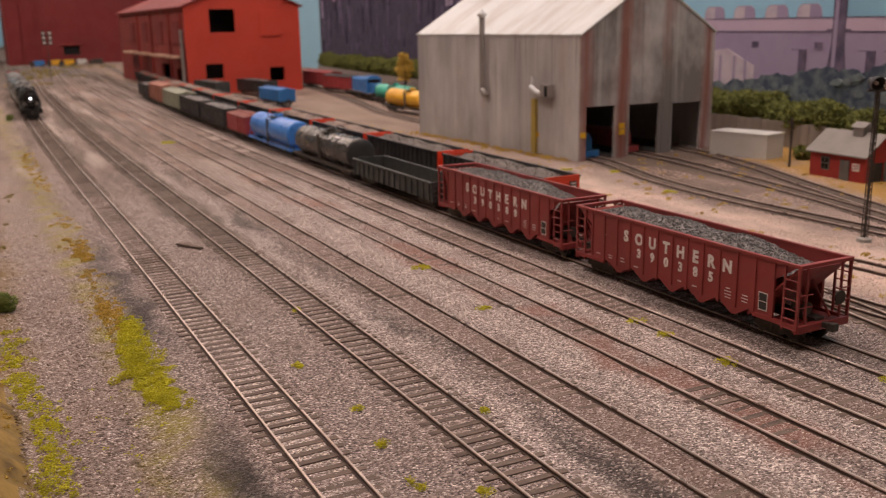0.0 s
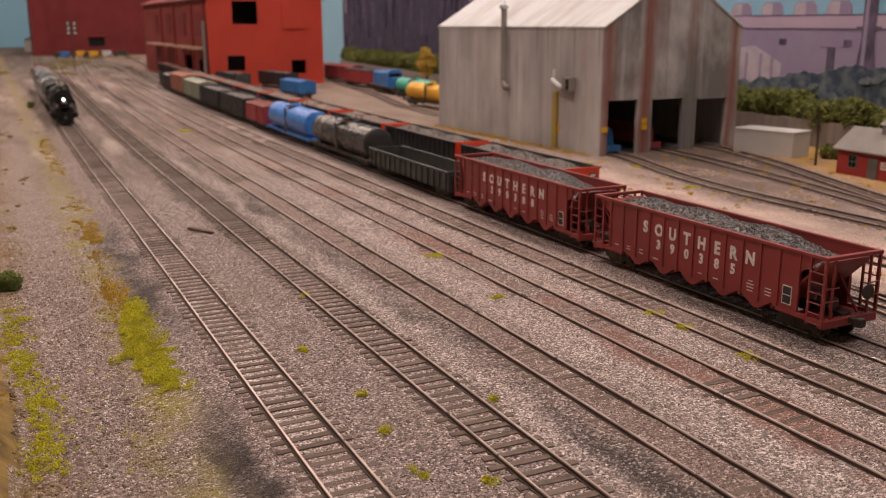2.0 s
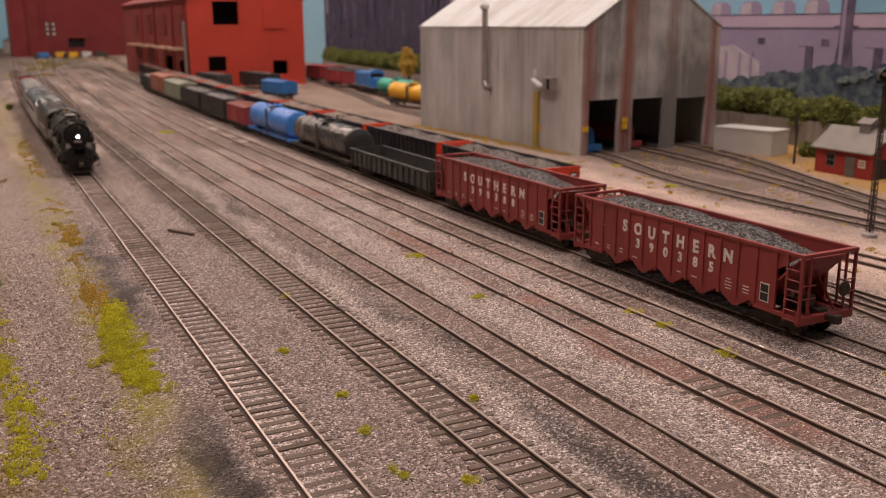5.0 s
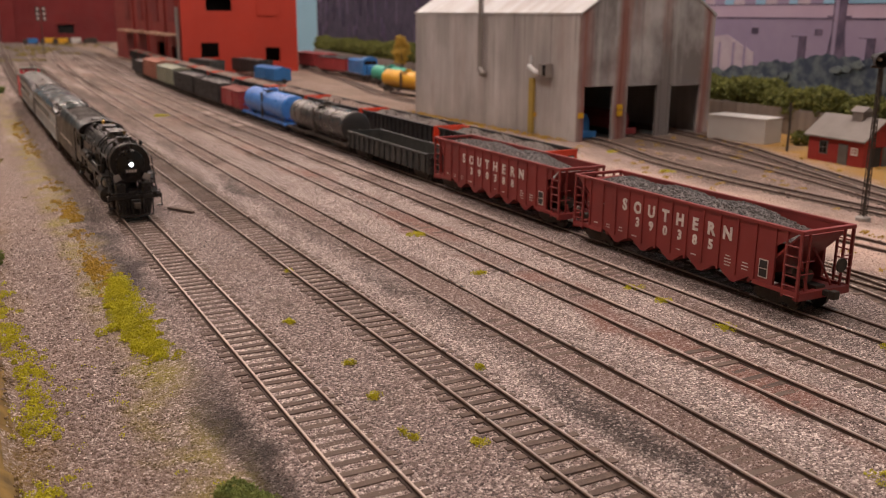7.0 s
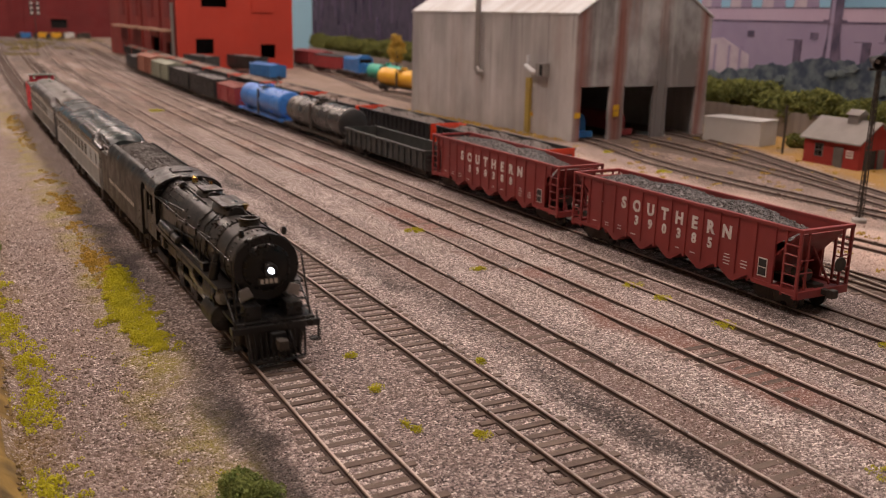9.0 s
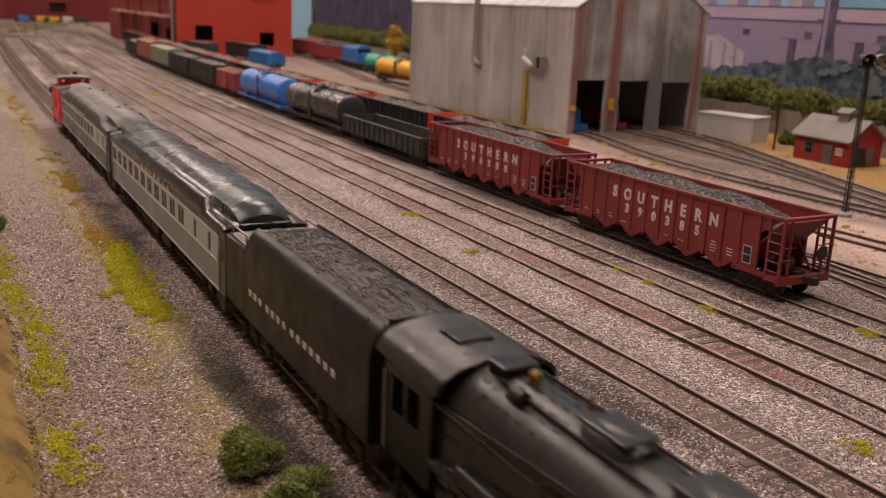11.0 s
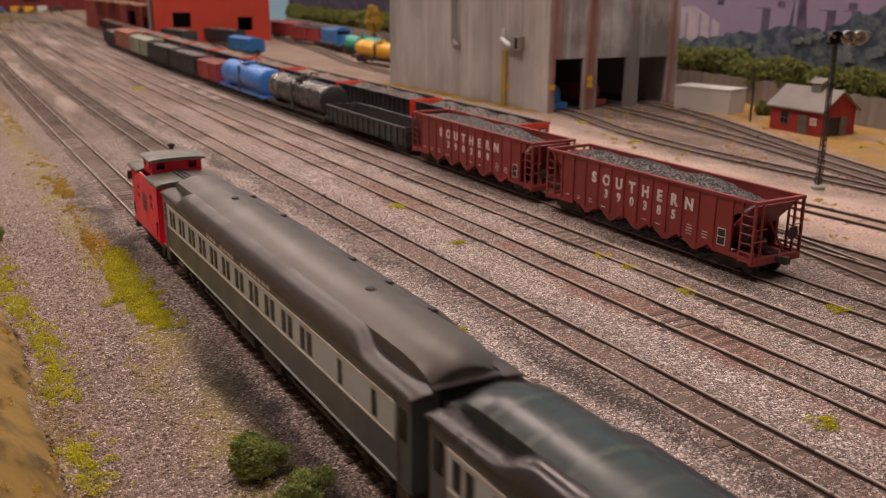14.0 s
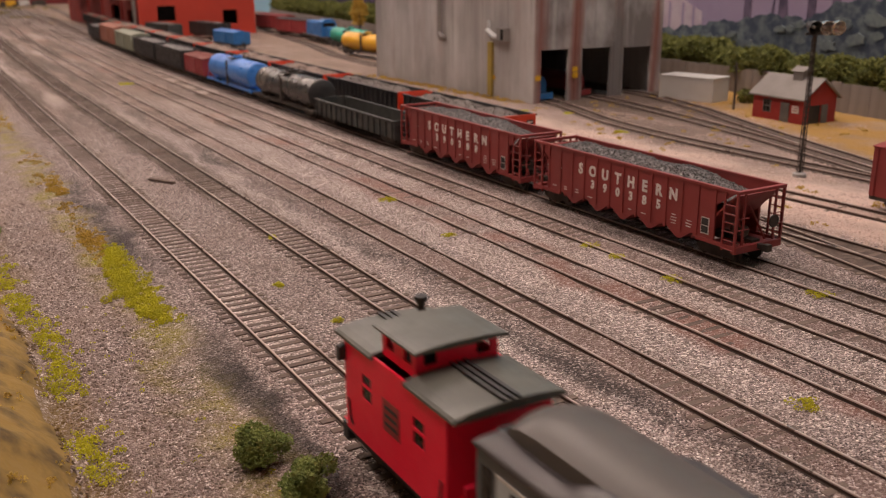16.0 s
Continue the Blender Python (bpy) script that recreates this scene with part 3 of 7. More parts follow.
def track(name, path, label, tie_z, single, material, step=7.2, bed=False):
    t = thing(name, label, "track", "yard tracks")
    t["kind"] = "structure"
    rail_meshes(name, path, t)
    if bed:
        rb = random.Random(int(path[0][0]) + 7)
        vs, fs = [], []
        for x, y, a in along(path, 9.0):
            c, sn = math.cos(radians(a)), math.sin(radians(a))
            w0, w1 = 16 + rb.uniform(-4, 4), 16 + rb.uniform(-4, 4)
            vs += [(x - w0 * c, y - w0 * sn, -3.2), (x - 10 * c, y - 10 * sn, -1.95 + rb.uniform(-.15, .1)), (x + 10 * c, y + 10 * sn, -1.95 + rb.uniform(-.15, .1)), (x + w1 * c, y + w1 * sn, -3.2)]
        for i in range(len(vs) // 4 - 1):
            k = i * 4
            fs += [(k + j, k + j + 1, k + j + 5, k + j + 4) for j in range(3)]
        raw("ballast_bed", vs, fs, DARK_BED, t, "oily dark ballast bed")
    rng = random.Random(len(path) + int(path[0][0]))
    me = tie_mesh()
    me.materials.append(material)
    rest_v, rest_f = [], []
    for x, y, a in along(path, step):
        y2, a2, s, dz = y + rng.uniform(-0.6, 0.6), a + rng.uniform(-2.5, 2.5), rng.uniform(-1.0, 1.0), rng.uniform(-0.3, 0.12)
        if single[0] < y < single[1]:
            linked("tie", me, None, t, "", at(x + s, y2, tie_z + dz, a2))
        elif y < 3400:
            c, sn = math.cos(radians(a2)), math.sin(radians(a2))
            k = len(rest_v)
            for u, v, w in ((-15, -1.5, 0), (15, -1.5, 0), (15, 1.5, 0), (-15, 1.5, 0), (-15, -1.5, -1.5), (15, -1.5, -1.5), (15, 1.5, -1.5), (-15, 1.5, -1.5)):
                rest_v.append((x + s + u * c - v * sn, y2 + u * sn + v * c, tie_z + dz + w))
            rest_f += [(k, k + 1, k + 2, k + 3), (k, k + 4, k + 5, k + 1), (k + 2, k + 6, k + 7, k + 3), (k + 1, k + 5, k + 6, k + 2), (k, k + 3, k + 7, k + 4)]
    if rest_v:
        r = raw("far_ties", rest_v, rest_f, material, t)
        r["kind"] = "stuff"
    return t


def straight(x0, y0=-700, y1=4600, k=1.45e-5):
    return [(x0 + bend(y, k), y) for y in ([y0, 0, 400, 880] + list(range(960, int(y1), 80)))]


def smooth_path(pts, n=10):
    out = []
    p = [pts[0]] + list(pts) + [pts[-1]]
    for i in range(1, len(p) - 2):
        for k in range(n):
            t = k / n
            q = []
            for a in (0, 1):
                p0, p1, p2, p3 = p[i - 1][a], p[i][a], p[i + 1][a], p[i + 2][a]
                q.append(0.5 * (2 * p1 + (p2 - p0) * t + (2 * p0 - 5 * p1 + 4 * p2 - p3) * t * t + (3 * p1 - p0 - 3 * p2 + p3) * t ** 3))
            out.append(tuple(q))
    return out + [tuple(pts[-1])]


def all_tracks():
    track("track_1", straight(TRACKS[0], k=BEND_A), "main line track with dusty brown ties and bright rails", -1.85, (120, 900), TIE_DUSTY)
    track("track_2", straight(TRACKS[1], k=BEND_B), "yard track with dark ties and bright rails", -1.80, (120, 900), TIE_WOOD)
    for i in (2, 3, 4, 5):
        track("track_%d" % (i + 1), straight(TRACKS[i]), "yard track with ties half buried in ballast", -1.93 if i < 4 else -1.80, (120, 700), TIE_WOOD, 8.0)
    track("track_7", straight(TRACKS[6]), "dark grimy yard track under black gondolas", -1.85, (120, 480), TIE_WOOD, 7.5, bed=True)
    track("track_8", smooth_path([(417, 420), (412, 340), (396, 250), (370, 120), (350, -40), (348, -300)]), "dark turnout track curving across", -1.85, (120, 420), TIE_WOOD, 7.5, bed=True)
    track("track_9", smooth_path([(505, -600), (500, 0), (492, 300), (480, 520), (470, 800), (468, 1300), (475, 2000)]), "yard track in pinkish earth", -2.4, (120, 420), TIE_WOOD, 8)
    track("track_10", smooth_path([(575, -600), (578, 100), (580, 370), (578, 560), (590, 690), (626, 840), (618, 1000)]), "dark shed track with buried ties", -1.85, (200, 560), TIE_WOOD, 8, bed=True)
    track("track_11", smooth_path([(579, 230), (600, 380), (640, 530), (672, 680), (696, 842), (686, 1000)]), "dark shed track with buried ties", -1.85, (200, 500), TIE_WOOD, 8, bed=True)
    track("track_12", smooth_path([(590, 300), (630, 430), (690, 600), (735, 720), (764, 848), (756, 1000)]), "dark shed track with buried ties", -1.85, (200, 500), TIE_WOOD, 8, bed=True)
    track("track_13", smooth_path([(470, 1300), (500, 1600), (560, 1900), (640, 2190)]), "far storage track in bare earth", -1.85, (0, 0), TIE_WOOD, 8, bed=True)
    track("track_14", smooth_path([(640, 1150), (660, 1500), (720, 1800), (800, 2300), (860, 2700)]), "far storage track in bare earth", -1.85, (0, 0), TIE_WOOD, 8, bed=True)


# ---- buildings ----
def wall_with_holes(bm, x0, x1, z0, z1, holes, t0, t1, axis="y"):
    """A wall from x0 to x1 with rectangular holes through it, as joined blocks."""
    xs = sorted({x0, x1, *[h[0] for h in holes], *[h[1] for h in holes]})
    for a, b in zip(xs, xs[1:]):
        cuts = sorted((h[2], h[3]) for h in holes if h[0] <= a and h[1] >= b)
        z = z0
        for lo, hi in cuts + [(z1, z1)]:
            if lo > z:
                if axis == "y":
                    box(bm, a, b, t0, t1, z, lo)
                else:
                    box(bm, t0, t1, a, b, z, lo)
            z = hi
    return bm


SHED = at(602, 838, -3, 3.5)


def engine_shed():
    s = thing("engine_shed", "weathered grey board engine shed with pale roof and three open bays", "building", "", SHED)
    w, ln, eave, ridge = 204, 362, 138, 200
    bays = [(9, 50, 0, 61), (72, 117, 0, 60), (139, 185, 0, 58)]
    front = wall_with_holes(B(), 0, w, 0, eave, bays, 0, 3)
    prism(front, [(0, eave), (w, eave), (w / 2, ridge)], "y", 0, 3)
    f = part("front_wall", front, BOARD, s, "grey boards with rust streaks and three open bays")
    for a in (0, w - 3):
        part("side_wall", box(B(), a, a + 3, 3.01, ln - 3, 0, eave), BOARD, s)
    back = box(B(), 0, w, ln - 3, ln, 0, eave)
    prism(back, [(0, eave), (w, eave), (w / 2, ridge)], "y", ln - 3, ln)
    part("back_wall", back, BOARD, s)
    # upright board joints on the front and the long side
    rng = random.Random(5)
    y = 14.0
    while y < ln - 8:
        boxpart("batten", (-0.25, 0, y, y + 0.7, 0.5, eave - 1), BOARD, s)
        y += rng.uniform(26, 36)
    for x in (3, 60, 66, 122, 134, 190, 200):
        boxpart("post", (x, x + 2.2, -0.7, 0, 0.5, eave - 2 if x in (3, 200) else eave + 8), BOARD, f)
    for i, b in enumerate(bays):
        boxpart("bay_frame", (b[0] - 1.6, b[1] + 1.6, -1.0, 0, b[3], b[3] + 2.2), BOARD, f)
    for side in (-1, 1):
        bm = B()
        n = 46
        secs = []
        for i in range(n + 1):
            yy = -1.4 + (ln + 2.8) * i / n
            dz = 0.5 * (i % 2)
            e = (w / 2 + side * (w / 2 + 1.2), eave + 0.3)
            secs.append([(w / 2, yy, ridge + 1.4 + dz), (e[0], yy, e[1] + 1.4 + dz), (e[0], yy, e[1] - 0.4), (w / 2, yy, ridge - 0.4)])
        rings(bm, secs)
        part("roof_slope", bm, ROOF_PALE, s, "pale corrugated metal roof slope")
    boxpart("shed_floor", (3, w - 3, 3, ln - 3, 0.3, 0.6), CONCRETE, s)
    for yy in (60, 190, 300):
        v = lathe(B(), [(ridge - 4, 5), (ridge + 10, 5), (ridge + 10.5, 7.5), (ridge + 14, 2)], "z", (w / 2 - 26, yy, -8), 12)
        part("roof_vent", v, GREY_PIPE, s, "round roof ventilator", smooth=True)
    # flue pipe on the long side
    p = part("flue_pipe", tube(B(), [(-6, 187, 70), (-6, 187, 152), (-6, 187, 166)], 3.6, 12), GREY_PIPE, s, "tall grey flue pipe with cap", smooth=True)
    part("flue_elbow", tube(B(), [(-6, 187, 72), (-6, 183, 66), (-1, 181, 65)], 4.2, 10), GREY_PIPE, p, smooth=True)
    part("flue_cap", lathe(B(), [(160, 3.8), (162, 6.0), (165, 6.0), (170, 1)], "z", (-6, 187, 0), 12), ROOF_PALE, p, smooth=True)
    # air intake box and yellow gas pipe
    d = boxpart("intake_box", (-9, 0, 47, 62, 69, 84), GREY_PIPE, s, 0.6)
    boxpart("intake_louvre", (-10, -9, 48.5, 53, 70.5, 82.5), BLACK_HOLE, d)
    part("intake_duct", tube(B(), [(-5, 62, 72), (-6, 72, 74), (-6, 84, 80)], 3.2, 10), ROOF_PALE, s, smooth=True)
    part("vent_stack", tube(B(), [(-5, 82, 78), (-5, 82, 92)], 2.0, 8), ROOF_PALE, s, smooth=True)
    part("gas_pipe", box(B(), -4, 0, 78, 86, 2, 66, 0.5), YELLOW_PIPE, s, "dull yellow upright duct")
    for x, z in ((4, 30), (60, 37), (60, 30)):
        boxpart("warning_sign", (x - 4, x + 4, -1.8, -1.0, z - 3, z + 3), YELLOW_SIGN, s, 0, "yellow warning sign")
    boxpart("warning_sign", (-1.4, -0.6, 74, 80, 22, 27), YELLOW_SIGN, s)
    return s


def shed_engine(x, y, material, plate, label):
    t = thing("shed_locomotive", label, "locomotive", "engines in the shed", SHED @ at(x, y, 4))
    hood = B()
    prism(hood, [(-14, 5), (14, 5), (14, 17), (10, 24), (-10, 24), (-14, 17)], "y", 0, 90)
    part("hood", hood, material, t)
    boxpart("frame", (-15, 15, -12, 100, 2, 5), GRIME, t, 0.5)
    boxpart("pilot_plate", (-14, 14, -13, -10, -1, 6), plate, t, 0.4)
    for yy in (12, 72):
        boxpart("truck", (-12, 12, yy - 14, yy + 14, -3, 3), GRIME, t, 0.8)


def gable_house(name, label, m, w, ln, eave, ridge, wall, end_wall, roof, windows, along_y=True, thick=4, side_windows=()):
    """A plain gabled building: front gable with holes, long walls, roof slopes."""
    t = thing(name, label, "building", "", m)
    f = wall_with_holes(B(), 0, w, 0, eave, windows, 0, thick)
    prism(f, [(0, eave), (w, eave), (w / 2, ridge)], "y", 0, thick)
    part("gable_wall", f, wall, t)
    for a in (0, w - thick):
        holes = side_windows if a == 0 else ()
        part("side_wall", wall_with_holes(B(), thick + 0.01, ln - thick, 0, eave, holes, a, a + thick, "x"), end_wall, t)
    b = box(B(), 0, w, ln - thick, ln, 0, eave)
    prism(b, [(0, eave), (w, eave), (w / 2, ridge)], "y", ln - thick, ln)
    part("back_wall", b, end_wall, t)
    for side in (-1, 1):
        x1, k = w / 2 + side * (w / 2 + 8), (ridge - eave) / (w / 2)
        z1 = eave - 8 * k
        part("roof_slope", prism(B(), [(w / 2, ridge + 3), (x1, z1 + 3), (x1, z1), (w / 2, ridge)] if side > 0 else [(w / 2, ridge), (x1, z1), (x1, z1 + 3), (w / 2, ridge + 3)], "y", -6, ln + 6), roof, t)
    part("inner_core", box(B(), thick + 12, w - thick - 12, thick + 60, ln - thick - 8, 0, eave - 4), BLACK_HOLE, t)
    return t


def red_mill():
    m = at(470, 2200, -3, 0)
    # long and back walls take the darker red, so their shade is painted in
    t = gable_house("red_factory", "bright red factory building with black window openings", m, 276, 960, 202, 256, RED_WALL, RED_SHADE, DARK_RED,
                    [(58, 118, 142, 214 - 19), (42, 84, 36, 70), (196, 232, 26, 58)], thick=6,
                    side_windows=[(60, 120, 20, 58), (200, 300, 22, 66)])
    boxpart("shutter", (176, 230, -3, 0, 132, 192), RED_WALL, t, 1, "closed red shutter panel")
    boxpart("corner_pipe", (-8, -2, 20, 28, 10, 150), GREY_PIPE, t)
    for y0, y1 in ((40, 130), (180, 330), (420, 560), (620, 760)):
        boxpart("canopy", (-26, 0, y0, y1, 84, 90), TAN_ROOF, t, 0.8, "tan wooden canopy over a loading door")
        if y0 > 400:
            boxpart("door_recess", (-2, 0, y0 + 10, y1 - 10, 12, 80), DARK_RED, t)
        boxpart("wall_pier", (-5, 0, y0 - 12, y0 - 2, 0, 190), RED_SHADE, t)
    for y0 in (60, 260, 470, 680):
        boxpart("upper_window", (-3, 0, y0, y0 + 70, 116, 170), DARK_RED, t, 0.5)


def far_mill():
    t = thing("maroon_factory", "large maroon factory block with dark window openings", "building", "", at(262, 4700, -3, 0))
    part("wall", wall_with_holes(B(), 0, 900, 0, 420, [(180, 250, 40, 80)], 0, 8), DARK_RED, t)
    boxpart("tower", (-60, -1, -30, 260, 0, 420), DARK_RED, t)
    boxpart("side_wall", (0, 8, 8.1, 900, 0, 420), DARK_RED, t)
    boxpart("ledge", (168, 262, -10, 0, 84, 90), RED_SHADE, t)
    boxpart("pilaster", (70, 84, -8, 0, 0, 420), DARK_RED, t)
    boxpart("dark_inside", (176, 254, 9, 12, 36, 84), BLACK_HOLE, t)


def yard_hut():
    t = thing("yard_hut", "small red board hut with grey roof and cupola", "building", "", at(742, 578, -3, -2))
    w, ln, eave, ridge = 46, 66, 27, 44
    part("front_wall", wall_with_holes(B(), 0, ln, 0, eave, [(43, 51, 9, 20)], 0, 1.5, "x"), HUT_RED, t)
    g = wall_with_holes(B(), 1.6, w, 0, eave, [(8, 24, 0, 19)], 0, 1.5)
    prism(g, [(0, eave), (w, eave), (w / 2, ridge)], "y", 0, 1.5)
    part("gable_wall", g, HUT_RED, t)
    g = box(B(), 1.6, w, ln - 1.5, ln, 0, eave)
    prism(g, [(0, eave), (w, eave), (w / 2, ridge)], "y", ln - 1.5, ln)
    part("back_gable", g, HUT_RED, t)
    boxpart("rear_wall", (w - 1.5, w, 1.6, ln - 1.6, 0, eave), HUT_RED, t)
    for side in (-1, 1):
        x1 = w / 2 + side * (w / 2 + 4)
        z1 = eave - 4 * (ridge - eave) / (w / 2)
        o = [(w / 2, ridge + 1.4), (x1, z1 + 1.4), (x1, z1), (w / 2, ridge)]
        part("roof_slope", prism(B(), o, "y", -3.5, ln + 3.5), HUT_ROOF, t)
    c = boxpart("cupola", (w / 2 - 6, w / 2 + 6, 20, 32, ridge - 5, ridge + 6), HUT_ROOF, t)
    part("cupola_roof", prism(B(), [(w / 2 - 8, ridge + 6), (w / 2 + 8, ridge + 6), (w / 2, ridge + 11)], "y", 18, 34), HUT_ROOF, c)
    wd = boxpart("window_frame", (-0.8, 0.3, 42, 52, 8, 21), GREY_DOOR, t)
    boxpart("pane", (-1.1, -0.8, 43, 46.6, 9, 14), PANE, wd)
    boxpart("pane", (-1.1, -0.8, 47.4, 51, 9, 14), PANE, wd)
    boxpart("pane", (-1.1, -0.8, 43, 46.6, 15, 20), PANE, wd)
    boxpart("pane", (-1.1, -0.8, 47.4, 51, 15, 20), PANE, wd)
    boxpart("door", (-0.9, 0, 18, 29, 0, 20), GREY_DOOR, t, 0.3, "grey door")
    n = boxpart("notice", (-1.2, -0.6, 6, 14, 11, 18), WHITE_LETTER, t, 0, "white notice with red lines")
    for z in (13, 15.6):
        boxpart("notice_line", (-1.4, -1.2, 7, 13, z, z + 1.0), BOX_RED, n)
    boxpart("big_door", (8, 23.5, 0.4, 1.4, 0, 18.5), BLACK_CAR, t, 0.2, "dark double door")
    boxpart("door_leaf", (24.5, 33, -1.4, -0.2, 0.5, 19), GREY_DOOR, t, 0.2)


def container():
    t = thing("storage_container", "plain pale grey storage container on the grass", "container", "", at(780, 735, -3, 14))
    boxpart("body", (0, 36, 0, 72, 0, 27), PALE_BOX, t, 0.8)
    boxpart("lid", (-0.6, 36.6, -0.6, 72.6, 27.02, 28.6), PALE_BOX, t, 0.6)


def fence():
    t = thing("plank_fence", "weathered grey plank fence in front of a hedge", "fence")
    t["kind"] = "structure"
    path = [(812, 100), (826, 480), (846, 620), (878, 790), (892, 1300), (905, 1700), (935, 2200), (1005, 2800)]
    bm = box(B(), -1.0, 1.0, -6.6, 6.6, 0, 32)
    bmesh.ops.scale(bm, vec=(MM, MM, MM), verts=bm.verts)
    me = bpy.data.meshes.new("plank")
    bm.to_mesh(me)
    bm.free()
    me.materials.append(FENCE)
    rng = random.Random(2)
    for x, y, a in along(path, 13.4):
        linked("plank", me, None, t, "", at(x + rng.uniform(-.4, .4), y, -3 + rng.uniform(-1.2, .6), a))


def leaf_mass(name, centres, material, label, category, leaf, per, seed, stem=None, m=None):
    """A crown of many small leaf clumps round some centres, with an uneven outline."""
    rng = np.random.default_rng(seed)
    verts, faces = [], []
    for cx, cy, cz, r, rz in centres:
        for _ in range(int(per * r * r)):
            u = rng.normal(size=3)
            u /= np.linalg.norm(u)
            d = (0.62 + 0.42 * rng.random()) * (1 + 0.3 * noise.noise(Vector((u[0] * 2 + cx, u[1] * 2 + cy, u[2] * 2))))
            p = np.array((cx + u[0] * r * d, cy + u[1] * r * d, cz + u[2] * rz * d))
            s = leaf * (0.5 + rng.random())
            a, b = rng.normal(size=3), rng.normal(size=3)
            a /= np.linalg.norm(a)
            b -= a * (a @ b)
            b /= np.linalg.norm(b)
            c = np.cross(a, b)
            k = len(verts)
            verts += [p + a * s, p - a * s * .6 + b * s, p - a * s * .6 - b * s, p + c * s * 0.8]
            faces += [(k, k + 1, k + 2), (k, k + 1, k + 3), (k + 1, k + 2, k + 3), (k + 2, k, k + 3)]
    if stem is None:
        return tagged(raw(name, verts, faces, material), label, category, kind="stuff")
    t = thing(name, label, category)
    raw("crown", verts, faces, material, t)
    x, y, z0, z1, r = stem
    part("trunk", tube(B(), [(x, y, z0), (x + r * .4, y, (z0 + z1) / 2), (x, y + r * .3, z1)], r, 7), GRIME, t)
    return t


def hedges():
    rng = random.Random(8)
    cs = []
    for i in range(34):
        y = 120 + i * 27
        x = 850 + (y - 480) * 0.16 if y > 480 else 842
        cs.append((x + rng.uniform(-6, 16), y, 36 + rng.uniform(-8, 8), rng.uniform(20, 28), rng.uniform(15, 20)))
    leaf_mass("hedge", cs, FOLIAGE, "long olive-green leafy hedge behind the fence", "hedge", 1.9, 2.7, 4)
    cs = []
    for i in range(22):
        y = 1750 + i * 52
        cs.append((940 + (y - 1750) * 0.10 + rng.uniform(-8, 8), y, 40 + rng.uniform(-6, 8), rng.uniform(30, 40), rng.uniform(18, 24)))
    leaf_mass("hedge", cs, FOLIAGE, "far olive-green hedge along the backdrop", "hedge", 2.8, 1.3, 6)
    leaf_mass("small_tree", [(885, 1900, 52, 20, 26), (880, 1895, 76, 12, 14)], MOSS_DRY, "small yellow-leaved tree beside the far hedge", "tree", 3.5, 0.7, 7, (885, 1900, -3, 66, 2.5))
    leaf_mass("small_tree", [(778, 694, 52, 9, 8), (776, 690, 47, 7, 6)], FOLIAGE, "thin dark tree beside the container", "tree", 2.2, 2.2, 9, (764, 688, -3, 48, 1.3))
    leaf_mass("yellow_bush", [(812, 716, 6, 8, 9), (818, 705, 4, 6, 6)], FOLIAGE, "small yellow-green bush by the fence", "bush", 2.0, 2.5, 10)


def backdrop():
    path = smooth_path([(1010, -1400), (975, 0), (965, 500), (995, 1000), (1020, 1700), (1085, 2500), (1160, 3300), (1170, 5000), (1040, 6000), (600, 6450), (-400, 6520), (-2000, 6500)], 6)
    bm = B()
    lo = [bm.verts.new((x, y, -60)) for x, y in path]
    hi = [bm.verts.new((x, y, 900)) for x, y in path]
    lo2 = [bm.verts.new((x + 12, y + 12, -60)) for x, y in path]
    hi2 = [bm.verts.new((x + 12, y + 12, 900)) for x, y in path]
    for i in range(len(path) - 1):
        for a, b in ((lo, hi), (hi2, lo2), (hi, hi2)):
            bm.faces.new((a[i], a[i + 1], b[i + 1], b[i]))
    tagged(part("backdrop", bm, SKY_PAINT, None, smooth=True), "sky-blue painted backdrop board curving behind the layout", "backdrop", kind="structure")


def print_sheet(name, label, m, pieces):
    """A flat printed scene fixed to the backdrop, each printed shape a thin layer."""
    t = thing(name, label, "backdrop picture", "", m)
    for i, (nm, outline, material) in enumerate(pieces):
        part(nm, prism(B(), outline, "x", -0.03 * (i + 1) - 1, 0), material, t)
    return t


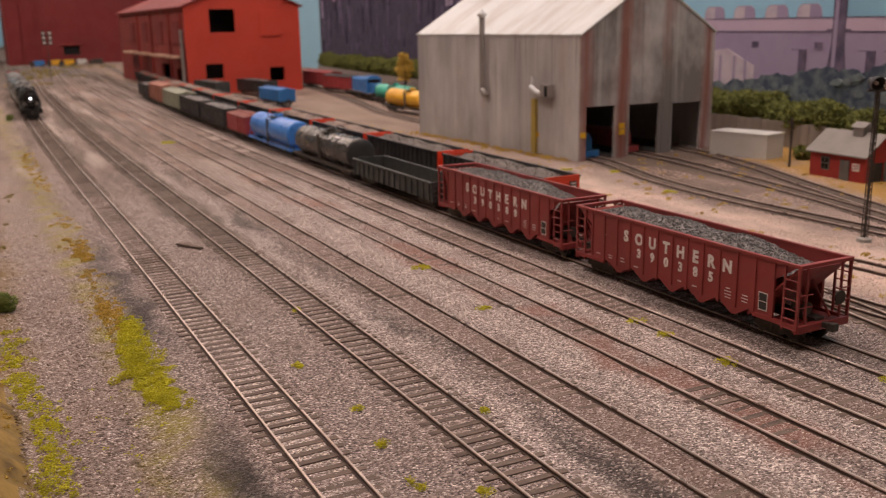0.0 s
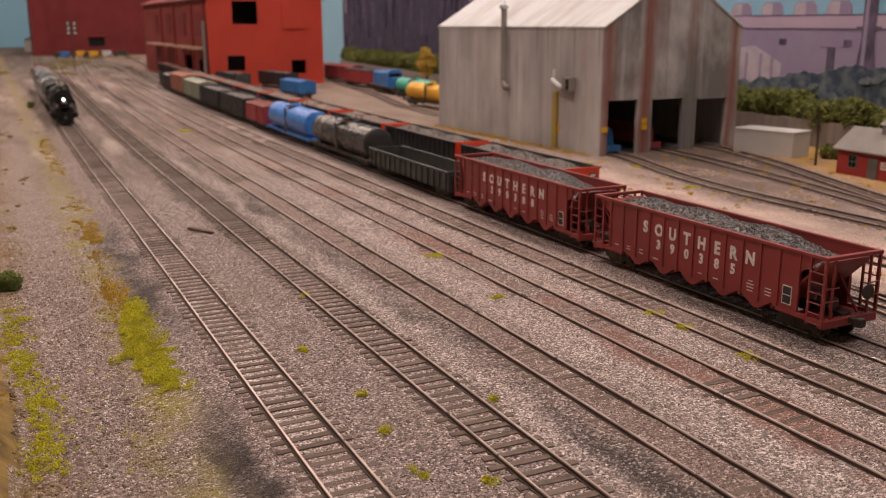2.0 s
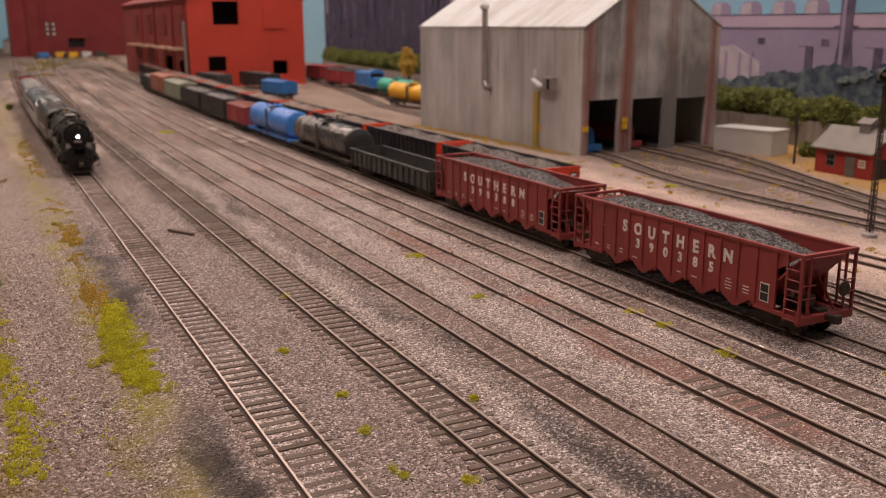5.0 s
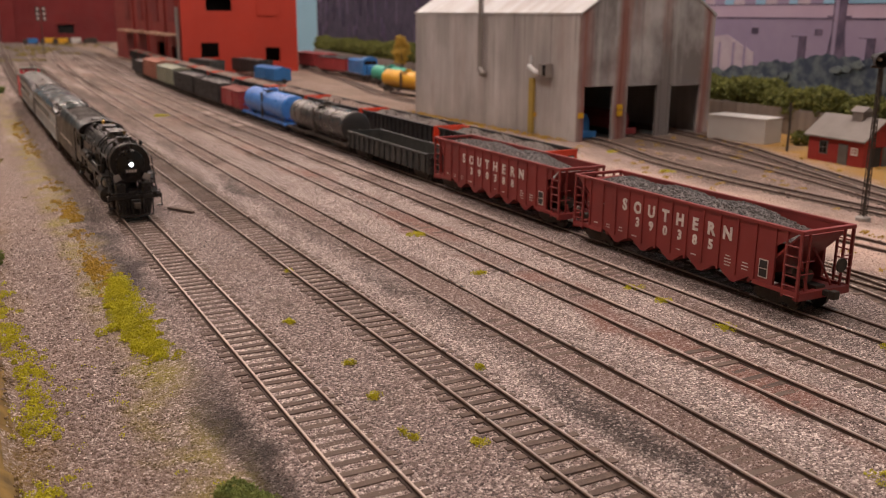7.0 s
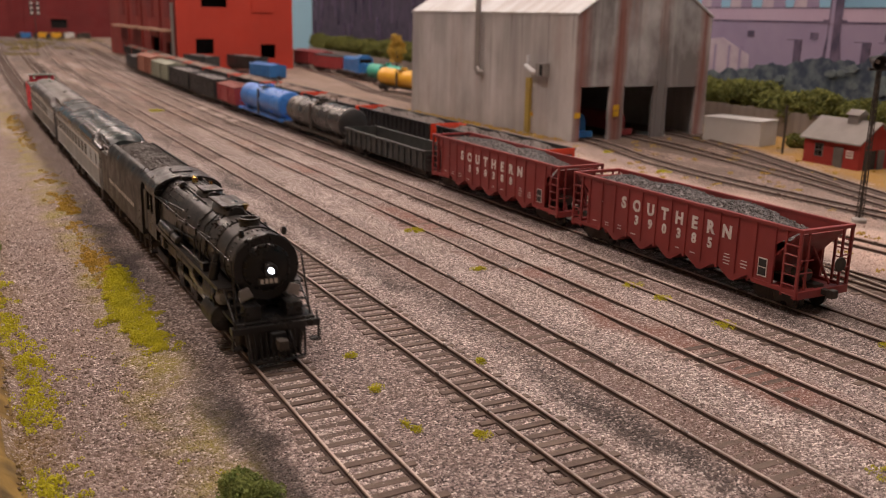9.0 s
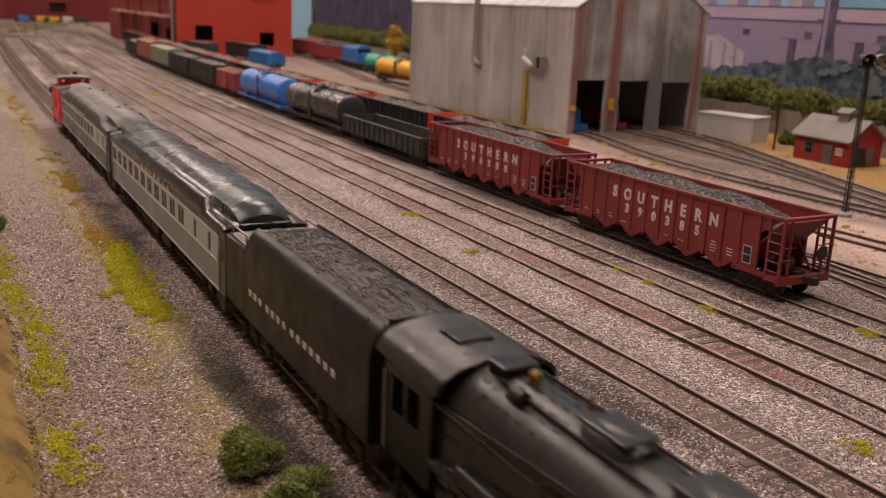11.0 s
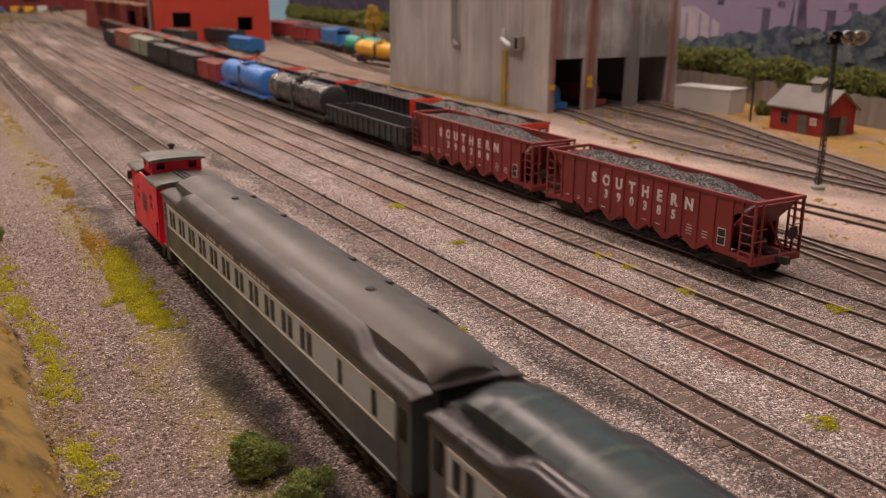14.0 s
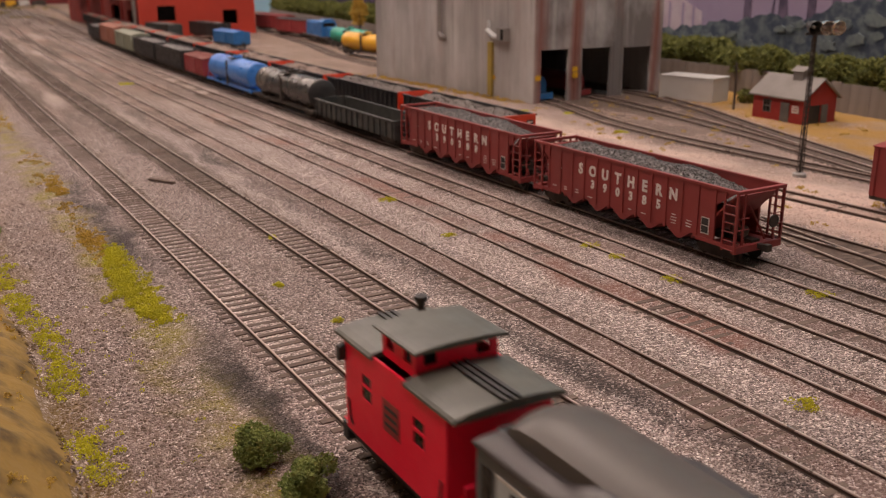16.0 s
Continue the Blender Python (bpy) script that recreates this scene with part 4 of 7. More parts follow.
def mill_prints():
    pieces = [("mill_wall", [(-300, 30), (1000, 30), (1000, 134), (-300, 134)], MILL_PURPLE), ("mill_roof", [(-300, 134), (1000, 134), (1000, 150), (-300, 150)], MILL_ROOF)]
    for y in (524, 580, 640, 700):
        pieces.append(("roof_tank", [(y, 150), (y + 42, 150), (y + 40, 162), (y + 34, 167), (y + 8, 167), (y + 2, 162)], MILL_PURPLE))
        pieces.append(("tank_lit_side", [(y + 20, 150), (y + 41, 150), (y + 39, 162), (y + 33, 166), (y + 20, 166)], MILL_PALE))
    pieces.append(("roof_edge", [(-300, 131.5), (1000, 131.5), (1000, 133.6), (-300, 133.6)], MILL_DARK))
    pieces.append(("ridge_edge", [(-300, 149), (1000, 149), (1000, 150.4), (-300, 150.4)], MILL_DARK))
    for y in range(-250, 960, 110):
        pieces.append(("mill_window", [(y, 112), (y + 12, 112), (y + 12, 120), (y, 120)], MILL_DARK))
    pieces.append(("chimney", [(481, 84), (511, 84), (506, 116), (504, 420), (488, 420), (486, 116)], MILL_DARK))
    pieces.append(("chimney_collar", [(478, 132), (514, 132), (514, 136), (478, 136)], MILL_DARK))
    pieces.append(("chimney_light", [(498, 90), (504, 90), (500, 420), (496, 420)], MILL_PURPLE))
    pieces.append(("annex", [(636, 30), (740, 30), (740, 104), (690, 110), (636, 88)], MILL_PALE))
    for y in (650, 672, 700, 722):
        pieces.append(("annex_post", [(y, 30), (y + 5, 30), (y + 5, 100), (y, 100)], MILL_PURPLE))
    for y in (404, 440, 545):
        pieces.append(("low_tank", [(y, 60), (y + 24, 60), (y + 24, 111), (y, 111)], MILL_DARK))
        pieces.append(("low_tank_side", [(y + 12, 60), (y + 24, 60), (y + 24, 110), (y + 12, 110)], MILL_PURPLE))
    def crest(y):
        return min(118, max(56, 104 - 0.14 * (y - 400)))
    top = [(y, crest(y) + 16 * noise.noise(Vector((y * 0.012, 3.0, 0))) + 9 * noise.noise(Vector((y * 0.05, 1.0, 0))) + 4 * noise.noise(Vector((y * 0.17, 5.0, 0)))) for y in range(-300, 1001, 5)]
    pieces.append(("tree_line", [(-300, 0)] + top + [(1000, 0)], PRINT_TREES))
    rng = random.Random(14)
    for i in range(120):
        y, r = rng.uniform(-100, 960), rng.uniform(6, 13)
        z = rng.uniform(40, crest(y) - 15)
        o = []
        for q in range(24):
            a = 2 * math.pi * q / 24
            d = r * (0.85 + 0.45 * noise.noise(Vector((math.cos(a) * 2.6, math.sin(a) * 2.6, i * 3.1))))
            o.append((y + d * math.cos(a) * 1.25, z + 0.7 * d * math.sin(a)))
        pieces.append(("printed_crown", o, PRINT_CROWNS))
    print_sheet("mill_picture", "printed picture of a purple steel mill behind trees", at(926, 300, 0, -3), pieces)
    rng = random.Random(4)
    pieces = [("mill_mass", [(0, 10), (1335, 10), (1335, 420), (0, 420)], MILL_NIGHT)]
    for i in range(150):
        y, z = rng.uniform(10, 1290), rng.uniform(60, 330)
        w, h = rng.uniform(4, 17), rng.uniform(14, 95)
        pieces.append(("mill_shape", [(y, z), (y + w, z), (y + w, z + h), (y + w * 0.3, z + h * 1.1), (y, z + h)], rng.choice((MILL_SOFT, MILL_SOFT, MILL_NIGHT, MILL_NIGHT, MILL_NIGHT, MILL_PURPLE if z > 170 else MILL_SOFT))))
    print_sheet("mill_picture", "printed picture of dark purple mill stacks", at(965, 1620, 0, -4.6), pieces)


def lamp_mast():
    t = thing("floodlight_mast", "tall dark lattice mast with two silver floodlights", "lamp post", "", at(546, 421, -3))
    part("base", lathe(B(), [(0, 5), (3, 5), (4, 3.4)], "z", (0, 0, 0), 12), CONCRETE, t)
    mast = B()
    for sx in (-1, 1):
        for sy in (-1, 1):
            tube(mast, [(sx * 1.6, sy * 1.6, 2), (sx * 1.0, sy * 1.0, 106)], 0.34, 5)
    for i in range(26):
        z0, z1 = 3 + i * 4, 7 + i * 4
        r = 1.6 - i * 0.024
        s = 1 if i % 2 else -1
        for a, b in (((-r * s, -r, z0), (r * s, -r, z1)), ((-r, -r * s, z0), (-r, r * s, z1)), ((r, -r * s, z0), (r, r * s, z1)), ((-r * s, r, z0), (r * s, r, z1))):
            tube(mast, [a, b], 0.26, 4)
    part("mast", mast, GRIME, t)
    part("core_pipe", tube(B(), [(0, 0, 2), (0, 0, 106)], 0.95, 6), GRIME, t)
    part("crossbar", box(B(), -7, 19, -1.2, 1.2, 104.4, 106.2, .2), BLACK_CAR, t, "", pose(0, 0, 0, 0, 0, -30))
    for d in (-3.5, 5, 13):
        # each lamp looks down over the yard
        m = pose(0, 0, 0, 0, 0, -30) @ at(d, 0, 111, 8, 12)
        lp = part("floodlight", lathe(B(), [(1, .8), (1, 2.2), (-3, 4.6), (-7.2, 5.2), (-7.2, 4.8), (-3, 3.8), (.4, 1.0)], "y", (0, 0, 0), 18), CHROME if d > 0 else BLACK_CAR, t, "round silver floodlight reflector", m, True)
        part("lamp_back", lathe(B(), [(0.6, 2.6), (4, 2.2), (5, 1.4)], "y", (0, 0, 0), 12), BLACK_CAR, lp)
        part("bulb", lathe(B(), [(-5.4, .5), (-4.2, 1.3), (-1, 1.2)], "y", (0, 0, 0), 10), WHITE_LETTER, lp)


def ground_cover():
    pal = scatter("loose_ballast", 150000, (6, 432, 130, 640), (0.22, 0.62), STONES, "loose crushed stone between the tracks", "gravel",
                  lambda x, y: not any(abs(x - c - s * 8.6) < 1.4 for c in TRACKS[:6] for s in (-1, 1)) and not (142 < x < 172 and (y % 7.2) < 2.6), -0.05)
    scatter("loose_gravel", 60000, (432, 790, 220, 836), (0.4, 1.15), PINK_STONE, "pinkish loose gravel round the shed tracks", "gravel", lambda x, y: noise.noise(Vector((x * 0.02, y * 0.02, 5))) > (-0.25 if x < 560 else 0.22), -0.1)
    scatter("coarse_ballast", 27000, (2, 60, 150, 900), (0.36, 1.1), STONES, "coarse brown crushed stone on the verge", "gravel",
            lambda x, y: (math.sin(x * 12.9898 + y * 78.233) * 43758.5) % 1 > (y - 300) / 480 and (math.sin(x * 39.35 + y * 11.1) * 9631.7) % 1 > (x - 46) / 14, -0.06, 0.75, seed=8)
    rng = random.Random(11)
    strip = []
    for i in range(360):
        f = i / 360
        y = 372 + f * 128 + rng.uniform(-5, 5)
        strip.append((61 - 2 * math.sin(f * 5) + rng.gauss(0, 4.2) * (0.6 + 0.5 * math.sin(f * 3.1)), y + rng.gauss(0, 4), -3.3, rng.uniform(1.0, 3.0), rng.uniform(1.0, 2.4)))
    leaf_mass("turf_strip", strip, MOSS, "bright yellow-green turf strip beside the main line", "grass", 0.30, 24, 12)
    strip = [(58 + rng.gauss(0, 4.5), 524 + rng.gauss(0, 20), -3.5, rng.uniform(0.8, 2.0), rng.uniform(0.5, 1.0)) for _ in range(150)]
    strip += [(60 + bend(y, BEND_A) + rng.gauss(0, 4.5), y, -3.4, rng.uniform(1.4, 3.2), 1.1) for y in [rng.uniform(560, 1500) for _ in range(150)] if noise.noise(Vector((y * 0.012, 3.3, 0))) > 0.0]
    strip += [(62 + rng.uniform(-5, 5), 690 + rng.uniform(-35, 35), -3.2, rng.uniform(1.6, 2.8), 1.1) for _ in range(46)]
    leaf_mass("turf_patch", strip, MOSS_DRY, "dry ochre turf patch beside the main line", "grass", 0.34, 15, 13)
    cs = []
    for i in range(520):
        y = rng.uniform(170, 520)
        x = 11.5 + 6 * noise.noise(Vector((y * 0.012, 2.0, 0))) - max(0, (y - 380)) * 0.045 + rng.gauss(0, 3.5)
        if noise.noise(Vector((y * 0.045, 7.7, 0))) > -0.1:
            cs.append((x, y, ground_height(x, y) + 0.3, rng.uniform(0.9, 2.4), rng.uniform(0.8, 1.8)))
    leaf_mass("bank_turf", cs, MOSS, "yellow-green turf clumps at the foot of the bank", "grass", 0.36, 14, 14)
    cs = [(x, y, ground_height(x, y) + 0.2, rng.uniform(0.9, 1.7), rng.uniform(0.7, 1.1)) for x, y in [(rng.uniform(12, 60), rng.uniform(190, 420)) for _ in range(60)]]
    leaf_mass("weed_specks", cs, MOSS, "tiny yellow-green weeds in the gravel", "grass", 0.3, 10, 15)
    spots = [(296, 360, 3.6), (295, 335, 2.8), (294, 292, 3.8), (247, 514, 4.5), (123, 388, 2.6), (123, 295, 2.2), (122, 258, 2.4), (138, 244, 2.0), (338, 240, 3.8), (238, 167, 4.2), (243, 1290, 9),
             (240, 420, 2.5), (172, 300, 1.6), (128, 330, 1.4), (150, 470, 2.2), (490, 500, 5), (470, 560, 4), (560, 640, 5), (590, 760, 4), (560, 800, 5)]
    for x, y, r in spots:
        cs = [(x + rng.gauss(0, r * .55), y + rng.gauss(0, r * .7), ground_height(x, y) + 0.5, rng.uniform(1.0, 1.9) * (1 + r * .07), 1.3) for _ in range(int(5 + r * 2))]
        tagged(leaf_mass("weed_tuft", cs, MOSS, "small yellow-green weed tuft in the ballast", "weed", 0.32, 12, int(x + y)), group="weed tufts", kind="stuff")
    cs = []
    for i in range(120):
        y = rng.uniform(840, 1200)
        f = (y - 838) / 362
        cs.append((602 - 22 * f - rng.uniform(2, 16), y, -1.5, rng.uniform(2, 4), rng.uniform(1.2, 2.4)))
    leaf_mass("shed_weeds", cs, MOSS_DRY, "dry ochre weeds along the shed wall", "weed", 0.9, 1.6, 17)
    cs = []
    for _ in range(190):
        x, y = rng.uniform(440, 800), rng.uniform(260, 830)
        if rng.random() < 0.3:
            x, y = rng.uniform(440, 590), rng.uniform(830, 1350)
        cs += [(x + rng.gauss(0, 3), y + rng.gauss(0, 3), ground_height(x, y) + 0.5, rng.uniform(1.0, 2.6), 1.1) for _ in range(3)]
    leaf_mass("yard_weeds", cs, MOSS_DRY, "sparse ochre weeds between the shed tracks", "weed", 0.6, 3.5, 18)
    cs = []
    for _ in range(420):
        y = rng.uniform(2900, 4350)
        x = 150 + (y - 2900) * 0.16 + rng.gauss(0, 110)
        if noise.noise(Vector((x * 0.006, y * 0.003, 6.1))) > 0.05:
            cs.append((x, y, -2, rng.uniform(5, 12), rng.uniform(2, 5)))
    for _ in range(240):
        y = rng.uniform(620, 2600)
        x = rng.uniform(-40, 46)
        if noise.noise(Vector((x * 0.03, y * 0.008, 2.7))) > 0.1:
            cs.append((x, y, ground_height(x, y) + 0.4, rng.uniform(1.5, 4), rng.uniform(1, 2)))
    leaf_mass("rough_grass", cs, FOLIAGE_DRY, "olive-brown rough grass along the far edge", "grass", 0.9, 2.0, 23)
    cs = []
    for _ in range(420):
        y = rng.uniform(130, 500)
        x = rng.uniform(-60, 2)
        if noise.noise(Vector((x * 0.05, y * 0.03, 2.2))) > 0.05:
            cs.append((x, y, ground_height(x, y) + 0.2, rng.uniform(0.8, 2.0), 0.9))
    leaf_mass("bank_grass", cs, MOSS_DRY, "ochre grass clumps on the earth bank", "grass", 0.38, 10, 19)
    for x, y, r in ((57, 231, 8.6), (61.5, 203, 8.2), (5, 561, 7.5), (67, 1790, 7.5)):
        rb = random.Random(int(x * 7 + y))
        cs = [(x + rb.gauss(0, r * .30), y + rb.gauss(0, r * .30), ground_height(x, y) + r * (.25 + .95 * rb.random()), r * rng.uniform(.3, .5), r * rng.uniform(.28, .45)) for _ in range(24)]
        leaf_mass("round_bush", cs, BUSH_GREEN, "deep green bushy shrub in the gravel", "bush", 0.44, 30, int(r * 10 + x), (x, y, -5, 3, 0.9))
    j = thing("dropped_tie", "dark broken timber lying in the gravel", "debris", "", at(131, 655, -2.4, 28))
    boxpart("timber", (-1.4, 1.4, -13, 13, 0, 1.8), TIE_WOOD, j, 0.3)
    boxpart("splinter", (2.4, 4.0, -6, 10, 0, 1.2), TIE_WOOD, j, 0.2)


room()
ground()
all_tracks()
engine_shed()
shed_engine(24, 24, BOX_BLUE, BOX_BLUE, "blue diesel nose inside the first bay")
shed_engine(86, 26, BOX_RED, BOX_RED, "red diesel nose inside the second bay")
red_mill()
far_mill()
yard_hut()
container()
fence()
backdrop()
mill_prints()
hedges()
lamp_mast()
ground_cover()


# ---- rolling stock ----
SIDE = (90, 0, -90)


def wheel_pair(parent, y, r, gauge=8.2, name="wheel", material=None):
    for sx in (-1, 1):
        w = lathe(B(), [(-1.0, r * .35), (-1.0, r * .72), (-0.6, r * .76), (-0.9, r * .97), (0.8, r), (1.1, r * 1.09), (1.5, r * 1.09), (1.5, r * .3)], "x", (0, 0, 0), 16)
        if sx > 0:
            bmesh.ops.scale(w, vec=(-1, 1, 1), verts=w.verts)
        part(name, w, material or WHEEL_STEEL, parent, "", at(sx * (gauge + 0.4), y, r), True)


def freight_truck(parent, y, axle=10.0, r=5.0):
    t = part("truck", box(B(), -9, 9, y - 2.5, y + 2.5, 4, 9, 0.5), GRIME, parent, "grimy freight truck")
    for sx in (-1, 1):
        o = [(-13.5, 4.2), (-11, 3.2), (-6, 3.4), (-3.5, 1.8), (3.5, 1.8), (6, 3.4), (11, 3.2), (13.5, 4.2), (13, 6.4), (5, 8.4), (-5, 8.4), (-13, 6.4)]
        part("side_frame", prism(B(), [(y + u, v) for u, v in o], "x", sx * 11.2 - 0.9, sx * 11.2 + 0.9), GRIME, t)
        for k in (-1, 0, 1):
            lathe_b = lathe(B(), [(2.2, 1.0), (7, 1.0)], "z", (sx * 11.3, y + k * 2.2, 0), 8)
            part("spring", lathe_b, GRIME, t)
    for dy in (-axle, axle):
        wheel_pair(t, y + dy, r)


def coupler(parent, y, s):
    c = B()
    box(c, -1.5, 1.5, min(y, y + s * 5), max(y, y + s * 5), 8.6, 11.2, 0.3)
    k = part("coupler", c, GRIME, parent, "dark knuckle coupler")
    part("knuckle", box(B(), -2.2, 1.8, min(y + s * 4.4, y + s * 8), max(y + s * 4.4, y + s * 8), 8, 12, 0.6), GRIME, k)


def load_heap(parent, x, y0, y1, z_edge, z_top, material, seed, lump=1.1, count=1500, name="coal_load", label="heaped load of grey coal lumps", dip=0.0):
    """A heaped bulk load: an uneven surface with many lumps on it, one mesh."""
    rng = np.random.default_rng(seed)
    nx, ny = 12, max(8, int((y1 - y0) / 4))

    def h(u, v):
        e = (1 - abs(2 * u - 1) ** 2.4) * min(1, 7 * v, 7 * (1 - v))
        return z_edge + (z_top - z_edge) * e * (0.85 + 0.2 * math.sin(v * 19 + seed)) - dip * max(0, 0.28 - v) * 3.5 + 0.5 * noise.noise(Vector((u * 6, v * 30, seed)))
    verts = [(-x + 2 * x * i / nx, y0 + (y1 - y0) * j / ny, h(i / nx, j / ny)) for j in range(ny + 1) for i in range(nx + 1)]
    faces = [(j * (nx + 1) + i, j * (nx + 1) + i + 1, (j + 1) * (nx + 1) + i + 1, (j + 1) * (nx + 1) + i) for j in range(ny) for i in range(nx)]
    base = np.array([(1, 0, -.3), (-.5, .87, -.3), (-.5, -.87, -.3), (.3, .5, .6), (-.6, 0, .7), (.3, -.5, .65)])
    tri = [(0, 1, 3), (1, 4, 3), (1, 2, 4), (2, 5, 4), (2, 0, 5), (0, 3, 5), (3, 4, 5)]
    for _ in range(count):
        u, v = rng.random(), rng.random()
        p = np.array((-x + 2 * x * u, y0 + (y1 - y0) * v, h(u, v)))
        k = len(verts)
        s = lump * (0.35 + rng.random() ** 2)
        verts += [tuple(p + q * s) for q in base * (1 + (rng.random((6, 3)) - .5) * .8)]
        faces += [tuple(k + i for i in f) for f in tri]
    return raw(name, verts, faces, material, parent, label)


def hopper_car(m, digits, seed, label):
    t = thing("hopper_car", label, "hopper car", "coal hopper cars", m)
    top, sill = 40.4, 11.4
    for sx in (-1, 1):
        side = part("side_sheet", box(B(), sx * 16.3 - 0.45, sx * 16.3 + 0.45, -75, 75, sill, top - 1.5), HOPPER_RED, t, "riveted oxide-red side sheet")
        for i in range(13):
            y = -74.4 + i * 12.4
            xr = sx * 17.35
            part("rib", box(B(), min(xr, sx * 16.76), max(xr, sx * 16.76), y - 0.8, y + 0.8, sill - 1, top - 1.2, 0.15), HOPPER_RED, side)
        part("top_chord", box(B(), sx * 16.6 - 1.1, sx * 16.6 + 1.1, -91, 91, top - 1.6, top, 0.3), HOPPER_RED, t)
        for sy in (-1, 1):
            part("side_sill", box(B(), sx * 16.4 - 0.9, sx * 16.4 + 0.9, min(sy * 62, sy * 91), max(sy * 62, sy * 91), sill - 2.2, sill, 0.2), HOPPER_RED, t)
            part("gusset", prism(B(), [(sy * 75, top - 1.5), (sy * 88, top - 1.5), (sy * 75, top - 10)] if sy > 0 else [(sy * 75, top - 10), (sy * 88, top - 1.5), (sy * 75, top - 1.5)], "x", sx * 16.3 - 0.4, sx * 16.3 + 0.4), HOPPER_RED, t)
            lad = part("ladder", box(B(), sx * 17 - 0.6, sx * 17 + 0.6, sy * 90.2 - 0.7, sy * 90.2 + 0.7, sill - 4, top - 0.5), HOPPER_RED, t, "red steel ladder at the corner")
            part("stile", box(B(), sx * 17 - 0.5, sx * 17 + 0.5, sy * 81.5 - 0.5, sy * 81.5 + 0.5, sill - 3.6, top - 1.6), HOPPER_RED, lad)
            for k in range(6):
                z = sill - 2.4 + k * 4.7
                part("rung", tube(B(), [(sx * 17.3, sy * 81.5, z), (sx * 17.3, sy * 90.2, z)], 0.38, 5), HOPPER_RED, lad)
            part("corner_post", box(B(), sx * 11.5 - 0.5, sx * 11.5 + 0.5, sy * 90 - 0.5, sy * 90 + 0.5, sill, top - 1.6), HOPPER_RED, t)
            part("grab_iron", tube(B(), [(sx * 17, sy * 91, 20), (sx * 9, sy * 91.4, 20)], 0.35, 5), HOPPER_RED, t)
            part("grab_iron", tube(B(), [(sx * 17, sy * 91, 26), (sx * 9, sy * 91.4, 26)], 0.35, 5), HOPPER_RED, t)
    for sy in (-1, 1):
        part("end_chord", box(B(), -17.6, 17.6, sy * 90 - 1.4, sy * 90 + 1.4, top - 1.7, top + 0.05, 0.3), HOPPER_RED, t)
        part("slope_sheet", prism(B(), [(sy * 87, top - 3), (sy * 88.2, top - 3), (sy * 58, sill - 3), (sy * 57, sill - 2)], "x", -15.8, 15.8), HOPPER_RED, t)
        part("end_sill", box(B(), -17, 17, sy * 89.6 - 2, sy * 89.6 + 2, sill - 4, sill - 0.3, 0.3), HOPPER_RED, t)
        part("platform", box(B(), -16, 16, min(sy * 70, sy * 88), max(sy * 70, sy * 88), sill - 2.6, sill - 1.6), HOPPER_RED, t)
        part("slope_brace", tube(B(), [(-8, sy * 88, sill), (-5, sy * 78, top - 12)], 0.7, 5), HOPPER_RED, t)
        part("slope_brace", tube(B(), [(8, sy * 88, sill), (5, sy * 78, top - 12)], 0.7, 5), HOPPER_RED, t)
        coupler(t, sy * 91, sy)
        freight_truck(t, sy * 72)
    part("brake_wheel", lathe(B(), [(-92.6, 3.4), (-92.0, 3.6), (-91.6, 3.4)], "y", (9, 0, 22), 14), GRIME, t, "round hand-brake wheel")
    part("brake_cylinder", lathe(B(), [(-86, 3.0), (-78, 3.0)], "y", (-5, 0, 17), 12), GRIME, t)
    part("centre_sill", box(B(), -3, 3, -89, 89, 8.5, 12.5), GRIME, t)
    for y in (-48, -24, 0, 24, 48):
        ch = part("hopper_chute", prism(B(), [(y - 12.2, sill + 1.2), (y + 12.2, sill + 1.2), (y + 1.4, 6.4), (y - 1.4, 6.4)], "x", -16.5, 16.5), HOPPER_RED, t, "sloped discharge chute")
        part("chute_door", box(B(), -14, 14, y - 2, y + 2, 5.4, 6.4, 0.2), GRIME, ch)
    part("inner_floor", box(B(), -15.8, 15.8, -58, 58, 13.2, 15), INSIDE_RED, t)
    load_heap(t, 15.6, -78, 85, 36.0, 41.5, COAL, seed, 0.85, 4600, dip=4)
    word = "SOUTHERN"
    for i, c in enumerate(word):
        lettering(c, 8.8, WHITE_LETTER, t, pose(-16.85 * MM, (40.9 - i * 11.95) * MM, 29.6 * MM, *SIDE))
    for i, c in enumerate(digits):
        lettering(c, 7.0, WHITE_LETTER, t, pose(-16.85 * MM, (28.6 - i * 11.95) * MM, 21.6 * MM, *SIDE))
    for y, z, w in ((62, 28, 3), (68, 15.5, 5), (56, 16.5, 4), (56, 15, 4), (44, 17, 4), (44, 15.2, 5), (31, 14.8, 6), (-19, 15.2, 5), (-7, 15.2, 4), (-44, 20, 4), (-44, 18.4, 6), (-44, 16.8, 6), (-44, 15.2, 5), (-56, 19, 5), (-56, 17.4, 6), (-56, 15.8, 5), (-80, 20, 6), (-80, 18.2, 6), (-80, 16.2, 6)):
        if abs(y) < 76:
            part("stencil", box(B(), -16.9, -16.75, y - w / 2.6, y + w / 2.6, z - 1.45, z - 1.02), WHITE_LETTER, t)
    pl = part("data_panel", box(B(), -17.0, -16.75, -71.2, -65.4, 13.4, 22.4), WHITE_LETTER, t, "black and white data panel")
    for z in (14.0, 18.2):
        part("data_field", box(B(), -17.15, -17.0, -70.7, -65.9, z, z + 3.7), BLACK_CAR, pl)
    return t


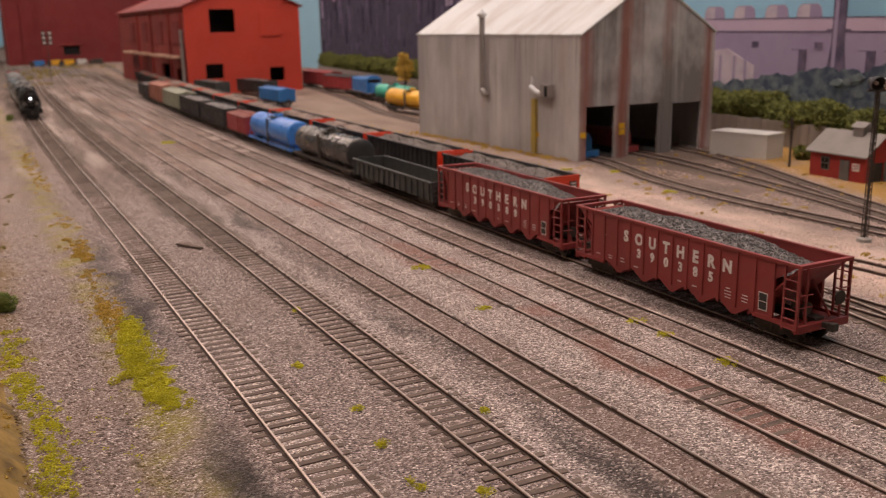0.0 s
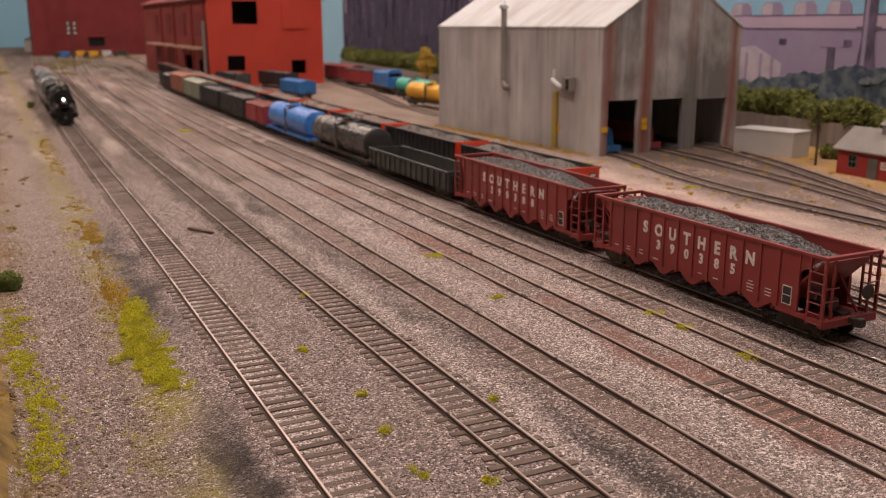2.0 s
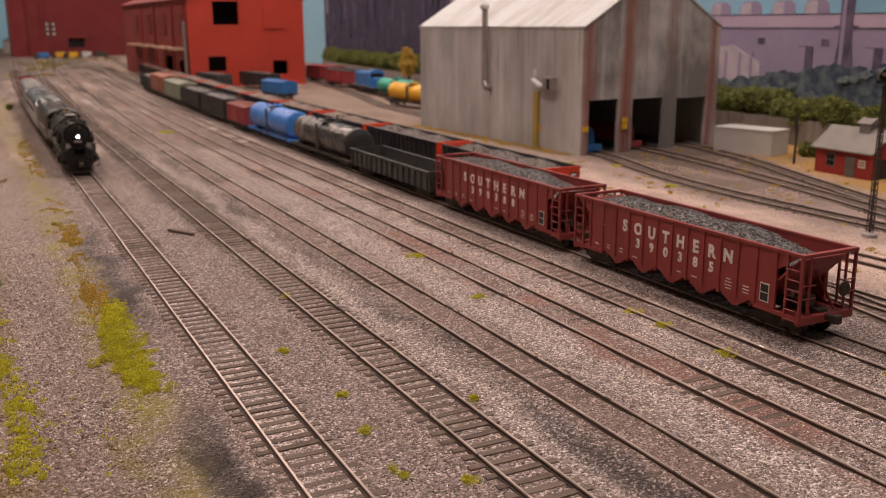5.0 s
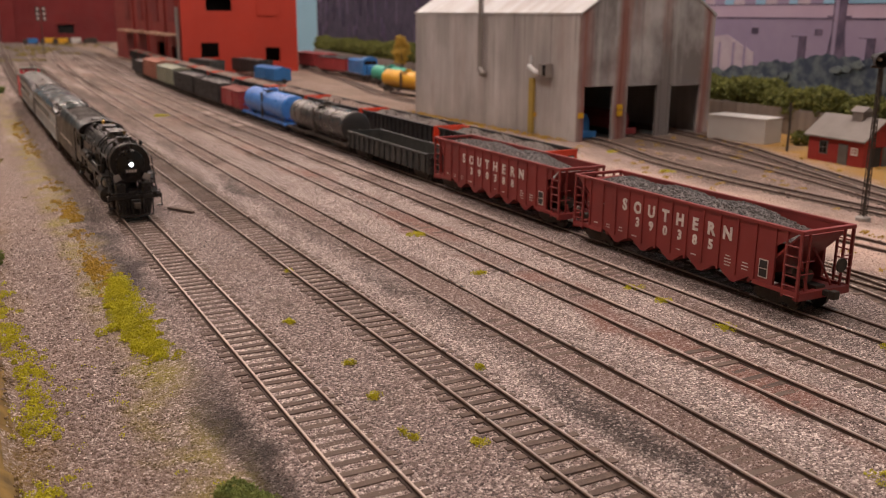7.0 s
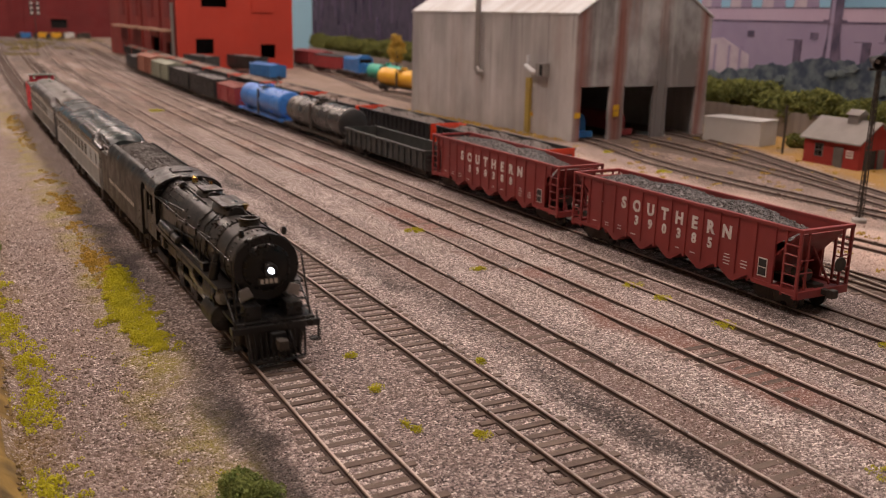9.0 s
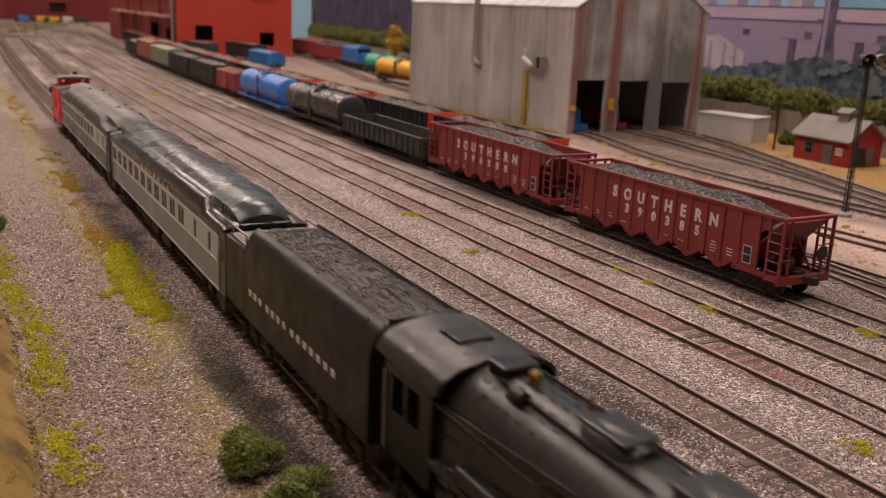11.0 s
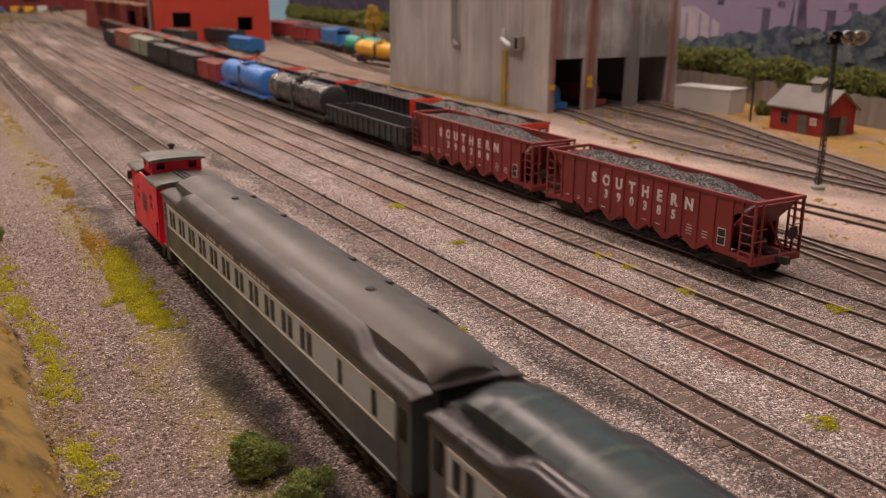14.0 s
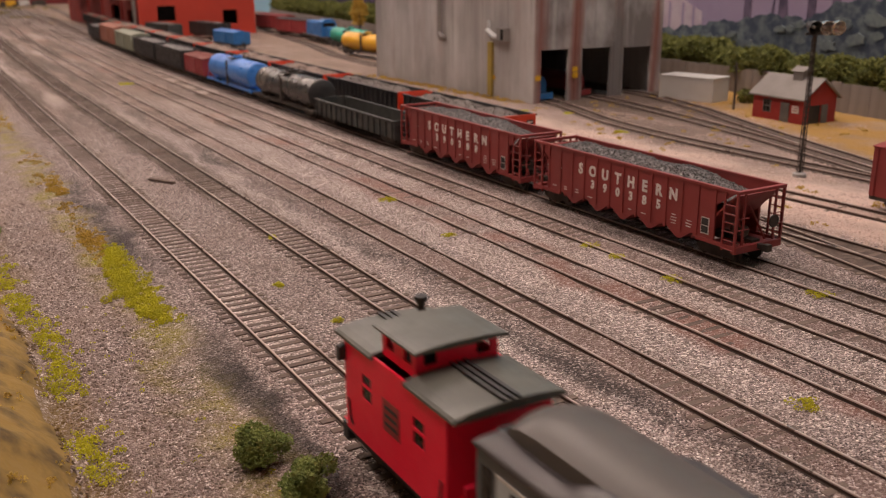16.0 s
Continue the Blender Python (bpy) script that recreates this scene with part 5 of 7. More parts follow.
def ribbed_gondola(name, m, ln, top, body, end, load, label, group, ribs, seed=1, load_mat=None):
    t = thing(name, label, "gondola car", group, m)
    h = ln / 2
    for sx in (-1, 1):
        s = part("side_sheet", box(B(), sx * 16.2 - 0.5, sx * 16.2 + 0.5, -h + 1, h - 1, 9, top - 1), body, t)
        for i in range(ribs):
            y = -h + 4 + (ln - 8) * i / (ribs - 1)
            part("rib", box(B(), min(sx * 16.7, sx * 18), max(sx * 16.7, sx * 18), y - 0.9, y + 0.9, 9, top - 0.8, 0.2), body, s)
        part("top_chord", box(B(), sx * 16.8 - 1.3, sx * 16.8 + 1.3, -h, h, top - 1.6, top, 0.3), body, t)
    for sy in (-1, 1):
        e = part("end_sheet", box(B(), -16.8, 16.8, sy * (h - 0.6) - 0.7, sy * (h - 0.6) + 0.7, 8, top + 0.05), end, t)
        for z in (12, 16, 20, 24):
            if z < top - 3:
                part("end_rib", box(B(), -15, 15, min(sy * (h + 0.1), sy * (h + 1)), max(sy * (h + 0.1), sy * (h + 1)), z, z + 1.6, 0.2), end, e)
        coupler(t, sy * h, sy)
        freight_truck(t, sy * (h - 22))
    part("floor_plate", box(B(), -15.6, 15.6, -h + 1.4, h - 1.4, 8.6, 10), GRIME, t)
    part("centre_sill", box(B(), -3, 3, -h, h, 6, 8.6), GRIME, t)
    if load:
        load_heap(t, 15.4, -h + 2, h - 2, top - 5, top + load, load_mat or COAL, seed, 1.2, 700)
    return t


def tank_car(m, ln, tank, frame_mat, label, r=15.0, banded=True, head=None):
    t = thing("tank_car", label, "tank car", "tank cars", m)
    h = ln / 2
    z = 9 + r
    part("tank", lathe(B(), [(-h + 11, r), (h - 11, r)], "y", (0, 0, z), 32), tank, t, smooth=True)
    for sy in (-1, 1):
        prof = [(sy * (h - 11), r), (sy * (h - 9), r * .94), (sy * (h - 8), r * .8), (sy * (h - 7), r * .45), (sy * (h - 6.6), 1)]
        part("tank_head", lathe(B(), prof, "y", (0, 0, z), 32), head or tank, t, "dished tank end", smooth=True)
    if banded:
        for y in (-h * .5, 0, h * .5):
            part("band", lathe(B(), [(y - .7, r + .25), (y + .7, r + .25)], "y", (0, 0, z), 28), GRIME if tank is TANK_BLACK else tank, t, smooth=True)
    d = part("dome", lathe(B(), [(z + r - 2, 6), (z + r + 2.6, 6), (z + r + 3.4, 5)], "z", (0, 0, 0), 16), tank, t, smooth=True)
    part("hatch", lathe(B(), [(z + r + 3.4, 3), (z + r + 4.8, 3)], "z", (0, 1, 0), 12), GRIME, d)
    part("walkway", box(B(), -11, 11, -9, 9, z + r - 0.6, z + r + 0.2), GRIME, t)
    for sx in (-1, 1):
        part("handrail", tube(B(), [(sx * 11, -9, z + r + 5), (sx * 11, 9, z + r + 5)], 0.4, 5), GRIME, t)
        for y in (-9, 9):
            part("stanchion", tube(B(), [(sx * 11, y, z + r - 1), (sx * 11, y, z + r + 5)], 0.4, 5), GRIME, t)
        part("ladder", box(B(), sx * 15.5 - .5, sx * 15.5 + .5, -3, 3, 9, z + r - 2), GRIME, t)
        part("side_sill", box(B(), sx * 14 - 1, sx * 14 + 1, -h, h, 7.4, 9.4), frame_mat, t)
    part("frame", box(B(), -5, 5, -h, h, 5.8, 9), frame_mat, t)
    for sy in (-1, 1):
        part("end_platform", box(B(), -16, 16, min(sy * (h - 9), sy * h), max(sy * (h - 9), sy * h), 7, 9.6, 0.3), frame_mat, t)
        part("saddle", box(B(), -10, 10, sy * (h - 22) - 4, sy * (h - 22) + 4, 8.5, 15), frame_mat, t)
        part("end_rail", tube(B(), [(-14, sy * (h - 1), 9), (-14, sy * (h - 1), 17), (14, sy * (h - 1), 17), (14, sy * (h - 1), 9)], 0.5, 5), frame_mat, t)
        coupler(t, sy * h, sy)
        freight_truck(t, sy * (h - 22))
    return t


def box_car(name, m, ln, top, body, roof, label, category="boxcar", ribs=9, open_top=False):
    t = thing(name, label, category, "far yard cars", m)
    h = ln / 2
    for sx in (-1, 1):
        s = part("side_wall", box(B(), sx * 16 - 0.6, sx * 16 + 0.6, -h, h, 9, top), body, t)
        for i in range(ribs):
            y = -h + 3 + (ln - 6) * i / (ribs - 1)
            part("post", box(B(), min(sx * 16.6, sx * 17.4), max(sx * 16.6, sx * 17.4), y - .7, y + .7, 9, top - .6), body, s)
        if not open_top:
            part("sliding_door", box(B(), min(sx * 16.7, sx * 17.9), max(sx * 16.7, sx * 17.9), -13, 13, 10, top - 2, 0.3), body, t)
    for sy in (-1, 1):
        part("end_wall", box(B(), -15.4, 15.4, sy * (h - .6) - .6, sy * (h - .6) + .6, 9, top), body, t)
        for z in (14, 20, 26, 32):
            if z < top - 3:
                part("end_rib", box(B(), -13, 13, min(sy * h, sy * (h + 1)), max(sy * h, sy * (h + 1)), z, z + 2, .3), body, t)
        coupler(t, sy * h, sy)
        freight_truck(t, sy * (h - 22))
    part("floor_frame", box(B(), -16, 16, -h, h, 6.5, 8.9), GRIME, t)
    if open_top:
        load_heap(t, 15, -h + 2, h - 2, top - 5, top + 1, COAL, 9, 1.3, 300)
    else:
        part("roof", prism(B(), [(-17.4, top), (17.4, top), (17.4, top + .8), (0, top + 3.4), (-17.4, top + .8)], "y", -h - .6, h + .6), roof, t)
        part("roof_walk", box(B(), -3, 3, -h, h, top + 3.5, top + 4.2), roof, t)
    if ln == 165 and top == 40 and body is HOPPER_RED:
        for y, z, w in ((40, 30, 16), (40, 26, 11), (-38, 30, 14), (-38, 27.6, 10), (-38, 16, 12), (-38, 14.2, 12), (40, 15, 13), (40, 13.2, 10)):
            part("white_mark", box(B(), -16.75, -16.6, y - w / 2, y + w / 2, z, z + (2.4 if z > 25 else .9)), WHITE_LETTER, t)
    return t


def diesel(m, body, label):
    t = thing("diesel_locomotive", label, "locomotive", "far locomotives", m)
    part("hood", prism(B(), [(-11, 13), (11, 13), (11, 38), (8, 42), (-8, 42), (-11, 38)], "y", -60, 66), body, t)
    part("cab", prism(B(), [(-16, 13), (16, 13), (16, 42), (8, 48), (-8, 48), (-16, 42)], "y", -62, -36), body, t)
    part("windscreen", box(B(), -13, 13, -62.6, -62.1, 33, 41), PANE, t)
    part("short_hood", box(B(), -9, 9, -82, -62, 13, 33, 2), body, t)
    part("deck", box(B(), -17, 17, -88, 88, 10, 13, .5), GRIME, t)
    part("fuel_tank", box(B(), -14, 14, -20, 24, 4, 10, 1.5), GRIME, t)
    for sy in (-1, 1):
        freight_truck(t, sy * 56, 14)
        coupler(t, sy * 88, sy)
    return t


def on_track(x0, y, k=1.45e-5):
    dx = bend(y + 1, k) - bend(y - 1, k)
    return at(x0 + bend(y, k), y, 0, -math.degrees(math.atan2(dx, 2)))


SHORT = Matrix.Diagonal((1, 0.955, 1, 1))


def standing_cars():
    f, g = TRACKS[5], TRACKS[6]
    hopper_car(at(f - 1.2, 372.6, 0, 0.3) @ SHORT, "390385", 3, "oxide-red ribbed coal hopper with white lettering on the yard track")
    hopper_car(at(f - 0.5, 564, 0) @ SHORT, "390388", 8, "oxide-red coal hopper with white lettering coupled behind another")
    ribbed_gondola("gondola_car", at(f, 751, 0), 172, 24.5, GREEN_GREY, GREEN_GREY, 0, "empty dark green-grey ribbed gondola car", "yard gondolas", 15)
    tank_car(on_track(f, 938), 182, TANK_BLACK, GRIME, "weathered black tank car on the yard track", 15.5, head=BLACK_CAR)
    tank_car(on_track(f, 1128), 180, TANK_BLUE, TANK_BLUE, "glossy blue tank car on the yard track", 16)
    box_car("covered_hopper", on_track(f, 1280), 98, 31, BOX_RED, INSIDE_RED, "short dull red covered car", "covered hopper", 7)
    box_car("hopper_car", on_track(f, 1428), 160, 35, BLACK_CAR, BLACK_CAR, "black open coal car with a load", "hopper car", 11, True)
    box_car("hopper_car", on_track(f, 1600), 160, 35, BLACK_CAR, BLACK_CAR, "black open coal car with a load", "hopper car", 11, True)
    box_car("boxcar", on_track(f, 1775), 165, 36, BOX_GREEN, BOX_GREEN, "sage-grey boxcar far down the yard", "boxcar", 9)
    box_car("boxcar", on_track(f, 1950), 165, 40, BOX_BROWN, BOX_BROWN, "brown boxcar far down the yard", "boxcar", 9)
    box_car("hopper_car", on_track(f, 2125), 160, 33, BLACK_CAR, BLACK_CAR, "black open coal car far down the yard", "hopper car", 9, True)
    first = ribbed_gondola("coal_gondola", at(g, 691, 0), 176, 30.5, BLACK_CAR, ORANGE, 1.5, "black ribbed coal gondola with orange ends and a coal load", "orange-ended coal gondolas", 17, 4, DUSTY_COAL)
    pl = part("end_panel", box(B(), 6.5, 13, -89.8, -89.3, 20, 26), BLACK_CAR, first, "black data panel")
    for z in (21, 23.5):
        part("panel_mark", box(B(), 7.3, 12.2, -90.0, -89.8, z, z + 1.5), WHITE_LETTER, pl)
    copy_thing(first, on_track(g, 877.5))
    tan = ribbed_gondola("coal_gondola", on_track(g, 1064), 176, 30.5, BLACK_CAR, ORANGE, 1.5, "black ribbed gondola with orange ends and a tan load", "orange-ended coal gondolas", 17, 6, TAN_LOAD)
    for i in range(3, 12):
        copy_thing(tan, on_track(g, 691 + i * 186.5))
    # stored cars behind the shed and beside the red factory
    box_car("boxcar", at(806, 2225, 0, 4), 165, 38, BOX_RED, BOX_RED, "dull red boxcar in the far storage track", "boxcar", 9)
    box_car("hopper_car", at(768, 2400, 0, 4), 150, 36, BLACK_CAR, BLACK_CAR, "dark open car in the far storage track", "hopper car", 9, True)
    box_car("boxcar", at(786, 2035, 0, 4), 150, 36, BOX_RED, BLACK_CAR, "dark red boxcar behind a blue locomotive", "boxcar", 9)
    diesel(at(764, 1840, 0, -6), BOX_BLUE, "blue diesel locomotive on the far storage track")
    tank_car(at(694, 1462, 0, 3), 170, TANK_YELLOW, GRIME, "bright yellow tank car behind the shed", 15)
    tank_car(at(744, 1640, 0, 3), 150, TANK_GREEN, GRIME, "sea-green tank car behind the yellow one", 14)
    box_car("boxcar", at(556, 1800, 0, 4), 112, 30, BOX_BLUE, BOX_BLUE, "bright blue boxcar near the red factory", "boxcar", 7)
    box_car("hopper_car", at(598, 2085, 0, 8), 150, 34, BLACK_CAR, BLACK_CAR, "black car beside the red factory", "hopper car", 9, True)
    box_car("hopper_car", at(500, 2105, 0, 8), 130, 34, GREEN_GREY, GREEN_GREY, "dark grey car beside the red factory", "hopper car", 9, True)
    box_car("boxcar", at(512, 246, 0, -1), 165, 40, HOPPER_RED, HOPPER_RED, "dark red boxcar with white marks on the pink-earth track", "boxcar", 11)
    tank_car(at(800, 495, -6, -70), 60, SILVER, GRIME, "small silver tank lying by the fence", 7)


def far_clutter():
    rng = random.Random(21)
    for x, mt, lb in ((300, BOX_BLUE, "small blue truck"), (372, TANK_YELLOW, "small yellow road machine"), (420, TANK_YELLOW, "small yellow road machine"), (480, PALE_BOX, "pale delivery truck"), (545, GRIME, "dark parked truck")):
        t = thing("parked_truck", lb + " in front of the maroon factory", "truck", "parked trucks", at(x, 4420 + rng.uniform(-40, 40), -3, rng.uniform(70, 110)))
        boxpart("body", (-12, 12, -28, 12, 5, 27), mt, t, 1.5)
        boxpart("cab", (-11, 11, 13, 29, 5, 23), GRIME, t, 2)
        for sx in (-1, 1):
            for y in (-20, 24):
                part("wheel", lathe(B(), [(-2.5, 5), (2.5, 5)], "x", (sx * 11, y, 6), 12), GRIME, t)
    s = thing("signal_mast", "tall railway signal with three white discs", "signal", "", at(246, 3100, -3))
    part("mast", tube(B(), [(0, 0, 0), (0, 0, 146)], 1.2, 8), GRIME, s)
    for sx in (-8, 10):
        h = boxpart("signal_head", (sx - 5, sx + 5, -3, 3, 110, 152), BLACK_CAR, s, 1)
        for z in (117, 131, 145):
            part("lens", lathe(B(), [(-4.4, 3.6), (-3, 3.6)], "y", (sx, 0, z), 10), WHITE_LETTER, h)
    t = thing("distant_shed", "small pale shed at the end of the layout", "building", "", at(190, 5400, -3))
    boxpart("body", (0, 80, 0, 60, 0, 60), PALE_BOX, t, 1)
    part("roof", prism(B(), [(-4, 60), (84, 60), (40, 84)], "y", -4, 64), HUT_ROOF, t)


# ---- the passenger train ----
def staybolts(o, cz):
    """Rows of small bolt heads over the firebox crown."""
    bm = B()
    for j in range(8):
        for k in range(14):
            a = math.pi * (0.06 + 0.88 * k / 13)
            x, z, y = 14.35 * math.cos(a), cz + 14.35 * math.sin(a), o + 112 + j * 4.6
            box(bm, x - .28, x + .28, y - .28, y + .28, z - .28, z + .28)
    return bm


def steam_locomotive():
    t = thing("steam_locomotive", "sooty black steam locomotive with lit headlight and brass fittings", "locomotive")
    # shifted so that the pilot tip lies at y = -100
    o = -100
    cz = 35.5
    part("smokebox", lathe(B(), [(o + 17, 12.6), (o + 58.7, 12.8)], "y", (0, 0, cz), 32), DUSTY_STEEL, t, smooth=True)
    part("boiler", lathe(B(), [(o + 58.7, 12.8), (o + 72.4, 13.2), (o + 108.1, 14.2), (o + 149, 14.4)], "y", (0, 0, cz), 32), DUSTY_STEEL, t, smooth=True)
    part("firebox", box(B(), -14.2, 14.2, o + 111.6, o + 149, 15, cz + 2, 2.0), DUSTY_STEEL, t)
    fr = part("smokebox_front", lathe(B(), [(o + 14.6, 3), (o + 14.8, 8.2), (o + 15.6, 9.2), (o + 16.4, 9.6), (o + 16.4, 12.9), (o + 18.4, 13.3)], "y", (0, 0, cz), 32), BLACK_STEEL, t, "round black smokebox front", smooth=True)
    for i in range(16):
        a = 2 * math.pi * i / 16
        part("dog_bolt", lathe(B(), [(o + 14.4, .65), (o + 16.6, .65)], "y", (8.9 * math.cos(a), 0, cz + 8.9 * math.sin(a)), 6), BLACK_STEEL, fr)
    hl = part("headlight", lathe(B(), [(o + 10.6, 2.5), (o + 11.2, 2.9), (o + 15.2, 2.7)], "y", (0, 0, cz), 16), BLACK_STEEL, t, "lit headlight in the smokebox centre", smooth=True)
    part("lit_lens", lathe(B(), [(o + 10.3, 1.05), (o + 10.7, 1.15)], "y", (0, 0, cz), 16), HEADLIGHT, hl, "bright white lens")
    nb = boxpart("number_board", (-4.2, 4.2, o + 13.4, o + 14.4, cz - 6.2, cz - 3.4), BLACK_CAR, t, 0.2)
    for k in range(4):
        boxpart("number_bar", (-3.4 + k * 1.8, -2.2 + k * 1.8, o + 13.2, o + 13.4, cz - 5.7, cz - 3.9), WHITE_LETTER, nb)
    for y in (o + 30, o + 44.3, o + 58.7, o + 74.1, o + 89.4, o + 104.7, o + 120.1, o + 135.4):
        r = 12.9 + max(0, (y - o - 62)) * 0.016
        part("boiler_band", lathe(B(), [(y - .45, r + .3), (y + .45, r + .3)], "y", (0, 0, cz), 32), DUSTY_STEEL, t, smooth=True)
    st = part("smokestack", lathe(B(), [(cz + 11, 4.4), (cz + 13.8, 4.0), (cz + 14.4, 4.5), (cz + 15.2, 4.5), (cz + 15.2, 3.2), (cz + 13, 3.0)], "z", (0, o + 38, 0), 16), DUSTY_STEEL, t, "short black smokestack", smooth=True)
    for y, ln, h in ((o + 69, 26, 3.4), (o + 101.3, 17, 3.4)):
        secs = []
        for k in range(9):
            f = k / 8
            e = math.sin(math.pi * min(max(f, 0.06), 0.94)) ** 0.35
            secs.append([(6.5 * e * math.cos(a), y - ln / 2 + ln * f, cz + 12.2 + (1.8 + h * e) * max(0, math.sin(a))) for a in [math.pi * q / 8 for q in range(9)]])
        part("dome", rings(B(), secs), DUSTY_STEEL, t, "low streamlined dome", smooth=True)
    part("bell", lathe(B(), [(cz + 14.6, .6), (cz + 16.6, 1.1), (cz + 17.2, 1.5)], "z", (3.5, o + 55.3, 0), 12), BRASS, t, "small brass bell", smooth=True)
    part("safety_valve", lathe(B(), [(cz + 13, 1.6), (cz + 16.6, 1.5), (cz + 17.4, .8)], "z", (0, o + 130.3, 0), 10), BRASS, t, "brass safety valve", smooth=True)
    part("whistle", tube(B(), [(4, o + 115, cz + 12), (4, o + 115, cz + 17)], .8, 8), BRASS, t, smooth=True)
    part("turret", box(B(), -5, 5, o + 135.4, o + 142.2, cz + 12.5, cz + 16.4, .8), BLACK_STEEL, t)
    for y in (o + 24, o + 44, o + 47, o + 60):
        rv = B()
        for k in range(26):
            a = math.pi * (-0.1 + 1.2 * k / 25)
            box(rv, 13.05 * math.cos(a) - .3, 13.05 * math.cos(a) + .3, y - .3, y + .3, cz + 13.05 * math.sin(a) - .3, cz + 13.05 * math.sin(a) + .3)
        part("rivet_seam", rv, BLACK_STEEL, t)["kind"] = "stuff"
    part("dome_top", box(B(), -5.6, 5.6, o + 57, o + 81, cz + 15.6, cz + 16.6, .45), DUSTY_STEEL, t, "flat dome lid with a thin lip")
    part("dome_lid", box(B(), -4.6, 4.6, o + 94, o + 108, cz + 15.8, cz + 16.8, .45), DUSTY_STEEL, t)
    for x in (-6.2, 6.2):
        part("top_pipe", tube(B(), [(x, o + 84, cz + 13.1), (x, o + 112, cz + 13.6), (x * .9, o + 136, cz + 14)], .45, 6), BLACK_STEEL, t)
    part("generator", lathe(B(), [(o + 124, 1.2), (o + 124.6, 2.0), (o + 128.6, 2.0), (o + 129, 1.2)], "y", (-6.5, 0, cz + 13.6), 12), BLACK_STEEL, t, smooth=True)
    part("staybolt_rows", staybolts(o, cz), BLACK_STEEL, t)["kind"] = "stuff"
    for sx in (-1, 1):
        for y in (o + 66, o + 84, o + 104, o + 124):
            part("rail_post", box(B(), sx * 15.2 - .4, sx * 15.2 + .4, y - .5, y + .5, cz + 3.4, cz + 6.2), BLACK_STEEL, t)
            part("washout_plug", lathe(B(), [(0, .8), (1.2, .6)], "x", (sx * 13.2, y + 6, cz + 5.8), 8), BLACK_STEEL, t)
        part("injector", box(B(), min(sx * 12, sx * 16), max(sx * 12, sx * 16), o + 132, o + 140, 17, 23, .8), BLACK_STEEL, t)
        part("board_lip", box(B(), sx * 17.2 - .15, sx * 17.2 + .15, o + 24, o + 147, 26.4, 27.0), DUSTY_STEEL, t)
        part("running_board", box(B(), min(sx * 10, sx * 17), max(sx * 10, sx * 17), o + 24, o + 147.3, 25.6, 26.6, .2), DUSTY_STEEL, t)
        part("board_edge", box(B(), sx * 17 - .3, sx * 17 + .3, o + 24, o + 147.3, 25.2, 26.8), BLACK_STEEL, t)
        part("handrail", tube(B(), [(sx * 14.4, o + 18, cz + 4), (sx * 14.9, o + 58.7, cz + 5), (sx * 16.2, o + 147.3, cz + 5.5)], .28, 6), BLACK_STEEL, t)
        part("steam_pipe", tube(B(), [(sx * 12.5, o + 40, cz + 1), (sx * 15.5, o + 38, 28), (sx * 15, o + 38, 20)], 2.0, 10), BLACK_STEEL, t, smooth=True)
        for y, z, ln, r in ((o + 84, 22.4, 34, 2.3), (o + 122, 29.2, 26, 2.4)):
            part("air_tank", lathe(B(), [(y - ln / 2, r * .5), (y - ln / 2 + 1, r), (y + ln / 2 - 1, r), (y + ln / 2, r * .5)], "y", (sx * (14.6 if z < 25 else 15.4), 0, z), 14), BLACK_STEEL, t, "long air reservoir", smooth=True)
        for y, z in ((o + 65.6, cz + 6), (o + 91.1, cz - 1), (o + 115, cz + 8)):
            part("pipe_run", tube(B(), [(sx * 13.6, y - 20, z), (sx * 14.4, y, z - 1), (sx * 15, y + 34, z - 3)], .45, 6), BLACK_STEEL, t)
        c = part("cylinder", lathe(B(), [(o + 29, 4.2), (o + 30, 5.5), (o + 46.8, 5.5), (o + 47.7, 4.2)], "y", (sx * 13.6, 0, 12.6), 18), BLACK_STEEL, t, "steam cylinder", smooth=True)
        part("cylinder_head", lathe(B(), [(o + 27.6, 2.0), (o + 29, 4.2)], "y", (sx * 13.6, 0, 12.6), 14), BLACK_STEEL, c, "dark cylinder head", smooth=True)
        part("valve_chest", lathe(B(), [(o + 30, 4.4), (o + 46.8, 4.4)], "y", (sx * 13.6, 0, 21.5), 14), BLACK_STEEL, c, smooth=True)
        part("valve_head", lathe(B(), [(o + 28, 2.2), (o + 30, 3.6)], "y", (sx * 13.6, 0, 21.5), 12), SILVER, c, smooth=True)
        part("crosshead_guide", box(B(), sx * 14.2 - .8, sx * 14.2 + .8, o + 47.7, o + 67.3, 15.6, 16.6), GREY_PIPE, t)
        part("piston_rod", tube(B(), [(sx * 14.2, o + 46.8, 13), (sx * 14.2, o + 62.1, 13)], .8, 8), SILVER, t)
        part("smoke_shield", prism(B(), [(sx * 6.5, 25.6), (sx * 11.5, 23.4), (sx * 12.0, 28), (sx * 8.4, 29.2)], "y", o + 12.6, o + 13.6), GREY_PIPE, t, "grey sloped plate beside the smokebox")
        lad = part("front_ladder", tube(B(), [(sx * 15.4, o + 6.5, 15.5), (sx * 15.2, o + 23, 26.6)], .45, 6), BLACK_STEEL, t, "sloping black step ladder")
        part("front_stile", tube(B(), [(sx * 11.2, o + 6.5, 15.5), (sx * 11.2, o + 23, 26.6)], .45, 6), BLACK_STEEL, lad)
        for k in range(5):
            part("front_step", box(B(), min(sx * 11.2, sx * 15.4), max(sx * 11.2, sx * 15.4), o + 8.2 + k * 3.3, o + 10 + k * 3.3, 16.9 + k * 2.2, 17.4 + k * 2.2), BLACK_STEEL, lad)
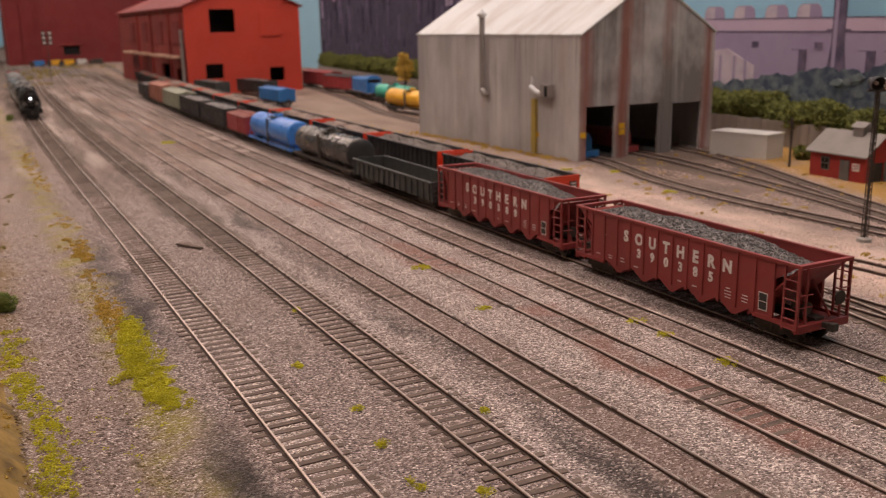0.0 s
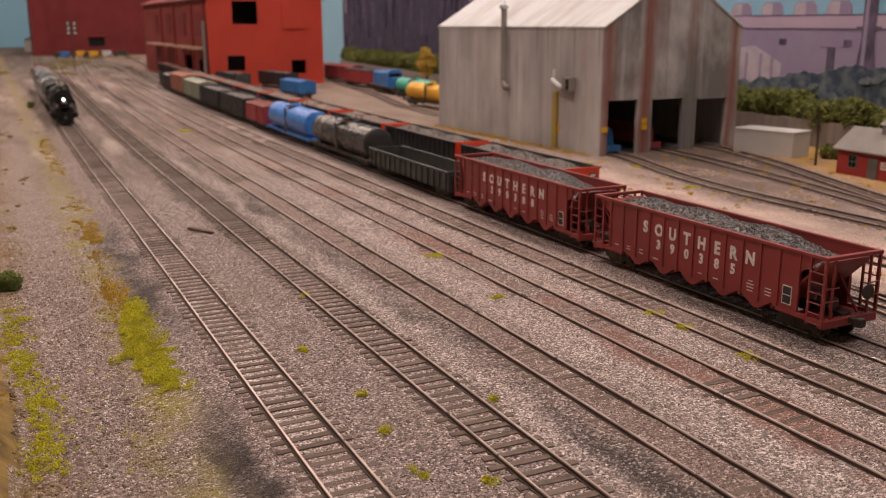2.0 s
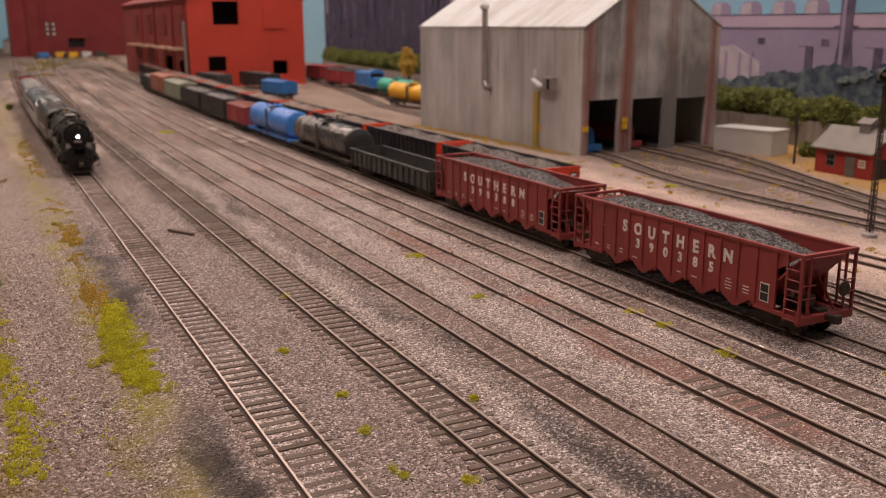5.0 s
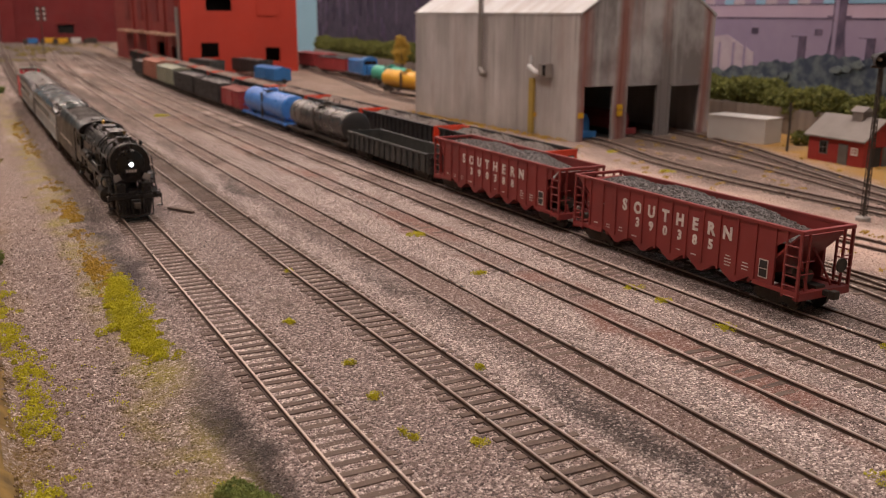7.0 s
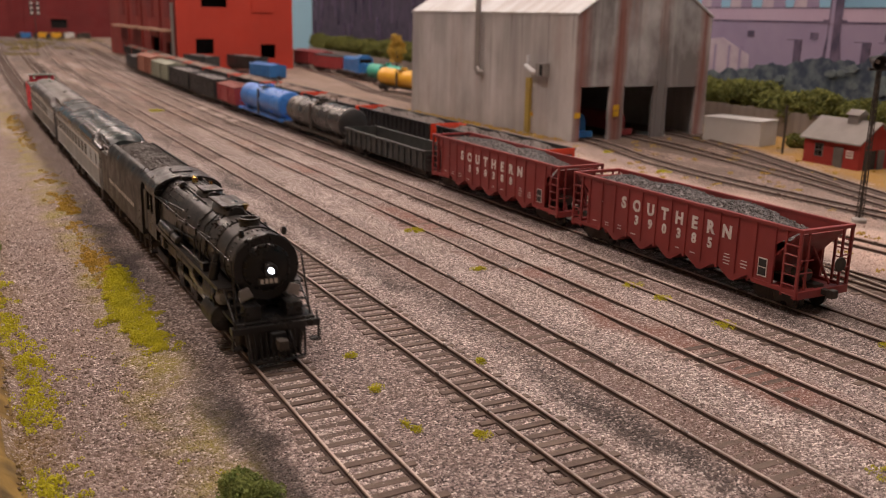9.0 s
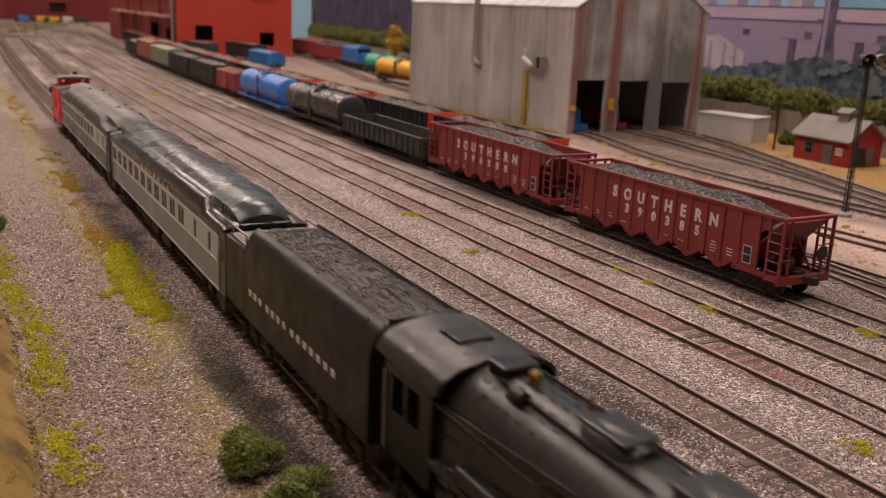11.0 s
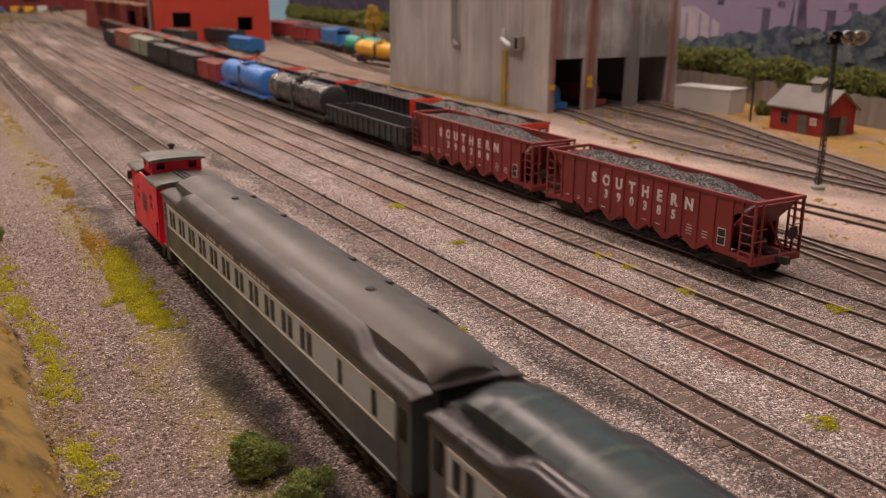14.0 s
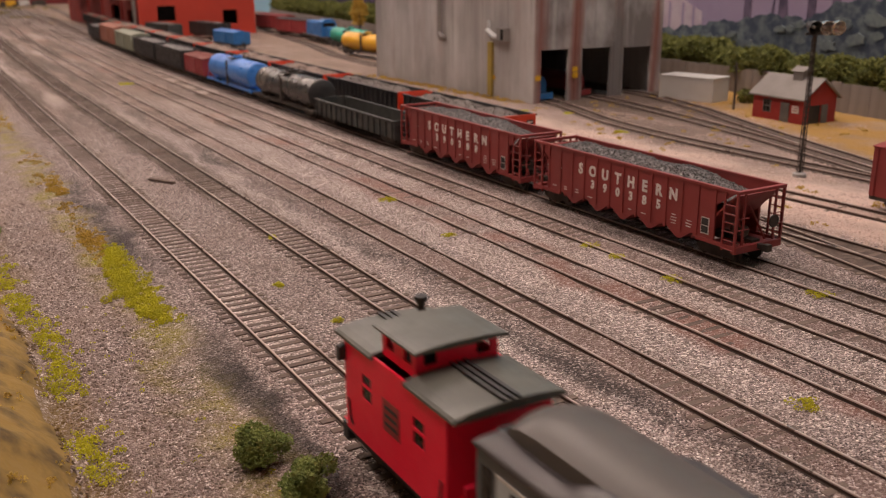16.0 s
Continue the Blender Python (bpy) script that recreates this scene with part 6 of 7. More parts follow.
        # sand pipes, feed pipe, lubricator, power reverse and pipe bundle along the boiler side
        for y in (o + 62, o + 72, o + 96, o + 106):
            part("sand_pipe", tube(B(), [(sx * 6, y, cz + 12.6), (sx * 11.6, y + 1, cz + 7.6), (sx * 14.2, y + 1.5, cz), (sx * 14.4, y + 2, 26.6)], .4, 6), BLACK_STEEL, t)
        part("feed_pipe", tube(B(), [(sx * 8.5, o + 54, cz + 9.9), (sx * 12.9, o + 56, cz + 3), (sx * 14.4, o + 60, 27.4), (sx * 15.2, o + 140, 27.2)], .75, 8), BLACK_STEEL, t, smooth=True)
        part("lubricator", box(B(), min(sx * 14, sx * 16.6), max(sx * 14, sx * 16.6), o + 50, o + 55, 26.7, 30.2, .3), BLACK_STEEL, t)
        part("power_reverse", lathe(B(), [(o + 98, 1.0), (o + 98.6, 1.9), (o + 108, 1.9), (o + 108.6, 1.0)], "y", (sx * 15.6, 0, 28.8), 12), DUSTY_STEEL, t, smooth=True)
        for k in range(3):
            part("pipe_bundle", tube(B(), [(sx * (13.4 + k * .9), o + 52, 24.6 - k * .8), (sx * (13.6 + k * .9), o + 100, 24.4 - k * .9), (sx * (13.4 + k * .8), o + 146, 22.6 - k)], .38, 5), GREY_PIPE if k == 1 else BLACK_STEEL, t)
        for y in (o + 60, o + 83, o + 109, o + 135):
            part("board_bracket", prism(B(), [(sx * 10, 25.5), (sx * 16.8, 25.5), (sx * 10, 21.5)], "y", y - .4, y + .4), BLACK_STEEL, t)
        part("valve_rod", box(B(), sx * 13.2 - .4, sx * 13.2 + .4, o + 46.8, o + 80, 21.2, 22.0), GREY_PIPE, t, "steel valve rod")
        part("combination_lever", box(B(), sx * 13.6 - .4, sx * 13.6 + .4, o + 60, o + 61.2, 13, 22.4), GREY_PIPE, t)
        part("radius_link", prism(B(), [(o + 80, 16), (o + 82.4, 15.4), (o + 83.4, 19.4), (o + 82.4, 23.4), (o + 80, 22.8), (o + 81, 19.4)], "x", sx * 13.2 - .5, sx * 13.2 + .5), GREY_PIPE, t)
        part("brake_hanger", box(B(), sx * 11.6 - .5, sx * 11.6 + .5, o + 82.4, o + 83.8, 5, 16), BLACK_STEEL, t)
        part("brake_hanger", box(B(), sx * 11.6 - .5, sx * 11.6 + .5, o + 108.4, o + 109.8, 5, 16), BLACK_STEEL, t)
        part("beam_step", box(B(), min(sx * 13.6, sx * 17.4), max(sx * 13.6, sx * 17.4), o + 4.2, o + 7.6, 7.4, 8.2), BLACK_STEEL, t)
        part("step_hanger", box(B(), sx * 17 - .3, sx * 17 + .3, o + 5, o + 6.6, 8, 13.4), BLACK_STEEL, t)
        part("flag_holder", tube(B(), [(sx * 16.2, o + 5.4, 15.6), (sx * 16.2, o + 5.4, 19)], .35, 6), BLACK_STEEL, t)
        part("cab_step", box(B(), min(sx * 13, sx * 16.2), max(sx * 13, sx * 16.2), o + 164, o + 171, 7, 8, .2), BLACK_STEEL, t)
        part("cab_ladder", box(B(), sx * 16 - .35, sx * 16 + .35, o + 163.6, o + 164.8, 7, 18), BLACK_STEEL, t)
        part("cab_handrail", tube(B(), [(sx * 16.9, o + 172, 19), (sx * 16.9, o + 172, 40)], .35, 6), GREY_PIPE, t)
        part("front_window", box(B(), min(sx * 11.4, sx * 15), max(sx * 11.4, sx * 15), o + 146.9, o + 147.4, 33, 41), PANE, t)
        part("front_stanchion", tube(B(), [(sx * 14.5, o + 7, 13), (sx * 14, o + 16, cz + 4)], .4, 6), BLACK_STEEL, t)
        part("air_pump", box(B(), min(sx * 5, sx * 11.5), max(sx * 5, sx * 11.5), o + 8, o + 16, 15, 23, .8), BLACK_STEEL, t, "air pump behind the pilot beam")
        part("frame_bar", box(B(), sx * 6.2 - .8, sx * 6.2 + .8, o + 22, o + 167.8, 9, 16), BLACK_STEEL, t)
        part("marker_lamp", lathe(B(), [(cz + 11.5, .8), (cz + 13, 1.3), (cz + 14.5, .8)], "z", (sx * 8.5, o + 20, 0), 8), BLACK_STEEL, t)
    part("pilot_beam", box(B(), -17.4, 17.4, o + 4.6, o + 8.4, 13.2, 16.0, .4), BLACK_STEEL, t)
    part("pilot_deck", box(B(), -15.5, 15.5, o + 6, o + 26, 16, 17.2, .2), BLACK_STEEL, t)
    pil = part("pilot", prism(B(), [(-11, 13), (11, 13), (9.5, 2.6), (-9.5, 2.6)], "y", o + 5.5, o + 8), BLACK_STEEL, t, "black slatted pilot")
    for k in range(11):
        x = -11.5 + k * 2.3
        part("pilot_slat", tube(B(), [(x, o + 4.8 + abs(x) * .12, 13), (x * .95, o + 0.6 + abs(x) * .34, 2.2)], .5, 5), BLACK_STEEL, pil)
    part("pilot_foot", tube(B(), [(x, o + 0.6 + abs(x) * .34, 2.2) for x in (-11, -6, -2, 2, 6, 11)], .6, 6), BLACK_STEEL, pil)
    part("air_hose", tube(B(), [(4.6, o + 4.4, 13), (5, o + 2.2, 10), (5.4, o + 2.4, 6.5)], .5, 6), BLACK_HOLE, t)
    part("front_rail", tube(B(), [(-11.5, o + 16.8, cz + 6), (-7, o + 14.4, cz + 11.6), (0, o + 13.8, cz + 13.8), (7, o + 14.4, cz + 11.6), (11.5, o + 16.8, cz + 6)], .28, 6), BLACK_STEEL, t)
    part("coupler_pocket", box(B(), -3, 3, o + 2.5, o + 6, 6, 13, .6), BLACK_HOLE, t)
    coupler(t, o + 4, -1)
    part("cab", wall_with_holes(B(), o + 147.3, o + 172.9, 18, 43.6, [(o + 153.3, o + 160.1, 30, 40), (o + 161.8, o + 168.6, 30, 40)], -16.4, -15.6, "x"), BLACK_STEEL, t)
    part("cab_side", wall_with_holes(B(), o + 147.3, o + 172.9, 18, 43.6, [(o + 153.3, o + 160.1, 30, 40), (o + 161.8, o + 168.6, 30, 40)], 15.6, 16.4, "x"), BLACK_STEEL, t)
    part("cab_front", box(B(), -15.6, 15.6, o + 147.3, o + 148.2, 18, 43.6), BLACK_STEEL, t)
    arch = [(17.0 * math.cos(a), 43.4 + 7.3 * math.sin(a)) for a in [math.pi * q / 12 for q in range(13)]]
    part("cab_roof", prism(B(), arch + [(16.0 * math.cos(a), 42.8 + 7.0 * math.sin(a)) for a in [math.pi * q / 12 for q in range(12, -1, -1)]], "y", o + 144.8, o + 178), DUSTY_STEEL, t, "arched cab roof", smooth=True)
    part("roof_hatch", box(B(), -5, 5, o + 155.9, o + 166.1, 50.2, 51.3, .4), BLACK_STEEL, t)
    part("cab_floor", box(B(), -15, 15, o + 148.2, o + 174.6, 17, 18.5), BLACK_STEEL, t)
    part("backhead", lathe(B(), [(o + 148.2, 12.5), (o + 151.6, 12)], "y", (0, 0, cz), 20), BLACK_HOLE, t)
    for y in (o + 27, o + 48.5):
        wheel_pair(t, y, 5.0, name="pilot_wheel")
    for y in (o + 150.7, o + 166.1):
        wheel_pair(t, y, 5.8, name="trailing_wheel")
    part("trailing_truck", box(B(), -12, 12, o + 143.9, o + 172.9, 4, 9, 1), BLACK_STEEL, t)
    drivers, rods = [], []
    for y in (o + 70, o + 96, o + 122):
        for sx in (-1, 1):
            w = lathe(B(), [(-1.3, 9.6), (-1.3, 10.9), (1.0, 11.2), (1.4, 12.0), (1.8, 12.0), (1.8, 9.6)], "x", (0, 0, 0), 28)
            box(w, -1.0, 1.2, -9.8, 9.8, -.9, .9)
            box(w, -1.1, 1.3, -.9, .9, -9.8, 9.8)
            prism(w, [(9.4 * math.cos(a), 9.4 * math.sin(a)) for a in [math.pi * (1.15 + .7 * q / 6) for q in range(7)]], "x", -1.2, 1.2)
            lathe(w, [(-1.6, 2.2), (1.6, 2.2)], "x", (0, 0, 0), 12)
            lathe(w, [(-1.8, 1.2), (1.8, 1.2)], "x", (0, 0, 4.6), 10)
            if sx > 0:
                bmesh.ops.scale(w, vec=(-1, 1, 1), verts=w.verts)
            d = part("driving_wheel", w, BLACK_STEEL, t, "spoked black driving wheel", at(sx * 9.0, y, 11.3), True)
            drivers.append((d, sx * 9.0, y))
    for sx in (-1, 1):
        b = box(B(), -.6, .6, -28, 28, -1.1, 1.1, .2)
        for y in (-26, 0, 26):
            lathe(b, [(-.9, 1.9), (.9, 1.9)], "x", (0, y, 0), 12)
        rods.append((part("side_rod", b, SILVER, t, "steel coupling rod", at(sx * 11.4, o + 96, 15.9)), sx * 11.4, o + 96))
        part("main_rod", prism(B(), [(o + 62.1, 12), (o + 62.1, 14), (o + 89.4, 17.4), (o + 89.4, 14.8)], "x", sx * 13 - .6, sx * 13 + .6), SILVER, t)
    return t, drivers, rods


def tender():
    t = thing("tender", "black locomotive tender heaped with coal and white lettering", "tender")
    h = 70
    half = [(17, 14), (17, 37.5), (16.7, 40.6), (15.8, 43.4), (14.3, 45.7), (12.6, 47.2), (11.4, 47.7), (11.0, 47.2), (11.0, 40)]
    sec = lambda y: [(-x, y, z) for x, z in half] + [(x, y, z) for x, z in half[::-1]]
    part("body", rings(B(), [sec(-h), sec(44)]), TENDER_BLACK, t, "smooth black tender side with rounded top edge", smooth=True)
    part("rear_deck", box(B(), -17, 17, 44.05, h, 14, 40, .8), TENDER_BLACK, t)
    part("deck_plate", box(B(), -15.4, 15.4, 45.5, h - 1.5, 40.0, 40.5, .1), HUT_ROOF, t, "dusty grey rear deck plate")
    part("bunker_front", box(B(), -10.9, 10.9, -h + .2, -h + 1.6, 40, 49, .3), TENDER_BLACK, t)
    part("bunker_back", box(B(), -10.9, 10.9, 41.8, 43.6, 40, 46, .3), TENDER_BLACK, t)
    load_heap(t, 10.9, -h + 2, 41.6, 46.6, 50.2, TENDER_COAL, 5, 0.42, 5200)
    w = part("water_hatch", lathe(B(), [(40, 4), (42.4, 4), (43, 3.4)], "z", (0, 57, 0), 16), TENDER_BLACK, t, smooth=True)
    for sx in (-1, 1):
        part("deck_rail", tube(B(), [(sx * 15, 48, 40), (sx * 15, 48, 44), (sx * 15, 66, 44), (sx * 15, 66, 40)], .4, 6), GREY_PIPE, t)
        part("hand_grab", tube(B(), [(sx * 16, h + .6, 18), (sx * 16, h + .6, 38)], .4, 6), GREY_PIPE, t)
    for y in (42, 36, 30, 22, 16, 10, 4, -4, -10, -16, -22, -28, -34, -40):
        boxpart("name_bar", (-17.2, -17.02, y - 6.2, y - 3.6, 24.2, 26.5), WHITE_LETTER, t)
    part("frame", box(B(), -14, 14, -h, h, 10, 13.9), GRIME, t)
    for y in (-42, 42):
        k = part("tender_truck", box(B(), -12.6, 12.6, y - 21, y + 21, 4, 8, 1), GRIME, t, "six-wheel tender truck")
        for dy in (-15, 0, 15):
            wheel_pair(k, y + dy, 5.2)
            for sx in (-1, 1):
                part("journal_box", box(B(), min(sx * 11, sx * 14), max(sx * 11, sx * 14), y + dy - 2.4, y + dy + 2.4, 3.6, 8, .4), GRIME, k)
    coupler(t, h, 1)
    return t


def coach(name, half, lower, band_mat, deck_mat, olive, label, windows, plain):
    """A heavyweight passenger car with raised centre roof deck."""
    t = thing(name, label, "passenger car", "passenger cars")
    e = half
    for sx in (-1, 1):
        s = part("side_wall", box(B(), min(sx * 16.2, sx * 17), max(sx * 16.2, sx * 17), -e + 9, e - 9, 13, 25.4), lower, t)
        part("window_band", box(B(), min(sx * 16.2, sx * 17.05), max(sx * 16.2, sx * 17.05), -e + 9, e - 9, 25.4, 36.2), band_mat, t, "light grey window band")
        part("letter_board", box(B(), min(sx * 16.2, sx * 17.05), max(sx * 16.2, sx * 17.05), -e + 9, e - 9, 36.2, 40.6), COACH_DARK, t)
        # light catching the bottom edge, painted as a pale strip
        part("lower_sill", box(B(), sx * 17.05 - .18, sx * 17.05 + .18, -e + 9, e - 9, 13.0, 13.9), COACH_LIGHT, t, "lower sill coloured pale for its lit edge")
        for z in (25.4, 36.2):
            part("stripe", box(B(), sx * 17.1 - .12, sx * 17.1 + .12, -e + 9, e - 9, z - .35, z + .35), WHITE_LETTER, t, "thin white stripe")
        for y in windows:
            w = part("window", box(B(), sx * 17.12 - .14, sx * 17.12 + .14, y - 1.9, y + 1.9, 26.8, 34.6), BLACK_CAR, t)
            part("pane", box(B(), sx * 17.3 - .05, sx * 17.3 + .05, y - 1.5, y + 1.5, 27.4, 34.0), PANE, w)
        for y in plain:
            part("narrow_window", box(B(), sx * 17.12 - .14, sx * 17.12 + .14, y - 1.5, y + 1.5, 26.8, 34.6), PANE, t)
        for sy in (-1, 1):
            v = part("vestibule_door", box(B(), sx * 16.4 - .4, sx * 16.4 + .4, min(sy * (e - 8.8), sy * e), max(sy * (e - 8.8), sy * e), 13, 40.4), COACH_DARK, t)
            part("door_pane", box(B(), sx * 16.9 - .1, sx * 16.9 + .1, min(sy * (e - 7), sy * (e - 2.4)), max(sy * (e - 7), sy * (e - 2.4)), 27, 36), PANE, v)
            part("door_rail", tube(B(), [(sx * 17.2, sy * (e - 8), 15), (sx * 17.2, sy * (e - 8), 30)], .3, 5), GREY_PIPE, v)
            part("step_well", box(B(), min(sx * 11, sx * 17), max(sx * 11, sx * 17), min(sy * (e - 8), sy * (e - 1)), max(sy * (e - 8), sy * (e - 1)), 6, 12.9, .4), GRIME, t)
        # rounded roof shoulder, scooped low at both ends
        secs = []
        stations = [-e - .6, -e + 2, -e + 28, -e + 31, -e + 34, -e + 37, -e + 41, e - 41, e - 37, e - 34, e - 31, e - 28, e - 2, e + .6]
        for y in stations:
            d = e - abs(y)
            k = min(1, max(0, (d - 28) / 12))
            k = k * k * (3 - 2 * k)
            tip = 1.0 if d > 1 else 0.5
            pts = []
            for q in range(9):
                a = math.pi / 2 * q / 8
                pts.append((sx * (11.2 + 6.6 * math.cos(a)), y, 40.2 + ((2.6 + 4.4 * k) * math.sin(a)) * tip))
            pts += [(sx * 10.8, y, 40.2 + (2.6 + 4.4 * k) * tip), (sx * 10.8, y, 39.6), (sx * 17.4, y, 39.6)]
            secs.append(pts)
        part("roof_shoulder", rings(B(), secs), COACH_EDGE if olive else COACH_ROOF, t, "rounded dark roof shoulder", smooth=True)
    secs = []
    for y, dz, wx in [(-e + 2.5, -4.6, 9.8), (-e + 4.5, -2.4, 10.6), (-e + 9, -.7, 11.1), (-e + 16, 0, 11.2), (e - 16, 0, 11.2), (e - 9, -.7, 11.1), (e - 4.5, -2.4, 10.6), (e - 2.5, -4.6, 9.8)]:
        secs.append([(wx * math.cos(a), y, 47.0 + dz + 2.9 * math.sin(a) ** 2) for a in [math.pi * q / 12 for q in range(13)]] + [(-wx, y, 39), (wx, y, 39)])
    part("roof_deck", rings(B(), secs), deck_mat, t, "raised centre roof deck", smooth=True)
    y = -e + 12
    while y < e - 8 and not olive:
        part("roof_seam", rings(B(), [[(11.35 * math.cos(a), y + s, 47.15 + 2.9 * math.sin(a) ** 2) for a in [math.pi * q / 12 for q in range(13)]] for s in (-.24, .24)], False), COACH_SEAM, t)
        y += 14.5
    if olive:
        for y in (-e + 60, e - 70):
            part("roof_vent", lathe(B(), [(48.8, 1.6), (50.4, 1.7), (50.8, 1.0)], "z", (0, y, 0), 10), BLACK_CAR, t)
        for y in (-e + 40, -e + 70, -e + 100, e - 100, e - 60):
            part("side_vent", box(B(), 10.6, 12.4, y - 1.5, y + 1.5, 46.4, 48), BLACK_CAR, t)
    for sy in (-1, 1):
        part("end_wall", box(B(), -16, 16, sy * (e - .6) - .5, sy * (e - .6) + .5, 13, 41), COACH_DARK, t)
        part("end_opening", box(B(), -8.6, 8.6, min(sy * (e - .05), sy * (e + .4)), max(sy * (e - .05), sy * (e + .4)), 30, 41.2), BLACK_HOLE, t, "dark vestibule opening")
        part("end_roof", box(B(), -10.7, 10.7, min(sy * (e - 3), sy * (e + .6)), max(sy * (e - 3), sy * (e + .6)), 41.3, 42.4, .4), COACH_ROOF, t)
        part("diaphragm", box(B(), -7.5, 7.5, min(sy * e, sy * (e + 2.6)), max(sy * e, sy * (e + 2.6)), 12, 38, .8), BLACK_HOLE, t, "black folding diaphragm")
        k = part("six_wheel_truck", box(B(), -12, 12, sy * (e - 36) - 21, sy * (e - 36) + 21, 4, 8, .8), GRIME, t)
        for dy in (-14, 0, 14):
            wheel_pair(k, sy * (e - 36) + dy, 5.0)
            for sx in (-1, 1):
                part("journal_box", box(B(), min(sx * 10.6, sx * 13.6), max(sx * 10.6, sx * 13.6), sy * (e - 36) + dy - 2.2, sy * (e - 36) + dy + 2.2, 3.4, 7.6, .4), GRIME, k)
    part("underframe", box(B(), -15.5, 15.5, -e + 4, e - 4, 10.6, 13), GRIME, t)
    for y in (-22, 8, 30):
        part("battery_box", box(B(), -15.6, -8, y - 9, y + 9, 5.4, 10.6, .5), GRIME, t)
        part("battery_box", box(B(), 8, 15.6, y - 7, y + 7, 5.4, 10.6, .5), GRIME, t)
    return t


def caboose():
    t = thing("caboose", "bright red caboose with cupola and grey-green roof", "caboose")
    e = 31
    for sx in (-1, 1):
        s = part("side_wall", wall_with_holes(B(), -e, e, 10, 41, [(-19, -13, 25, 33), (13, 19, 25, 33)], min(sx * 15.6, sx * 16.6), max(sx * 15.6, sx * 16.6), "x"), CABOOSE_RED, t, "glossy bright red side")
        for y in (-16, 16):
            w = part("window", box(B(), sx * 16 - .3, sx * 16 + .3, y - 3, y + 3, 25, 34), PANE, t)
            part("sash", box(B(), sx * 16.5 - .3, sx * 16.5 + .3, y - 3, y + 3, 29.1, 29.9), CABOOSE_RED, w)
        em = part("emblem", box(B(), sx * 16.7 - .1, sx * 16.7 + .1, -5, 5, 21, 31), BOX_RED, t, "dark faded square emblem")
        for k in range(3):
            part("emblem_line", box(B(), sx * 16.85 - .06, sx * 16.85 + .06, -4, 4, 23 + k * 2.6, 24 + k * 2.6), BLACK_CAR, em)
        for y in (-26, 26):
            part("grab_iron", tube(B(), [(sx * 16.9, y, 13), (sx * 16.9, y * 1.06, 15), (sx * 16.9, y * 1.1, 21)], .35, 5), BLACK_CAR, t)
        part("side_sill", box(B(), sx * 15 - 1, sx * 15 + 1, -e - 8, e + 5, 8.4, 10), BLACK_CAR, t)
        part("cupola_side", wall_with_holes(B(), -9, 11, 41.5, 50, [(-6.5, -2, 44.5, 48.6), (4, 8.5, 44.5, 48.6)], min(sx * 12.6, sx * 13.4), max(sx * 12.6, sx * 13.4), "x"), CABOOSE_RED, t)
        for sy in (-1, 1):
            part("end_railing", tube(B(), [(sx * 14, sy * (e + 5), 10), (sx * 14, sy * (e + 5), 22), (sx * 4, sy * (e + 5), 22)], .5, 6), CABOOSE_RED, t)
            part("step", box(B(), min(sx * 9, sx * 16), max(sx * 9, sx * 16), min(sy * (e + 1), sy * (e + 5)), max(sy * (e + 1), sy * (e + 5)), 4, 9, .4), BLACK_CAR, t)
    for sy in (-1, 1):
        part("end_wall", wall_with_holes(B(), -15.5, 15.5, 10, 41.7, [(6, 12, 25, 34)], min(sy * (e - 1), sy * e), max(sy * (e - 1), sy * e)), CABOOSE_RED, t)
        part("end_pane", box(B(), 6, 12, sy * (e - .6) - .15, sy * (e - .6) + .15, 25, 34), PANE, t)
        part("platform", box(B(), -15, 15, min(sy * e, sy * (e + 6)), max(sy * e, sy * (e + 6)), 8.6, 10.2, .2), CABOOSE_RED, t)
        coupler(t, sy * (e + 5), sy)
        freight_truck(t, sy * 19, 8.5, 4.8)
    for sx, sy in ((-1, 1), (1, 1)):
        part("marker_lamp", box(B(), sx * 17.5 - 1.4, sx * 17.5 + 1.4, sy * (e + .5) - 1.4, sy * (e + .5) + 1.4, 33, 38, .5), BLACK_CAR, t, "black marker lamp")
    arc = lambda w, z, h: [(w * math.cos(a), z + h * math.sin(a)) for a in [math.pi * q / 10 for q in range(11)]]
    part("roof", prism(B(), arc(17.6, 41.2, 2.2) + [(-17.6, 40.4), (17.6, 40.4)], "y", -e - 5, -9.02), CABOOSE_ROOF, t, "curved grey-green roof")
    part("roof", prism(B(), arc(17.6, 41.2, 2.2) + [(-17.6, 40.4), (17.6, 40.4)], "y", 11.02, e + 5), CABOOSE_ROOF, t)
    for y in (-9.0, 10.2):
        part("cupola_end", wall_with_holes(B(), -12.5, 12.5, 41.5, 50.4, [(-10.8, -6.4, 44.5, 48.6), (6.4, 10.8, 44.5, 48.6)], y, y + .8), CABOOSE_RED, t)
    part("cupola_core", box(B(), -11, 11, -6, 8, 41, 43), BLACK_HOLE, t)
    part("cupola_roof", prism(B(), arc(15.2, 50.1, 1.2) + [(-15.2, 49.5), (15.2, 49.5)], "y", -12, 13.5), CABOOSE_ROOF, t, "curved grey-green cupola roof")
    for x in (-2.2, 0, 2.2):
        part("roof_walk", box(B(), x - .6, x + .6, -e - 4.6, -9.3, 43.5, 44.2), BLACK_CAR, t)
        part("roof_walk", box(B(), x - .6, x + .6, 11.3, e + 4.6, 43.5, 44.2), BLACK_CAR, t)
    part("smokestack", tube(B(), [(4.5, 20, 42), (4.5, 20, 52)], 1.3, 8), BLACK_CAR, t, "thin black stove pipe")
    part("stack_cap", lathe(B(), [(53, 2.2), (54.4, 2.2), (55, .6)], "z", (4.5, 20, -1), 10), BLACK_CAR, t)
